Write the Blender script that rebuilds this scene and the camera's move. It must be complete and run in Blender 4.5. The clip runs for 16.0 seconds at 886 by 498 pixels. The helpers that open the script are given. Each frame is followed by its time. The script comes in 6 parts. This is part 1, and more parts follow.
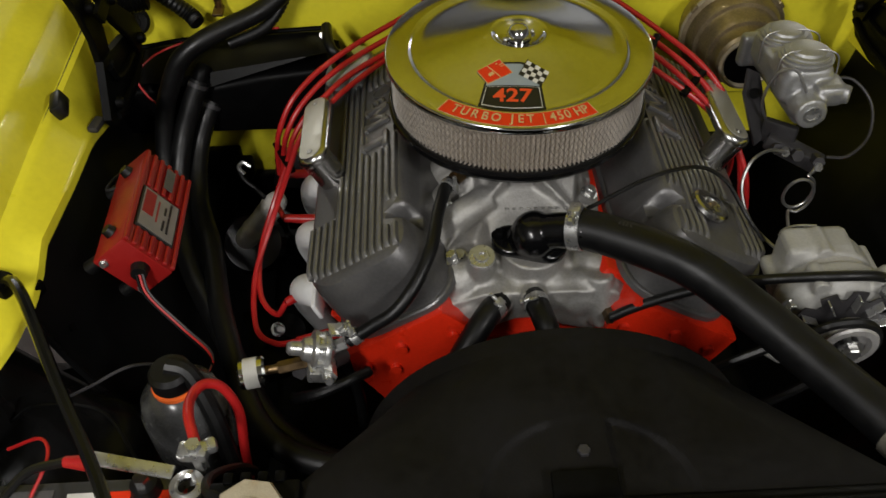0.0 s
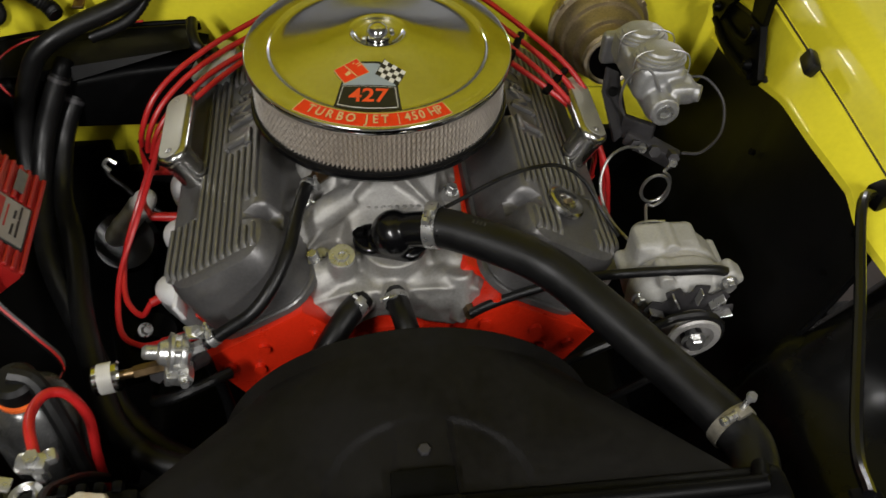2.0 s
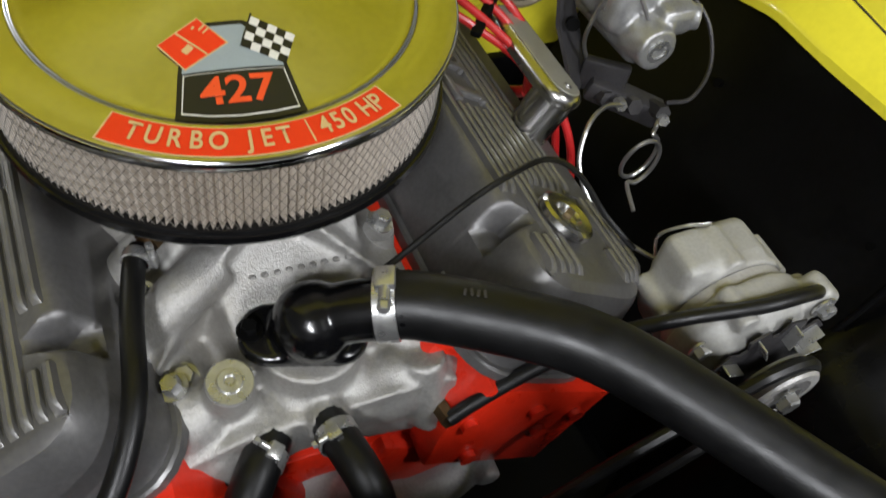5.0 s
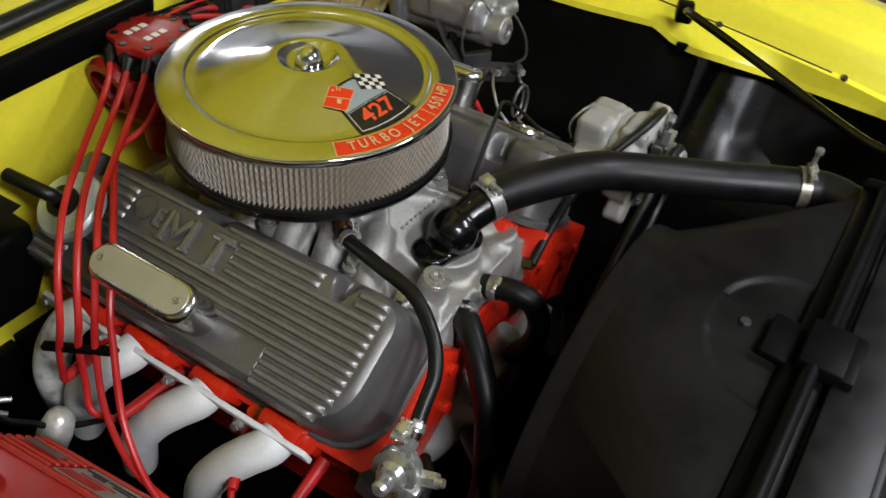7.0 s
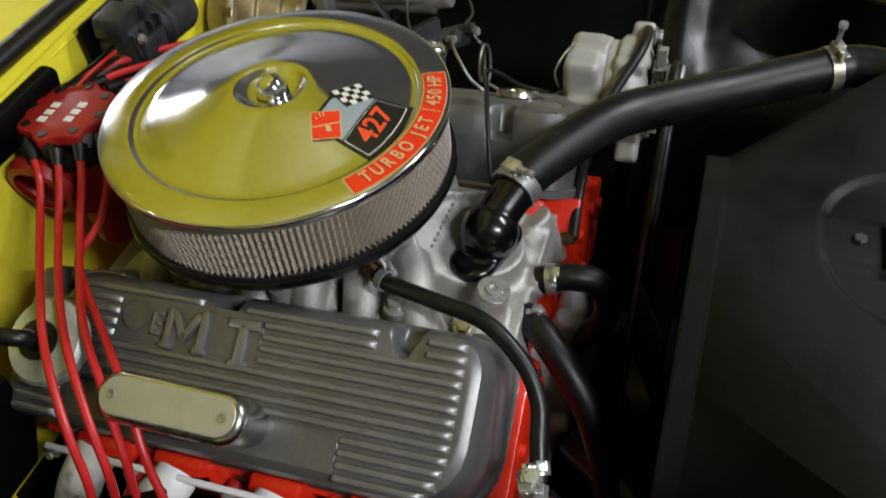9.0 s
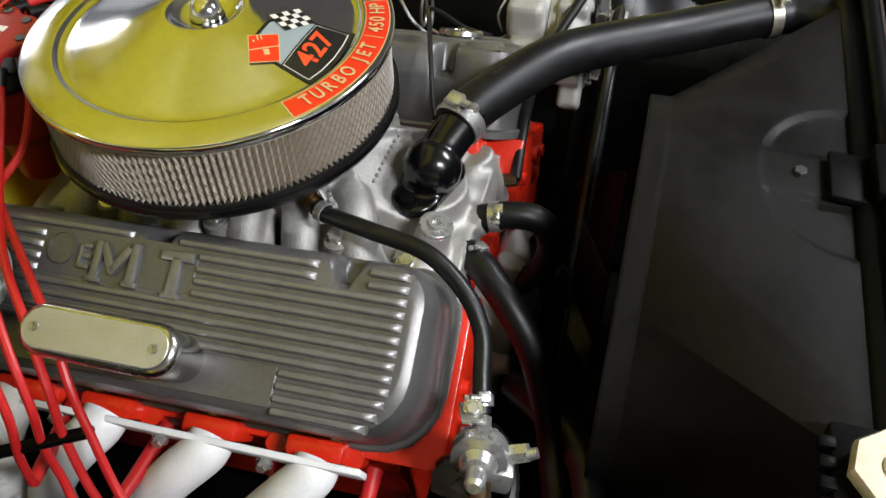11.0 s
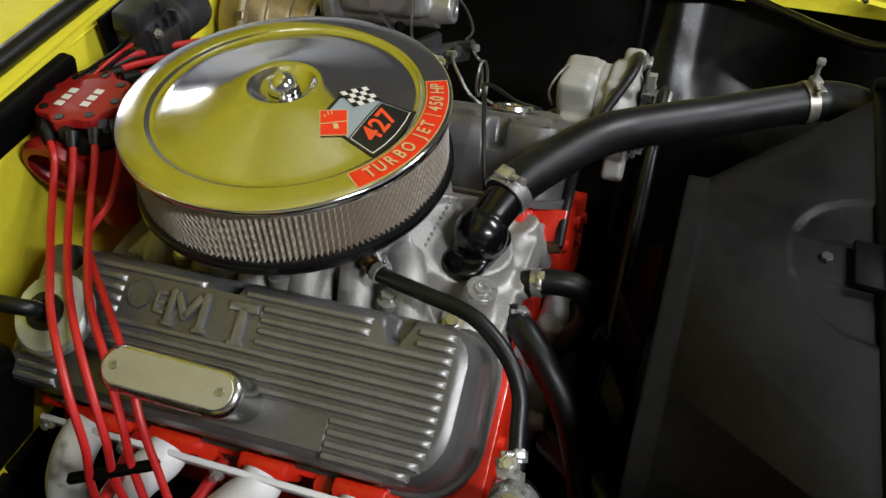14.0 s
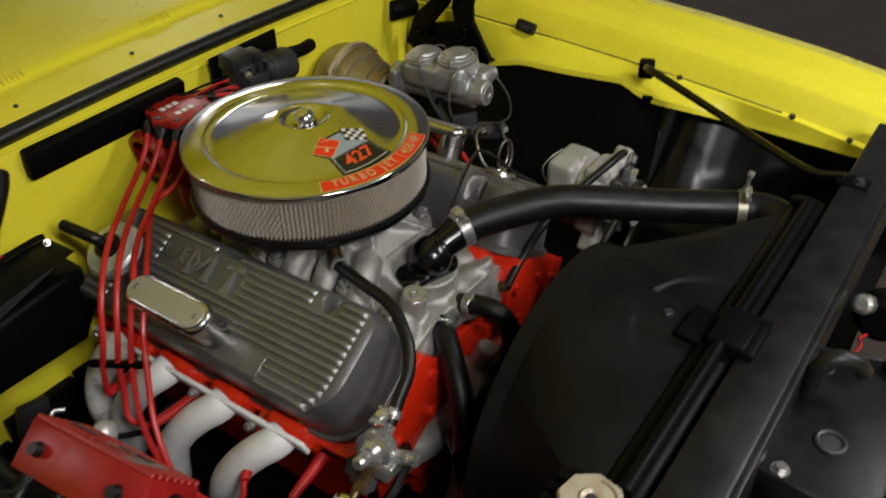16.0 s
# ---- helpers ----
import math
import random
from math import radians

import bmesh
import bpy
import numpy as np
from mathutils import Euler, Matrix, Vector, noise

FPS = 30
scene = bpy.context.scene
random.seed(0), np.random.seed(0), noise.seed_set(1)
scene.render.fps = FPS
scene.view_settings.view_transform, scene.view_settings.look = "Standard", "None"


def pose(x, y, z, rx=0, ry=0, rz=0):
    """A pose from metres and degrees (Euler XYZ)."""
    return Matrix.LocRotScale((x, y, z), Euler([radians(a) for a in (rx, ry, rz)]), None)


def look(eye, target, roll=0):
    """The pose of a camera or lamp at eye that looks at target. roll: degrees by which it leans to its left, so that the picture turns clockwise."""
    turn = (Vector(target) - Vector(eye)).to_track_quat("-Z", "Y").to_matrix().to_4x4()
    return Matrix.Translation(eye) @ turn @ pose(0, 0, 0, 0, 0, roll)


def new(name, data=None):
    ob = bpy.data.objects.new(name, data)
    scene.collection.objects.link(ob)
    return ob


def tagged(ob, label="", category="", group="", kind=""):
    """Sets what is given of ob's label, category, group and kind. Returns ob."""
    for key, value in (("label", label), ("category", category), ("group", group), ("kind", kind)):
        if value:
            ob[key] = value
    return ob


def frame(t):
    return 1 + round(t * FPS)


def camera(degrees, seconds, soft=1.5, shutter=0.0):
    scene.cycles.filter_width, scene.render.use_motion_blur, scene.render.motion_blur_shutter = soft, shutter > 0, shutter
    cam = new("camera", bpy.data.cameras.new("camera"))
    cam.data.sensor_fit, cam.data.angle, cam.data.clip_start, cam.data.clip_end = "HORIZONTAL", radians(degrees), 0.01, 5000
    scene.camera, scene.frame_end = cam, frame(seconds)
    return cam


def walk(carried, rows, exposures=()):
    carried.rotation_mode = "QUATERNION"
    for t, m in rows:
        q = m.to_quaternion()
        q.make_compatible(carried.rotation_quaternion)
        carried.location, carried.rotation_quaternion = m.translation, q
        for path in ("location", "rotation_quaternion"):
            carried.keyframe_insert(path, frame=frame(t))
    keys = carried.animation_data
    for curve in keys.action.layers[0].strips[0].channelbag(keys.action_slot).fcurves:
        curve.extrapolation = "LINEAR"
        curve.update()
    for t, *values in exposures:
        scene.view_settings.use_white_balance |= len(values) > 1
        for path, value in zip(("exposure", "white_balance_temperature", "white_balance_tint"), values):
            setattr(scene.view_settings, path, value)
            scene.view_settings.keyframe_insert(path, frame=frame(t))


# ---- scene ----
cam = camera(54.7, 16.0, shutter=0.35)
PATH = [
    (0, (-0.124, -0.981, 1.588), (-0.105, 0.403, 0.145), -2.2),
    (0.5, (-0.111, -1.008, 1.578), (-0.04, 0.376, 0.136), -0.7),
    (1, (-0.078, -1.024, 1.595), (0.028, 0.353, 0.148), 0.2),
    (1.5, (-0.037, -1.021, 1.611), (0.089, 0.345, 0.155), 0.6),
    (2, (-0.045, -0.978, 1.608), (0.154, 0.363, 0.138), 2.6),
    (2.5, (-0.173, -0.905, 1.577), (0.217, 0.403, 0.115), 4.4),
    (3, (-0.295, -0.812, 1.554), (0.274, 0.383, 0.055), 3.1),
    (3.5, (-0.304, -0.741, 1.503), (0.377, 0.357, -0.024), 7.1),
    (4, (-0.214, -0.63, 1.441), (0.494, 0.338, -0.159), 13.5),
    (4.5, (-0.117, -0.539, 1.36), (0.569, 0.391, -0.273), 16.9),
    (5, (-0.123, -0.534, 1.351), (0.592, 0.481, -0.217), 14.3),
    (5.2, (-0.179, -0.552, 1.377), (0.604, 0.49, -0.14), 14.4),
    (7.3, (-0.695, -0.595, 1.501), (0.609, 0.077, 0.141), 2.9),
    (7.5, (-0.673, -0.556, 1.483), (0.634, 0.098, 0.118), 0.9),
    (8, (-0.602, -0.469, 1.473), (0.723, 0.174, 0.12), -4.1),
    (8.5, (-0.591, -0.438, 1.467), (0.743, 0.179, 0.11), -7.0),
    (9, (-0.61, -0.418, 1.45), (0.679, 0.123, 0.02), -7.2),
    (9.5, (-0.615, -0.423, 1.433), (0.586, 0.087, -0.083), -7.5),
    (9.7, (-0.635, -0.423, 1.402), (0.581, 0.065, -0.11), -6.6),
    (11.8, (-0.625, -0.412, 1.418), (0.702, -0.053, -0.034), -1.2),
    (12, (-0.62, -0.414, 1.44), (0.731, -0.027, 0.017), -1.6),
    (12.5, (-0.623, -0.407, 1.453), (0.719, 0.031, 0.036), -2.1),
    (13, (-0.635, -0.408, 1.455), (0.691, 0.093, 0.044), -3.3),
    (13.5, (-0.641, -0.409, 1.457), (0.681, 0.119, 0.053), -3.4),
    (14, (-0.663, -0.422, 1.467), (0.677, 0.084, 0.071), -2.5),
    (14.5, (-0.727, -0.452, 1.483), (0.64, 0.092, 0.128), -3.7),
    (15, (-0.815, -0.576, 1.516), (0.559, 0.274, 0.337), -7.0),
    (15.5, (-0.828, -0.757, 1.537), (0.421, 0.173, 0.282), -4.5),
    (16, (-0.773, -0.799, 1.55), (0.523, 0.138, 0.35), -1.1),
]
walk(cam, [(t, look(eye, target, roll)) for t, eye, target, roll in PATH], [(0, -1.09, 6500, 10), (0.5, -0.97, 6500, 10), (1, -0.78, 6500, 10), (1.5, -0.81, 6500, 10), (2, -0.78, 6500, 10), (2.5, -0.62, 6500, 10), (3.5, -0.35, 6050, 10), (4.5, -0.31, 6050, 10), (7.5, -0.45, 6050, 10), (9, -0.34, 6050, 10), (9.5, -0.17, 6050, 10), (12, 0.14, 6050, 10), (12.5, -0.29, 6050, 10), (13, -0.33, 6050, 10), (14.5, -0.3, 6050, 10), (15, -0.42, 6300, 10), (15.5, -0.83, 6500, 10), (16, -0.8, 6500, 10)])

# ---- light: a closed garage; unseen ceiling lamps added, two before the car, two behind ----
world = bpy.data.worlds.new("world")
scene.world = world
world.use_nodes = True
world.node_tree.nodes["Background"].inputs[0].default_value = (0.75, 0.85, 1.0, 1)
world.node_tree.nodes["Background"].inputs[1].default_value = 0.004


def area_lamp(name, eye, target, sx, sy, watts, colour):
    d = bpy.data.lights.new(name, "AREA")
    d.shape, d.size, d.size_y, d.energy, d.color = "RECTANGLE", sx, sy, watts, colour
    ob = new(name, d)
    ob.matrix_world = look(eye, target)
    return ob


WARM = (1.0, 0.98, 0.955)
# Positions are guessed; the rear pair only brightens back wall and cowl.
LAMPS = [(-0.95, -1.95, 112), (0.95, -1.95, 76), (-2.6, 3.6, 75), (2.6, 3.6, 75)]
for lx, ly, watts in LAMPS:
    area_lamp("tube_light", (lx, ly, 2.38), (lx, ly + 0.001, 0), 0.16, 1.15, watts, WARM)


# ---- materials ----
def material(name, base, rough=0.5, metal=0.0, var=0.12, scale=30.0, bump=0.0, bump_scale=400.0, coat=0.0, dirt=0.0, dirt_col=(0.03, 0.025, 0.02), rough_var=0.1, spec=0.5):
    m = bpy.data.materials.new(name)
    m.use_nodes = True
    t = m.node_tree
    n, l = t.nodes, t.links
    p = n["Principled BSDF"]
    co = n.new("ShaderNodeTexCoord")
    big = n.new("ShaderNodeTexNoise")
    big.inputs["Scale"].default_value, big.inputs["Detail"].default_value = scale, 6
    fine = n.new("ShaderNodeTexNoise")
    fine.inputs["Scale"].default_value, fine.inputs["Detail"].default_value = scale * 11, 3
    l.new(co.outputs["Object"], big.inputs["Vector"])
    l.new(co.outputs["Object"], fine.inputs["Vector"])
    add = n.new("ShaderNodeMath")
    add.operation = "ADD"
    l.new(big.outputs["Fac"], add.inputs[0])
    l.new(fine.outputs["Fac"], add.inputs[1])
    ramp = n.new("ShaderNodeMapRange")
    ramp.inputs["From Min"].default_value, ramp.inputs["From Max"].default_value = 0.7, 1.3
    ramp.inputs["To Min"].default_value, ramp.inputs["To Max"].default_value = 1 - var, 1 + var
    l.new(add.outputs[0], ramp.inputs["Value"])
    mul = n.new("ShaderNodeMix")
    mul.data_type, mul.blend_type = "RGBA", "MULTIPLY"
    mul.inputs["Factor"].default_value = 1
    mul.inputs["A"].default_value = (*base, 1)
    l.new(ramp.outputs["Result"], mul.inputs["B"])
    out = mul.outputs["Result"]
    if dirt:
        spot = n.new("ShaderNodeTexNoise")
        spot.inputs["Scale"].default_value, spot.inputs["Detail"].default_value = scale * 0.6, 8
        l.new(co.outputs["Object"], spot.inputs["Vector"])
        step = n.new("ShaderNodeMapRange")
        step.inputs["From Min"].default_value, step.inputs["From Max"].default_value = 0.52, 0.68
        step.inputs["To Max"].default_value = dirt
        l.new(spot.outputs["Fac"], step.inputs["Value"])
        mix = n.new("ShaderNodeMix")
        mix.data_type = "RGBA"
        mix.inputs["B"].default_value = (*dirt_col, 1)
        l.new(step.outputs["Result"], mix.inputs["Factor"])
        l.new(out, mix.inputs["A"])
        out = mix.outputs["Result"]
    l.new(out, p.inputs["Base Color"])
    rr = n.new("ShaderNodeMapRange")
    rr.inputs["From Min"].default_value, rr.inputs["From Max"].default_value = 0.3, 0.7
    rr.inputs["To Min"].default_value, rr.inputs["To Max"].default_value = max(0.02, rough * (1 - 2 * rough_var)), min(1, rough * (1 + 2 * rough_var))
    l.new(big.outputs["Fac"], rr.inputs["Value"])
    l.new(rr.outputs["Result"], p.inputs["Roughness"])
    p.inputs["Metallic"].default_value = metal
    p.inputs["Coat Weight"].default_value = coat
    p.inputs["Specular IOR Level"].default_value = spec
    p.inputs["Coat Roughness"].default_value = 0.06
    if bump:
        bn = n.new("ShaderNodeTexNoise")
        bn.inputs["Scale"].default_value, bn.inputs["Detail"].default_value = bump_scale, 4
        l.new(co.outputs["Object"], bn.inputs["Vector"])
        bp = n.new("ShaderNodeBump")
        bp.inputs["Strength"].default_value, bp.inputs["Distance"].default_value = bump, 0.002
        l.new(bn.outputs["Fac"], bp.inputs["Height"])
        l.new(bp.outputs["Normal"], p.inputs["Normal"])
    return m


YELLOW = material("yellow_paint", (0.76, 0.68, 0.036), 0.32, var=0.05, scale=9, coat=0.5, bump=0.04, bump_scale=60)
CHROME = material("chrome", (0.62, 0.62, 0.61), 0.13, 1.0, var=0.06, scale=14, rough_var=0.32, bump=0.015, bump_scale=25)
POLISHED = material("polished_metal", (0.50, 0.495, 0.48), 0.24, 1.0, var=0.08, scale=40)
COVER = material("satin_cast_aluminium", (0.122, 0.119, 0.118), 0.36, 0.52, var=0.14, scale=22, bump=0.12, bump_scale=900)
FIN = material("brushed_fin_edge", (0.178, 0.174, 0.171), 0.36, 0.6, var=0.10, scale=60, bump=0.06, bump_scale=900)
CAST = material("raw_cast_aluminium", (0.32, 0.312, 0.295), 0.50, 0.6, var=0.16, scale=25, bump=0.4, bump_scale=700, dirt=0.35, dirt_col=(0.22, 0.2, 0.17))
CASTGREY = material("grey_cast_aluminium", (0.36, 0.35, 0.34), 0.5, 0.35, var=0.14, scale=30, bump=0.25, bump_scale=800)
MCYL = material("machined_cylinder_casting", (0.36, 0.36, 0.36), 0.4, 0.7, var=0.14, scale=40, bump=0.2, bump_scale=800)
RED = material("orange_red_engine_paint", (0.56, 0.02, 0.005), 0.3, var=0.10, scale=20, coat=0.35, bump=0.22, bump_scale=220)
WIRE = material("red_silicone", (0.40, 0.012, 0.012), 0.38, var=0.12, scale=50)
BOXRED = material("red_anodised_case", (0.27, 0.009, 0.008), 0.4, 0.1, var=0.08, scale=30, bump=0.05, dirt=0.12)
RUBBER = material("black_rubber", (0.0034, 0.0034, 0.0036), 0.42, var=0.25, scale=35, bump=0.08, bump_scale=600, dirt=0.25, dirt_col=(0.009, 0.009, 0.009), spec=0.34)
SHROUDM = material("moulded_black_plastic", (0.0062, 0.0058, 0.0055), 0.5, var=0.3, scale=9, bump=0.18, bump_scale=500, dirt=0.8, dirt_col=(0.0078, 0.0073, 0.0069), spec=0.09, rough_var=0.2)
GLOSS = material("gloss_black_paint", (0.0025, 0.0025, 0.0028), 0.2, var=0.2, scale=20, coat=0.0, bump=0.03, bump_scale=50)
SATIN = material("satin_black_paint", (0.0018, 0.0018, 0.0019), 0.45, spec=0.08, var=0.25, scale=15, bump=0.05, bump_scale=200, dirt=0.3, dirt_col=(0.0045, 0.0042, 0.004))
DARKGREY = material("dark_grey_steel", (0.04, 0.038, 0.04), 0.5, 0.4, var=0.2, scale=40, bump=0.1)
STEEL = material("zinc_steel", (0.50, 0.50, 0.49), 0.3, 0.85, var=0.15, scale=120)
BRASS = material("brass", (0.17, 0.115, 0.06), 0.42, 1.0, var=0.2, scale=90)
CADMIUM = material("gold_cadmium_plating", (0.30, 0.24, 0.145), 0.4, 0.8, var=0.22, scale=25, dirt=0.4, dirt_col=(0.16, 0.105, 0.055))
CERAMIC = material("white_ceramic_coating", (0.70, 0.70, 0.70), 0.5, var=0.06, scale=25, bump=0.15, bump_scale=500, dirt=0.12, dirt_col=(0.3, 0.28, 0.25))
BURNT = material("flaking_white_coating", (0.70, 0.69, 0.66), 0.55, var=0.1, scale=35, bump=0.3, bump_scale=150, dirt=1.0, dirt_col=(0.05, 0.048, 0.045))
PAPER = material("cream_filter_paper", (0.45, 0.395, 0.33), 0.8, var=0.12, scale=60, bump=0.1)
MESHM = material("filter_wire_screen", (0.19, 0.175, 0.155), 0.45, 0.6, var=0.1, scale=80)
DECALRED = material("red_decal", (0.60, 0.028, 0.006), 0.35, var=0.03, scale=50)
DECALBLACK = material("black_decal", (0.008, 0.008, 0.008), 0.35, var=0.1, scale=50)
DECALWHITE = material("white_decal", (0.58, 0.57, 0.53), 0.4, var=0.04, scale=50)
DECALBLUE = material("pale_grey_blue_decal", (0.24, 0.28, 0.30), 0.35, var=0.04, scale=50)
DECALORANGE = material("orange_decal", (0.62, 0.065, 0.015), 0.35, var=0.03, scale=50)
DECALGOLD = material("pale_gold_lettering", (0.50, 0.35, 0.16), 0.4, var=0.04, scale=50)
BEIGE = material("worn_beige_cap", (0.40, 0.35, 0.26), 0.42, 0.3, var=0.15, scale=60, dirt=0.5, dirt_col=(0.36, 0.25, 0.13))
SILVERLABEL = material("silver_label", (0.28, 0.265, 0.245), 0.4, 0.5, var=0.08, scale=60)
FLOORM = material("dark_brown_floor", (0.05, 0.036, 0.03), 0.55, var=0.3, scale=3, bump=0.1, bump_scale=60)
WALLM = material("painted_garage_wall", (0.72, 0.73, 0.75), 0.8, var=0.08, scale=2)
WALLWHITE = material("white_painted_wall", (0.72, 0.74, 0.76), 0.8, var=0.06, scale=2)
CEILM = material("ceiling_board", (0.55, 0.55, 0.56), 0.85, var=0.05, scale=2)
ORANGE = material("orange_ring", (0.75, 0.13, 0.02), 0.4, var=0.05)
BOTTLE = material("smoky_plastic", (0.055, 0.055, 0.055), 0.24, var=0.35, scale=45, dirt=0.3, dirt_col=(0.2, 0.2, 0.19))
BATTERYM = material("battery_case", (0.02, 0.02, 0.02), 0.45, var=0.15, scale=30)
COIL = material("blue_tinted_steel", (0.32, 0.42, 0.46), 0.35, 0.7, var=0.2, scale=40)
INNERF = material("black_inner_fender_plastic", (0.0040, 0.0040, 0.0041), 0.38, var=0.3, scale=10, bump=0.08, bump_scale=300, dirt=0.4, spec=0.13, dirt_col=(0.0055, 0.0053, 0.0050))
FOIL = material("crumpled_foil", (0.60, 0.585, 0.56), 0.36, 0.3, var=0.2, scale=60, bump=0.8, bump_scale=90, dirt=0.3, dirt_col=(0.2, 0.18, 0.15))
CLAMPOLD = material("dull_tan_clamp_band", (0.30, 0.28, 0.23), 0.4, 0.7, var=0.2, scale=80, dirt=0.3, dirt_col=(0.14, 0.11, 0.07))
ZINCGREEN = material("greenish_zinc_plate", (0.50, 0.54, 0.52), 0.36, 0.5, var=0.2, scale=50, dirt=0.3, dirt_col=(0.2, 0.2, 0.15))
ALTM = material("pale_grey_cast_housing", (0.31, 0.305, 0.285), 0.5, 0.2, var=0.1, scale=30, bump=0.2, bump_scale=800, dirt=0.2, dirt_col=(0.3, 0.28, 0.24))
STEELLINE = material("steel_tube", (0.36, 0.355, 0.35), 0.35, 0.9, var=0.1, scale=50)
LATCHM = material("worn_black_steel", (0.0065, 0.0065, 0.007), 0.42, 0.1, var=0.3, scale=25, bump=0.1, bump_scale=300, spec=0.3, dirt=0.5, dirt_col=(0.02, 0.019, 0.018))
BULGE = material("semi_gloss_black_plastic", (0.0035, 0.0035, 0.0036), 0.26, var=0.2, scale=12, bump=0.10, bump_scale=40, spec=0.22)
# Glow for the added ceiling fixtures, out of view.
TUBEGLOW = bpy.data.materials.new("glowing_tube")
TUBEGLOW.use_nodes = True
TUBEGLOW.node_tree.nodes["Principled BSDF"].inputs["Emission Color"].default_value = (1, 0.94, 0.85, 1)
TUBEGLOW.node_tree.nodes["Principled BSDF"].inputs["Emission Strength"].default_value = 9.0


# ---- building helpers ----
def V(*a):
    return Vector(a)


def join(bm, tmp, m=None):
    if m is not None:
        tmp.transform(m)
    at = {v: bm.verts.new(v.co) for v in tmp.verts}
    for f in tmp.faces:
        try:
            bm.faces.new([at[v] for v in f.verts])
        except ValueError:
            pass
    tmp.free()
    return bm


def box(bm, c, s, rot=(0, 0, 0), bev=0.0, seg=2, m=None):
    tmp = bmesh.new()
    bmesh.ops.create_cube(tmp, size=1.0, matrix=Matrix.Diagonal((*s, 1)))
    if bev:
        bmesh.ops.bevel(tmp, geom=tmp.edges[:], offset=bev, segments=seg, profile=0.5, affect="EDGES", clamp_overlap=True)
    q = pose(*c, *rot)
    return join(bm, tmp, m @ q if m is not None else q)


def along(a, b):
    a, b = Vector(a), Vector(b)
    return Matrix.Translation(a) @ (b - a).to_track_quat("Z", "Y").to_matrix().to_4x4(), (b - a).length


def lathe(bm, prof, m, seg=40):
    rings = []
    for r, z in prof:
        if r < 1e-6:
            rings.append([bm.verts.new(m @ V(0, 0, z))])
        else:
            rings.append([bm.verts.new(m @ V(r * math.cos(2 * math.pi * k / seg), r * math.sin(2 * math.pi * k / seg), z)) for k in range(seg)])
    for a, b in zip(rings, rings[1:]):
        for k in range(seg):
            j = (k + 1) % seg
            if len(a) == 1 and len(b) > 1:
                bm.faces.new((a[0], b[k], b[j]))
            elif len(b) == 1 and len(a) > 1:
                bm.faces.new((a[j], a[k], b[0]))
            elif len(a) > 1:
                bm.faces.new((a[j], a[k], b[k], b[j]))
    return bm


def cyl(bm, a, b, r, r2=None, seg=24, bev=0.0):
    m, h = along(a, b)
    r2 = r if r2 is None else r2
    if bev:
        return lathe(bm, [(0, 0), (r - bev, 0), (r, bev), (r2, h - bev), (r2 - bev, h), (0, h)], m, seg)
    return lathe(bm, [(0, 0), (r, 0), (r2, h), (0, h)], m, seg)


def ball(bm, c, r, sc=(1, 1, 1), seg=24):
    tmp = bmesh.new()
    bmesh.ops.create_uvsphere(tmp, u_segments=seg, v_segments=seg // 2, radius=r, matrix=Matrix.Diagonal((*sc, 1)))
    return join(bm, tmp, Matrix.Translation(c))


def smooth_line(pts, sub=8):
    pts = [Vector(p) for p in pts]
    if len(pts) < 3:
        return pts
    p = [2 * pts[0] - pts[1]] + pts + [2 * pts[-1] - pts[-2]]
    out = []
    for a, b, c, d in zip(p, p[1:], p[2:], p[3:]):
        for k in range(sub):
            t = k / sub
            out.append(0.5 * (2 * b + (c - a) * t + (2 * a - 5 * b + 4 * c - d) * t * t + (3 * b - a - 3 * c + d) * t ** 3))
    return out + [pts[-1]]


def tube(bm, pts, r, seg=12, sub=8, r2=None, ridge=0.0):
    line = smooth_line(pts, sub)
    n = len(line)
    side = None
    rings = []
    for i, p in enumerate(line):
        ahead = (line[min(i + 1, n - 1)] - line[max(i - 1, 0)]).normalized()
        if side is None:
            side = ahead.orthogonal().normalized()
        side = (side - ahead * side.dot(ahead)).normalized()
        up = ahead.cross(side)
        rr = r if r2 is None else r + (r2 - r) * i / (n - 1)
        if ridge and i % 2:
            rr += ridge
        rings.append([bm.verts.new(p + rr * (math.cos(2 * math.pi * k / seg) * side + math.sin(2 * math.pi * k / seg) * up)) for k in range(seg)])
    for a, b in zip(rings, rings[1:]):
        for k in range(seg):
            j = (k + 1) % seg
            bm.faces.new((a[k], a[j], b[j], b[k]))
    bm.faces.new(rings[0][::-1])
    bm.faces.new(rings[-1])
    return bm


def prism(bm, poly, h, m=None, bev=0.0, seg=2):
    """A plate with the outline poly in x and y, from z = 0 to h."""
    tmp = bmesh.new()
    lo = [tmp.verts.new((x, y, 0)) for x, y in poly]
    hi = [tmp.verts.new((x, y, h)) for x, y in poly]
    tmp.faces.new(lo[::-1])
    top = tmp.faces.new(hi)
    for k in range(len(poly)):
        j = (k + 1) % len(poly)
        tmp.faces.new((lo[k], lo[j], hi[j], hi[k]))
    bmesh.ops.recalc_face_normals(tmp, faces=tmp.faces[:])
    if bev:
        bmesh.ops.bevel(tmp, geom=top.edges[:], offset=bev, segments=seg, profile=0.5, affect="EDGES", clamp_overlap=True)
    return join(bm, tmp, m)


def loft(bm, rings, cap=True):
    made = [[bm.verts.new(p) for p in ring] for ring in rings]
    for a, b in zip(made, made[1:]):
        for k in range(len(a)):
            j = (k + 1) % len(a)
            bm.faces.new((a[k], a[j], b[j], b[k]))
    if cap:
        bm.faces.new(made[0][::-1])
        bm.faces.new(made[-1])
    return bm


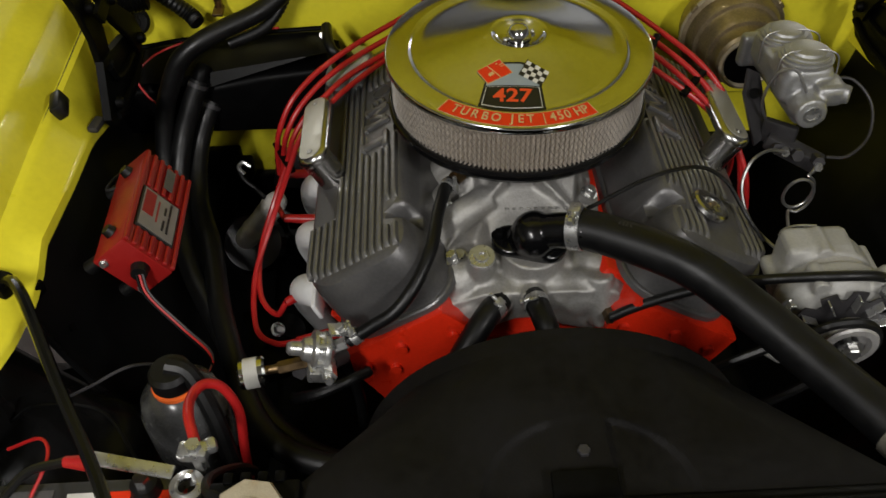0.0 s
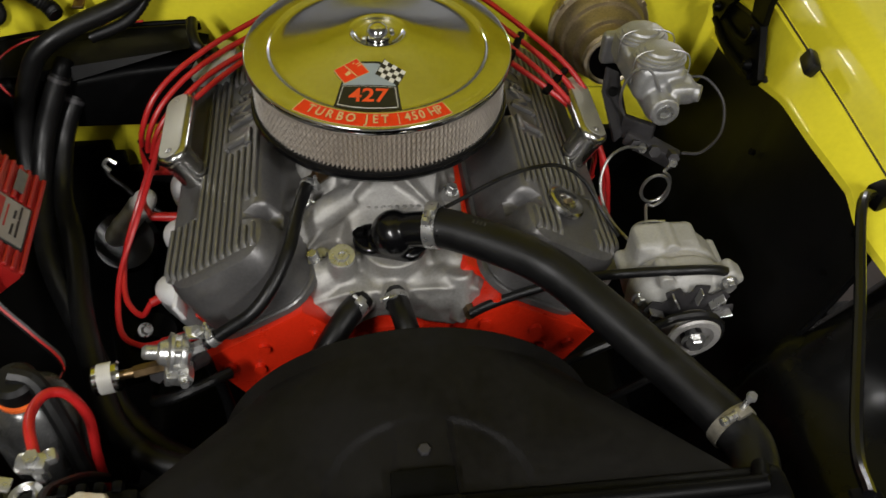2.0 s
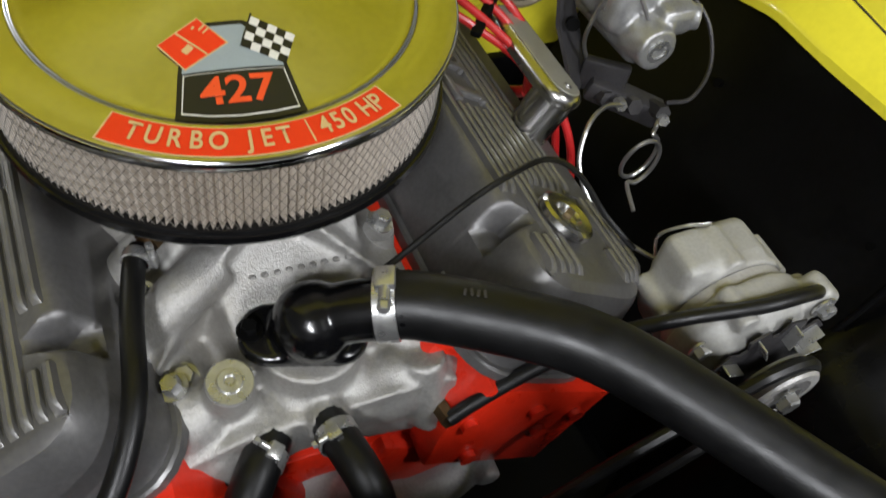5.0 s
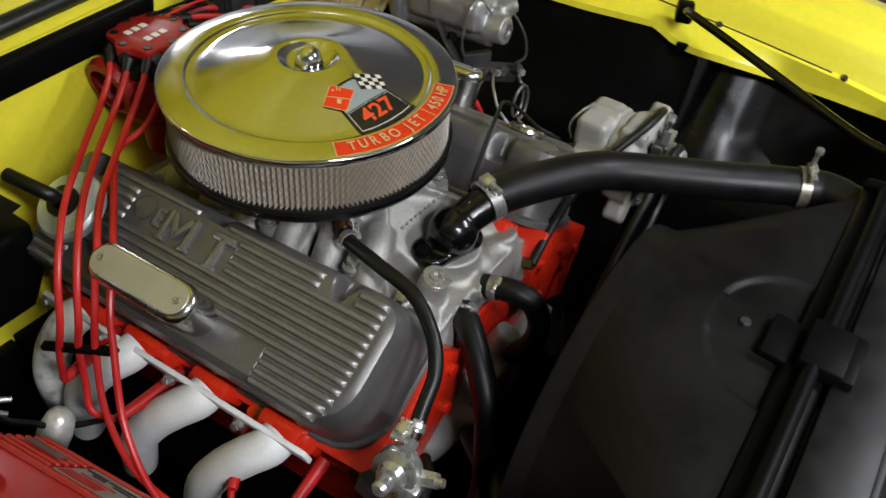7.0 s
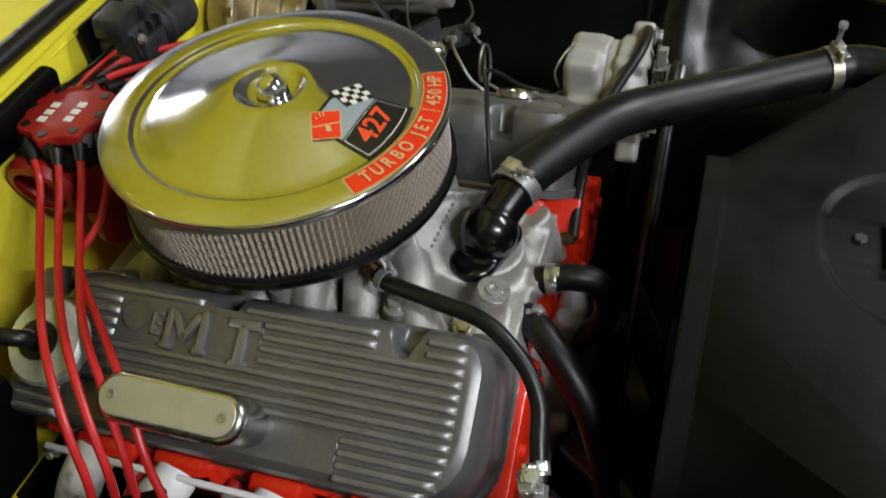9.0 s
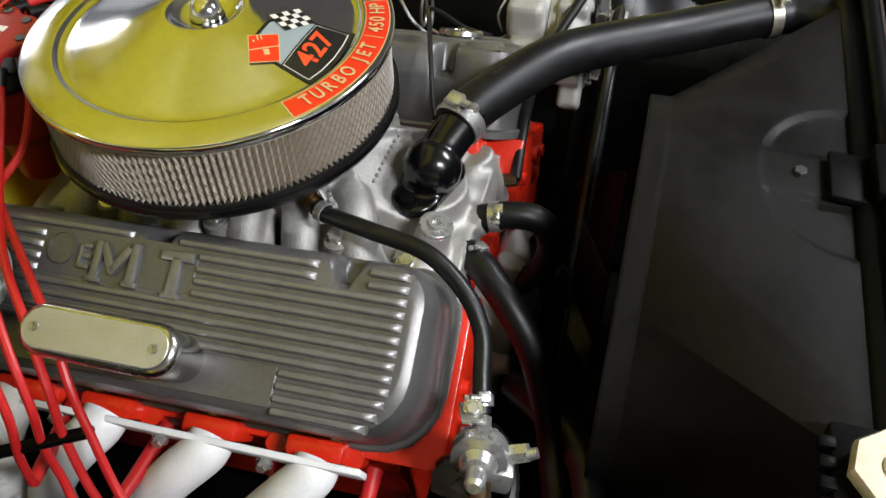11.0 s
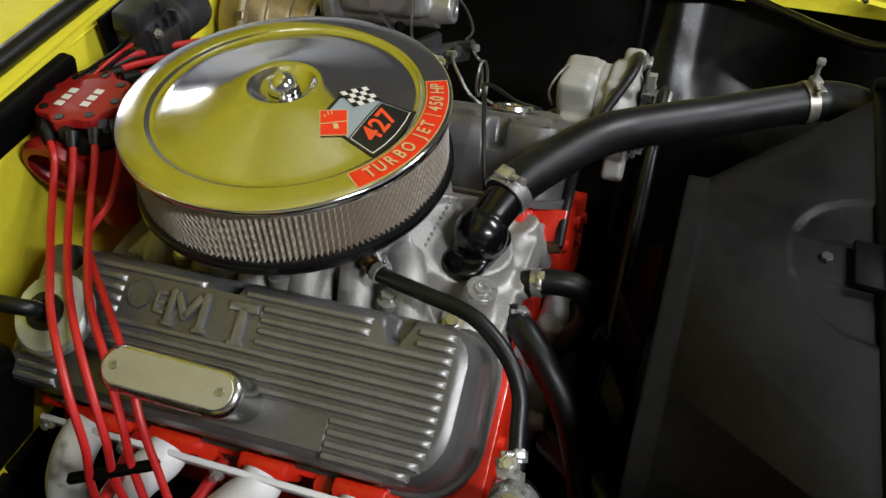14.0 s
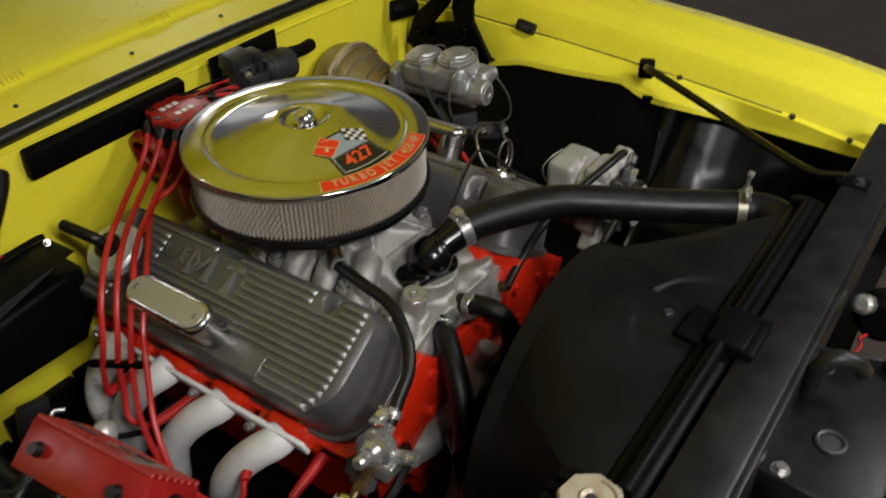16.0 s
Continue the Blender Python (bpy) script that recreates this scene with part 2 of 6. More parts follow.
def hexa(bm, a, b):
    """A block between two four-cornered faces."""
    return loft(bm, [[Vector(p) for p in a], [Vector(p) for p in b]])


def sheet(bm, fn, nu, nv, thick=0.0015):
    """A thin shell on the surface fn(u, v), u and v from 0 to 1."""
    g = [[Vector(fn(i / nu, j / nv)) for j in range(nv + 1)] for i in range(nu + 1)]
    nrm = [[None] * (nv + 1) for _ in range(nu + 1)]
    for i in range(nu + 1):
        for j in range(nv + 1):
            du = g[min(i + 1, nu)][j] - g[max(i - 1, 0)][j]
            dv = g[i][min(j + 1, nv)] - g[i][max(j - 1, 0)]
            nrm[i][j] = du.cross(dv).normalized()
    a = [[bm.verts.new(p) for p in row] for row in g]
    b = [[bm.verts.new(p - thick * nrm[i][j]) for j, p in enumerate(row)] for i, row in enumerate(g)]
    for i in range(nu):
        for j in range(nv):
            bm.faces.new((a[i][j], a[i + 1][j], a[i + 1][j + 1], a[i][j + 1]))
            bm.faces.new((b[i][j], b[i][j + 1], b[i + 1][j + 1], b[i + 1][j]))
    edge = [(i, 0) for i in range(nu)] + [(nu, j) for j in range(nv)] + [(i, nv) for i in range(nu, 0, -1)] + [(0, j) for j in range(nv, 0, -1)]
    for k, (i, j) in enumerate(edge):
        p, q = edge[(k + 1) % len(edge)]
        bm.faces.new((a[i][j], b[i][j], b[p][q], a[p][q]))
    return bm


def rounded(w, h, r, n=5, cx=0.0, cy=0.0):
    """Outline of a rectangle with rounded corners; r may be one radius or four (from +x +y, anticlockwise)."""
    rs = r if isinstance(r, (list, tuple)) else (r,) * 4
    out = []
    for k, (sx, sy) in enumerate(((1, 1), (-1, 1), (-1, -1), (1, -1))):
        q = rs[k]
        for i in range(n + 1):
            a = math.pi / 2 * (k + i / n)
            out.append((cx + sx * (w / 2 - q) + q * math.cos(a), cy + sy * (h / 2 - q) + q * math.sin(a)))
    return out


def mesh_of(name, bm, mat, flat=35):
    bmesh.ops.recalc_face_normals(bm, faces=bm.faces[:])
    me = bpy.data.meshes.new(name)
    bm.to_mesh(me)
    bm.free()
    me.materials.append(mat)
    if flat < 180:
        me.polygons.foreach_set("use_smooth", [True] * len(me.polygons))
        me.set_sharp_from_angle(angle=radians(flat))
    return me


def thing(name, at, label, category, group="", kind=""):
    ob = new(name)
    ob.empty_display_size = 0.02
    ob.matrix_basis = Matrix.Translation(at)
    return tagged(ob, label, category, group, kind)


def part(name, bm, mat, parent, label="", flat=35):
    ob = new(name, mesh_of(name, bm, mat, flat))
    ob.parent = parent
    ob.matrix_parent_inverse = parent.matrix_basis.inverted()
    return tagged(ob, label)


def single(name, bm, mat, label, category, group="", kind="", flat=35):
    return tagged(new(name, mesh_of(name, bm, mat, flat)), label, category, group, kind)


def cast(ob, voxel=0.004, rounds=3):
    """Melts the joined pieces of a casting into one soft-edged skin."""
    r = ob.modifiers.new("skin", "REMESH")
    r.mode, r.voxel_size, r.use_smooth_shade = "VOXEL", voxel, True
    s = ob.modifiers.new("soften", "SMOOTH")
    s.factor, s.iterations = 0.5, rounds
    return ob


def bolt(bm, p, way, r=0.007, h=0.006, washer=True):
    p, way = Vector(p), Vector(way).normalized()
    if washer:
        cyl(bm, p, p + way * 0.0018, r * 1.45, seg=16)
    m, _ = along(p + way * 0.0018, p + way)
    lathe(bm, [(0, 0), (r, 0), (r, h * 0.8), (r * 0.85, h), (0, h)], m, 6)
    return bm


def letters(text, size, m, depth=0.0):
    """Flat letters in x and y at m, as a bmesh."""
    c = bpy.data.curves.new("letters", "FONT")
    c.body, c.size, c.align_x, c.align_y, c.extrude = text, size, "CENTER", "CENTER", depth
    c.offset = size * 0.02
    ob = bpy.data.objects.new("letters", c)
    scene.collection.objects.link(ob)
    bpy.context.view_layer.update()
    me = bpy.data.meshes.new_from_object(ob.evaluated_get(bpy.context.evaluated_depsgraph_get()))
    bm = bmesh.new()
    bm.from_mesh(me)
    bm.transform(m)
    bpy.data.objects.remove(ob)
    bpy.data.curves.remove(c)
    bpy.data.meshes.remove(me)
    return bm


# ---- the garage ----
def setting(name, c, s, mat, label, category):
    bm = bmesh.new()
    box(bm, c, s)
    return single(name, bm, mat, label, category, kind="structure")


setting("floor", (0, 0, -0.05), (9, 10, 0.1), FLOORM, "dark brown garage floor under the car", "floor")
setting("wall_north", (0, 5.05, 1.4), (9, 0.1, 2.8), WALLWHITE, "plain white painted garage wall", "wall")
setting("wall_south", (0, -5.05, 1.4), (9, 0.1, 2.8), WALLM, "plain grey painted garage wall", "wall")
setting("wall_east", (4.55, 0, 1.4), (0.1, 10, 2.8), WALLM, "plain grey painted garage wall", "wall")
setting("wall_west", (-4.55, 0, 1.4), (0.1, 10, 2.8), WALLM, "plain grey painted garage wall", "wall")
setting("ceiling", (0, 0, 2.55), (9, 10, 0.1), CEILM, "plain pale garage ceiling", "ceiling")
# Unseen fixtures, added to carry the lamps.
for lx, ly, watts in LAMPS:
    fx = thing("ceiling_light", (lx, ly, 2.5), "pale ceiling light with a glowing tube, added out of view", "ceiling light", "garage ceiling lights")
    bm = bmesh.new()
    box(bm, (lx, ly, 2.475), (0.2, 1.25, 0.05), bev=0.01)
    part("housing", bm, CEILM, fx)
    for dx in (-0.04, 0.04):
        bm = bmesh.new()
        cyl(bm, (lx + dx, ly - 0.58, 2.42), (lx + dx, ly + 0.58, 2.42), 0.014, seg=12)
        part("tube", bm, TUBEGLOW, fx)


# ---- the car's body round the engine bay ----
def step(x, a, b):
    k = max(0.0, min(1.0, (x - a) / (b - a)))
    return k * k * (3 - 2 * k)


def lerp(a, b, t):
    return a + (b - a) * t


def curve(t, *knots):
    """Piecewise-linear value at t from (t, value) knots, eased."""
    for (a, p), (b, q) in zip(knots, knots[1:]):
        if t <= b:
            k = max(0.0, min(1.0, (t - a) / (b - a)))
            return p + (q - p) * k
    return knots[-1][1]


car = thing("car_body", (0, 0, 0), "yellow car body with the hood raised over its open engine bay", "car")

# firewall with stamped ribs
bm = bmesh.new()


def firewall(u, v):
    x, z = lerp(-0.70, 0.70, u), lerp(0.42, 0.945, v)
    y = 0.312 + 0.006 * math.sin(x * 9) + (0.02 if z < 0.62 else 0.0)
    return (x, y, z)


sheet(bm, firewall, 60, 30, 0.003)
part("firewall", bm, YELLOW, car, "yellow painted firewall panel")

# Black boards added over the firewall's lower part, in four heights.
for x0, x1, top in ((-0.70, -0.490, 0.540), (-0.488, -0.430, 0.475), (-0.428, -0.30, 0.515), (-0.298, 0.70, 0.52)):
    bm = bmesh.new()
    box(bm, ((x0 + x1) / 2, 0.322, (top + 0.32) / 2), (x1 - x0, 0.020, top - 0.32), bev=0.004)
    part("toe_panel", bm, SATIN, car, "black cover over the lower part of the firewall")

# cowl panel with louvres
bm = bmesh.new()


def cowl(u, v):
    x = lerp(-0.80, 0.80, u)
    y = curve(v, (0, 0.314), (0.04, 0.340), (0.08, 0.372), (0.45, 0.455), (0.55, 0.47), (0.75, 0.62), (1, 0.92))
    z = curve(v, (0, 0.936), (0.04, 0.944), (0.08, 0.952), (0.45, 0.964), (0.55, 0.975), (0.75, 1.0), (1, 1.03))
    return (x, y - 0.03 * (x / 0.8) ** 2, z - 0.02 * (x / 0.8) ** 2)


sheet(bm, cowl, 50, 30, 0.003)
cowl_panel = part("cowl_panel", bm, YELLOW, car, "glossy yellow cowl panel behind the bay")
for x0 in (-0.46, -0.17, 0.12, 0.41):
    for k in range(7):
        x = x0 + 0.0088 * (k - 3)
        bm = bmesh.new()
        box(bm, (x, 0.467 - 0.03 * (x / 0.8) ** 2, 0.9735 - 0.02 * (x / 0.8) ** 2), (0.0042, 0.016, 0.006), (25, 0, -12), 0.0015, 1)
        part("louvre", bm, YELLOW, cowl_panel)
for x, y, z in ((-0.20, 0.405, 0.9555), (0.02, 0.41, 0.957), (0.22, 0.41, 0.956), (-0.42, 0.40, 0.952)):
    bm = bmesh.new()
    cyl(bm, (x, y, z), (x, y, z + 0.004), 0.004, 0.003, 10)
    part("screw", bm, DARKGREY, cowl_panel)

# black weather strip on the cowl's front edge
bm = bmesh.new()
tube(bm, [(x / 10, 0.348 - 0.03 * (x / 8) ** 2, 0.953 - 0.02 * (x / 8) ** 2) for x in range(-8, 9)], 0.0135, 12, 3)
part("weather_strip", bm, RUBBER, car, "black rubber hood seal along the cowl")
bm = bmesh.new()
box(bm, (-0.12, 0.303, 0.918), (0.29, 0.022, 0.05), (12, 0, 0), 0.006)
box(bm, (-0.12, 0.296, 0.936), (0.285, 0.012, 0.012), (0, 0, 0), 0.003)
part("sound_strip", bm, SATIN, car, "black strip clipped on the firewall")

# raised hood, hinged at the cowl
HOOD = Matrix.Translation((0, 0.52, 1.15)) @ Matrix.Rotation(radians(-54), 4, "X")
bm = bmesh.new()


def hood_skin(u, v):
    x, y = lerp(-0.80, 0.80, u), -lerp(0.0, 1.35, v)
    return HOOD @ V(x, y, 0.03 - 0.04 * (x / 0.8) ** 2)


sheet(bm, hood_skin, 24, 24, 0.002)
hood = part("hood", bm, YELLOW, car, "yellow hood standing open")
bm = bmesh.new()


def hood_inner(u, v):
    x, y = lerp(-0.76, 0.76, u), -lerp(0.03, 1.30, v)
    edge = min(1.0, min(u, 1 - u) * 10, min(v, 1 - v) * 12)
    well = 0.5 + 0.5 * math.cos(min(1, max(abs(x) / 0.5, abs(y + 0.66) / 0.5)) * math.pi)
    return HOOD @ V(x, y, -0.035 * edge + 0.03 * min(1, well * 1.6))


sheet(bm, hood_inner, 48, 40, 0.002)
part("inner_panel", bm, YELLOW, hood, "stamped yellow inner skin")


# fenders with a gutter and a lip, and the black inner fenders
def lip_z(y):
    return curve(y, (-1.05, 0.79), (-0.64, 0.792), (-0.44, 0.794), (-0.36, 0.808), (-0.28, 0.810), (-0.247, 0.818), (-0.22, 0.832), (-0.10, 0.820), (0.0, 0.815), (0.05, 0.80), (0.18, 0.755), (0.34, 0.72))


def lip_x(y):
    return curve(y, (-1.05, 0.645), (-0.44, 0.648), (-0.36, 0.615), (-0.30, 0.608), (0.05, 0.610), (0.2, 0.618), (0.34, 0.63))


def fender(s, name):
    bm = bmesh.new()

    def skin(u, v):
        y = lerp(0.34, -1.05, u)
        low, inx = lip_z(y), lip_x(y)
        drop = curve(y, (-1.05, -0.10), (-0.65, -0.052), (-0.52, -0.033), (-0.31, -0.014), (-0.07, 0.0), (0.34, 0.012))
        x = curve(v, (0, inx), (0.08, inx + 0.003), (0.26, 0.652), (0.34, 0.664), (0.40, 0.678), (0.48, 0.690), (0.60, 0.725), (0.76, 0.79), (0.86, 0.845), (0.93, 0.875), (1, 0.89))
        z = curve(v, (0, low), (0.08, low + 0.010), (0.26, 0.861 + drop), (0.34, 0.863 + drop), (0.40, 0.888 + drop), (0.48, 0.905 + drop), (0.60, 0.921 + drop), (0.76, 0.930 + drop), (0.86, 0.917 + drop), (0.93, 0.87 + drop), (1, 0.60))
        return (s * x, y, z)

    sheet(bm, skin, 80, 50, 0.002)
    f = part(name, bm, YELLOW, car, "glossy yellow front fender")
    bm = bmesh.new()
    box(bm, (s * 0.634, 0.006, 0.884), (0.018, 0.044, 0.024), (0, s * 24, -s * 14), 0.005)
    part("rubber_stop", bm, RUBBER, f, "black rubber hood stop")
    for y, z in ((-0.31, 0.847), (-0.52, 0.829), (-0.62, 0.812)):
        bm = bmesh.new()
        cyl(bm, (s * 0.658, y, z - 0.004), (s * 0.656, y, z + 0.005), 0.006, 0.005, 10)
        part("bolt", bm, DARKGREY, f)
    # seam between gutter and fender
    bm = bmesh.new()
    tube(bm, [(s * 0.660, 0.30, 0.8745), (s * 0.660, 0.10, 0.8680), (s * 0.660, -0.07, 0.8622), (s * 0.660, -0.31, 0.8482), (s * 0.660, -0.50, 0.8315)], 0.0016, 6, 4)
    part("seam", bm, DARKGREY, f)
    bm = bmesh.new()
    box(bm, (s * 0.612, -0.272, 0.812), (0.012, 0.020, 0.020), (0, 0, s * 20), 0.003)
    part("edge_clip", bm, SATIN, f, "black clip on the fender lip")
    return f


fender(1, "fender")
fender(-1, "fender")


def inner_x(y, z):
    v = (lip_z(y) + 0.006 - z) / (lip_z(y) - 0.324)
    return lip_x(y) + 0.024 - 0.05 * v - 0.16 * v * v


def inner_fender(s):
    bm = bmesh.new()

    def skin(u, v):
        y = lerp(0.315, -0.298, u)
        z = lerp(lip_z(y) + 0.006, 0.33, v)
        edge = max(0.0, (u - 0.93) / 0.07) ** 2
        return (s * (inner_x(y, z) + 0.012 * math.sin(u * 6) * (1 - edge) - 0.010 * edge), y, z)

    sheet(bm, skin, 60, 24, 0.002)
    panel = part("inner_fender", bm, INNERF, car, "satin black inner fender")
    # rolled front edge of the panel
    bm = bmesh.new()
    tube(bm, [(s * (inner_x(-0.298, z) - 0.009), -0.298, z) for z in (0.815, 0.76, 0.70, 0.64, 0.58, 0.50, 0.42)], 0.0045, 10, 4)
    part("rolled_edge", bm, BULGE, panel)
    # Raised black discs stand for a small dark hole and a screw.
    for y, z in ((-0.255, 0.715), (0.02, 0.70)):
        bm = bmesh.new()
        at = V(s * (inner_x(y, z) - 0.004), y, z)
        cyl(bm, at, at + V(-s * 0.006, 0, 0.003), 0.0055, seg=12)
        part("plug", bm, SATIN, panel)
    # wheel house ahead of it: a smooth wall, rounded at the back, flaring out over a shelf low down
    bm = bmesh.new()

    def tub(u, v):
        y = lerp(-0.288, -0.74, u)
        z = lerp(0.812, 0.33, v)
        back = curve(y, (-0.74, 0.0), (-0.50, 0.0), (-0.36, -0.010), (-0.335, -0.008), (-0.31, 0.008), (-0.288, 0.036))
        back += curve(y, (-0.74, 0.150), (-0.56, 0.130), (-0.48, 0.080), (-0.43, 0.036), (-0.39, 0.010), (-0.355, 0.0), (-0.288, 0.0)) * step(z, 0.60, 0.70)
        low = curve(z, (0.33, -0.060), (0.58, -0.056), (0.615, -0.046), (0.635, -0.024), (0.66, -0.014), (0.69, 0.0), (0.74, 0.022), (0.79, 0.046), (0.812, 0.056))
        return (s * (inner_x(-0.30, z) + back + low), y, z)

    sheet(bm, tub, 60, 44, 0.002)
    part("wheel_house", bm, BULGE, car, "glossy black wall of the wheel house")


inner_fender(1)
inner_fender(-1)

# front wheels under the wheel houses
for s in (-1, 1):
    bm = bmesh.new()
    lathe(bm, [(0.19, 0.0), (0.27, 0.0), (0.305, 0.02), (0.315, 0.05), (0.315, 0.15), (0.305, 0.18), (0.27, 0.20), (0.19, 0.20)], along((s * 0.68, -0.40, 0.315), (s * 0.9, -0.40, 0.315))[0], 48)
    tyre = part("tyre", bm, RUBBER, car, "black rubber tyre")
    bm = bmesh.new()
    lathe(bm, [(0, 0.10), (0.06, 0.11), (0.15, 0.09), (0.19, 0.02), (0.195, 0.0), (0.195, 0.19), (0.185, 0.19), (0.17, 0.12), (0, 0.125)], along((s * 0.68, -0.40, 0.315), (s * 0.9, -0.40, 0.315))[0], 40)
    part("rim", bm, DARKGREY, tyre)

# radiator support across the front
bm = bmesh.new()
box(bm, (0.0, -0.690, 0.872), (1.24, 0.062, 0.016), bev=0.005)
box(bm, (0.0, -0.722, 0.835), (1.24, 0.012, 0.08), bev=0.003)
part("radiator_support", bm, LATCHM, car, "satin black radiator support bar")
# Bottom sheet is added, stretched forward to keep the gaps below black.
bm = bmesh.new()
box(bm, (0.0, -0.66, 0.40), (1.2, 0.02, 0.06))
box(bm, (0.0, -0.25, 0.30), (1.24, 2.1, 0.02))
part("splash_pan", bm, SATIN, car, "black bottom sheet added to darken the bay's depths")
bm = bmesh.new()
sheet(bm, lambda u, v: (lerp(-0.9, 0.9, u), -0.86 - 0.20 * v, curve(v, (0, 0.80), (0.25, 0.855), (1, 0.86)) - 0.03 * abs(lerp(-1, 1, u))), 24, 10, 0.002)
part("nose_panel", bm, YELLOW, car, "yellow front header panel")

# hood latch bracket ahead of the support: a folded tray with a catch hole and a safety hook
latch = thing("hood_latch", (-0.02, -0.76, 0.82), "black hood latch bracket with a catch hole and hook", "hood latch")
TRAY = [(-0.128, -0.725), (-0.135, -0.795), (-0.105, -0.850), (0.075, -0.850), (0.105, -0.795), (0.085, -0.725)]
bm = bmesh.new()
prism(bm, TRAY, 0.008, pose(0, 0, 0.818), 0.002)
part("tray", bm, LATCHM, latch)
for (x0, y0), (x1, y1) in zip(TRAY, TRAY[1:] + TRAY[:1]):
    if y0 == y1 == -0.725:
        continue
    bm = bmesh.new()
    mid, ln = V((x0 + x1) / 2, (y0 + y1) / 2, 0.824), math.hypot(x1 - x0, y1 - y0)
    box(bm, mid, (ln + 0.004, 0.006, 0.034), (0, 0, math.degrees(math.atan2(y1 - y0, x1 - x0))), 0.0025)
    part("side_wall", bm, LATCHM, latch)
bm = bmesh.new()
box(bm, (-0.02, -0.722, 0.846), (0.205, 0.008, 0.046), (-14, 0, 0), 0.003)
part("back_wall", bm, LATCHM, latch)
bm = bmesh.new()
lathe(bm, [(0.012, 0), (0.0165, 0.0), (0.0172, 0.003), (0.0148, 0.0045), (0.012, 0.0035)], pose(-0.042, -0.778, 0.826), 28)
part("catch_ring", bm, DARKGREY, latch, "worn rim of the catch hole")
bm = bmesh.new()
cyl(bm, (-0.042, -0.778, 0.826), (-0.042, -0.778, 0.8275), 0.0118, seg=24)
part("catch_hole", bm, DARKGREY, latch)
bm = bmesh.new()
tube(bm, [(0.012, -0.735, 0.830), (0.014, -0.738, 0.866), (0.024, -0.752, 0.884), (0.036, -0.772, 0.878), (0.040, -0.782, 0.866)], 0.0105, 12)
part("safety_hook", bm, LATCHM, latch, "black safety hook")
for x, y in ((-0.105, -0.832), (0.072, -0.828), (-0.108, -0.745), (0.07, -0.742)):
    bm = bmesh.new()
    bolt(bm, (x, y, 0.826), (0, 0, 1), 0.007)
    part("bolt", bm, STEELLINE, latch)
bm = bmesh.new()
box(bm, (-0.10, -0.745, 0.66), (0.045, 0.02, 0.30), (8, 0, 0), 0.003)
part("upright", bm, DARKGREY, latch, "grey upright brace")

horn = thing("horn", (0.2, -0.76, 0.80), "black horn with a bright metal cap", "horn")
bm = bmesh.new()
lathe(bm, [(0, 0), (0.03, 0), (0.034, 0.01), (0.034, 0.03), (0.02, 0.045), (0, 0.045)], along((0.26, -0.775, 0.795), (0.19, -0.765, 0.815))[0], 28)
part("body", bm, SATIN, horn)
bm = bmesh.new()
lathe(bm, [(0.0, 0.0), (0.013, 0), (0.013, 0.022), (0.008, 0.026), (0, 0.026)], along((0.222, -0.752, 0.822), (0.19, -0.745, 0.842))[0], 20)
part("cap", bm, STEEL, horn, "bright metal cap")
bm = bmesh.new()
tube(bm, [(0.13, -0.755, 0.80), (0.145, -0.765, 0.815), (0.165, -0.76, 0.81), (0.19, -0.765, 0.80)], 0.0018, 8)
part("wire", bm, WIRE, horn, "thin red wire")


# brace rods from the fenders to the radiator support
def brace(s, a, b, c, foot):
    q = thing("fender_brace", b, "slim black steel brace from the fender to the radiator support", "brace", "fender braces")
    bm = bmesh.new()
    tube(bm, [a, b, Vector(b).lerp(Vector(c), 0.5), c, foot], 0.0068, 10, 5)
    part("rod", bm, GLOSS, q)
    bm = bmesh.new()
    box(bm, a, (0.032, 0.028, 0.03), (0, 0, s * 20), 0.005)
    part("clip", bm, SATIN, q)
    bm = bmesh.new()
    f = Vector(foot)
    box(bm, f + V(0, -0.012, -0.006), (0.03, 0.045, 0.008), (0, 0, 0), 0.003)
    part("foot", bm, SATIN, q)
    bm = bmesh.new()
    bolt(bm, f + V(-s * 0.004, -0.02, -0.002), (0, 0, 1), 0.006)
    part("bolt", bm, DARKGREY, q)


brace(1, (0.622, -0.258, 0.868), (0.575, -0.290, 0.888), (0.435, -0.595, 0.866), (0.41, -0.66, 0.886))
brace(-1, (-0.640, -0.290, 0.842), (-0.600, -0.318, 0.868), (-0.440, -0.588, 0.866), (-0.415, -0.66, 0.886))


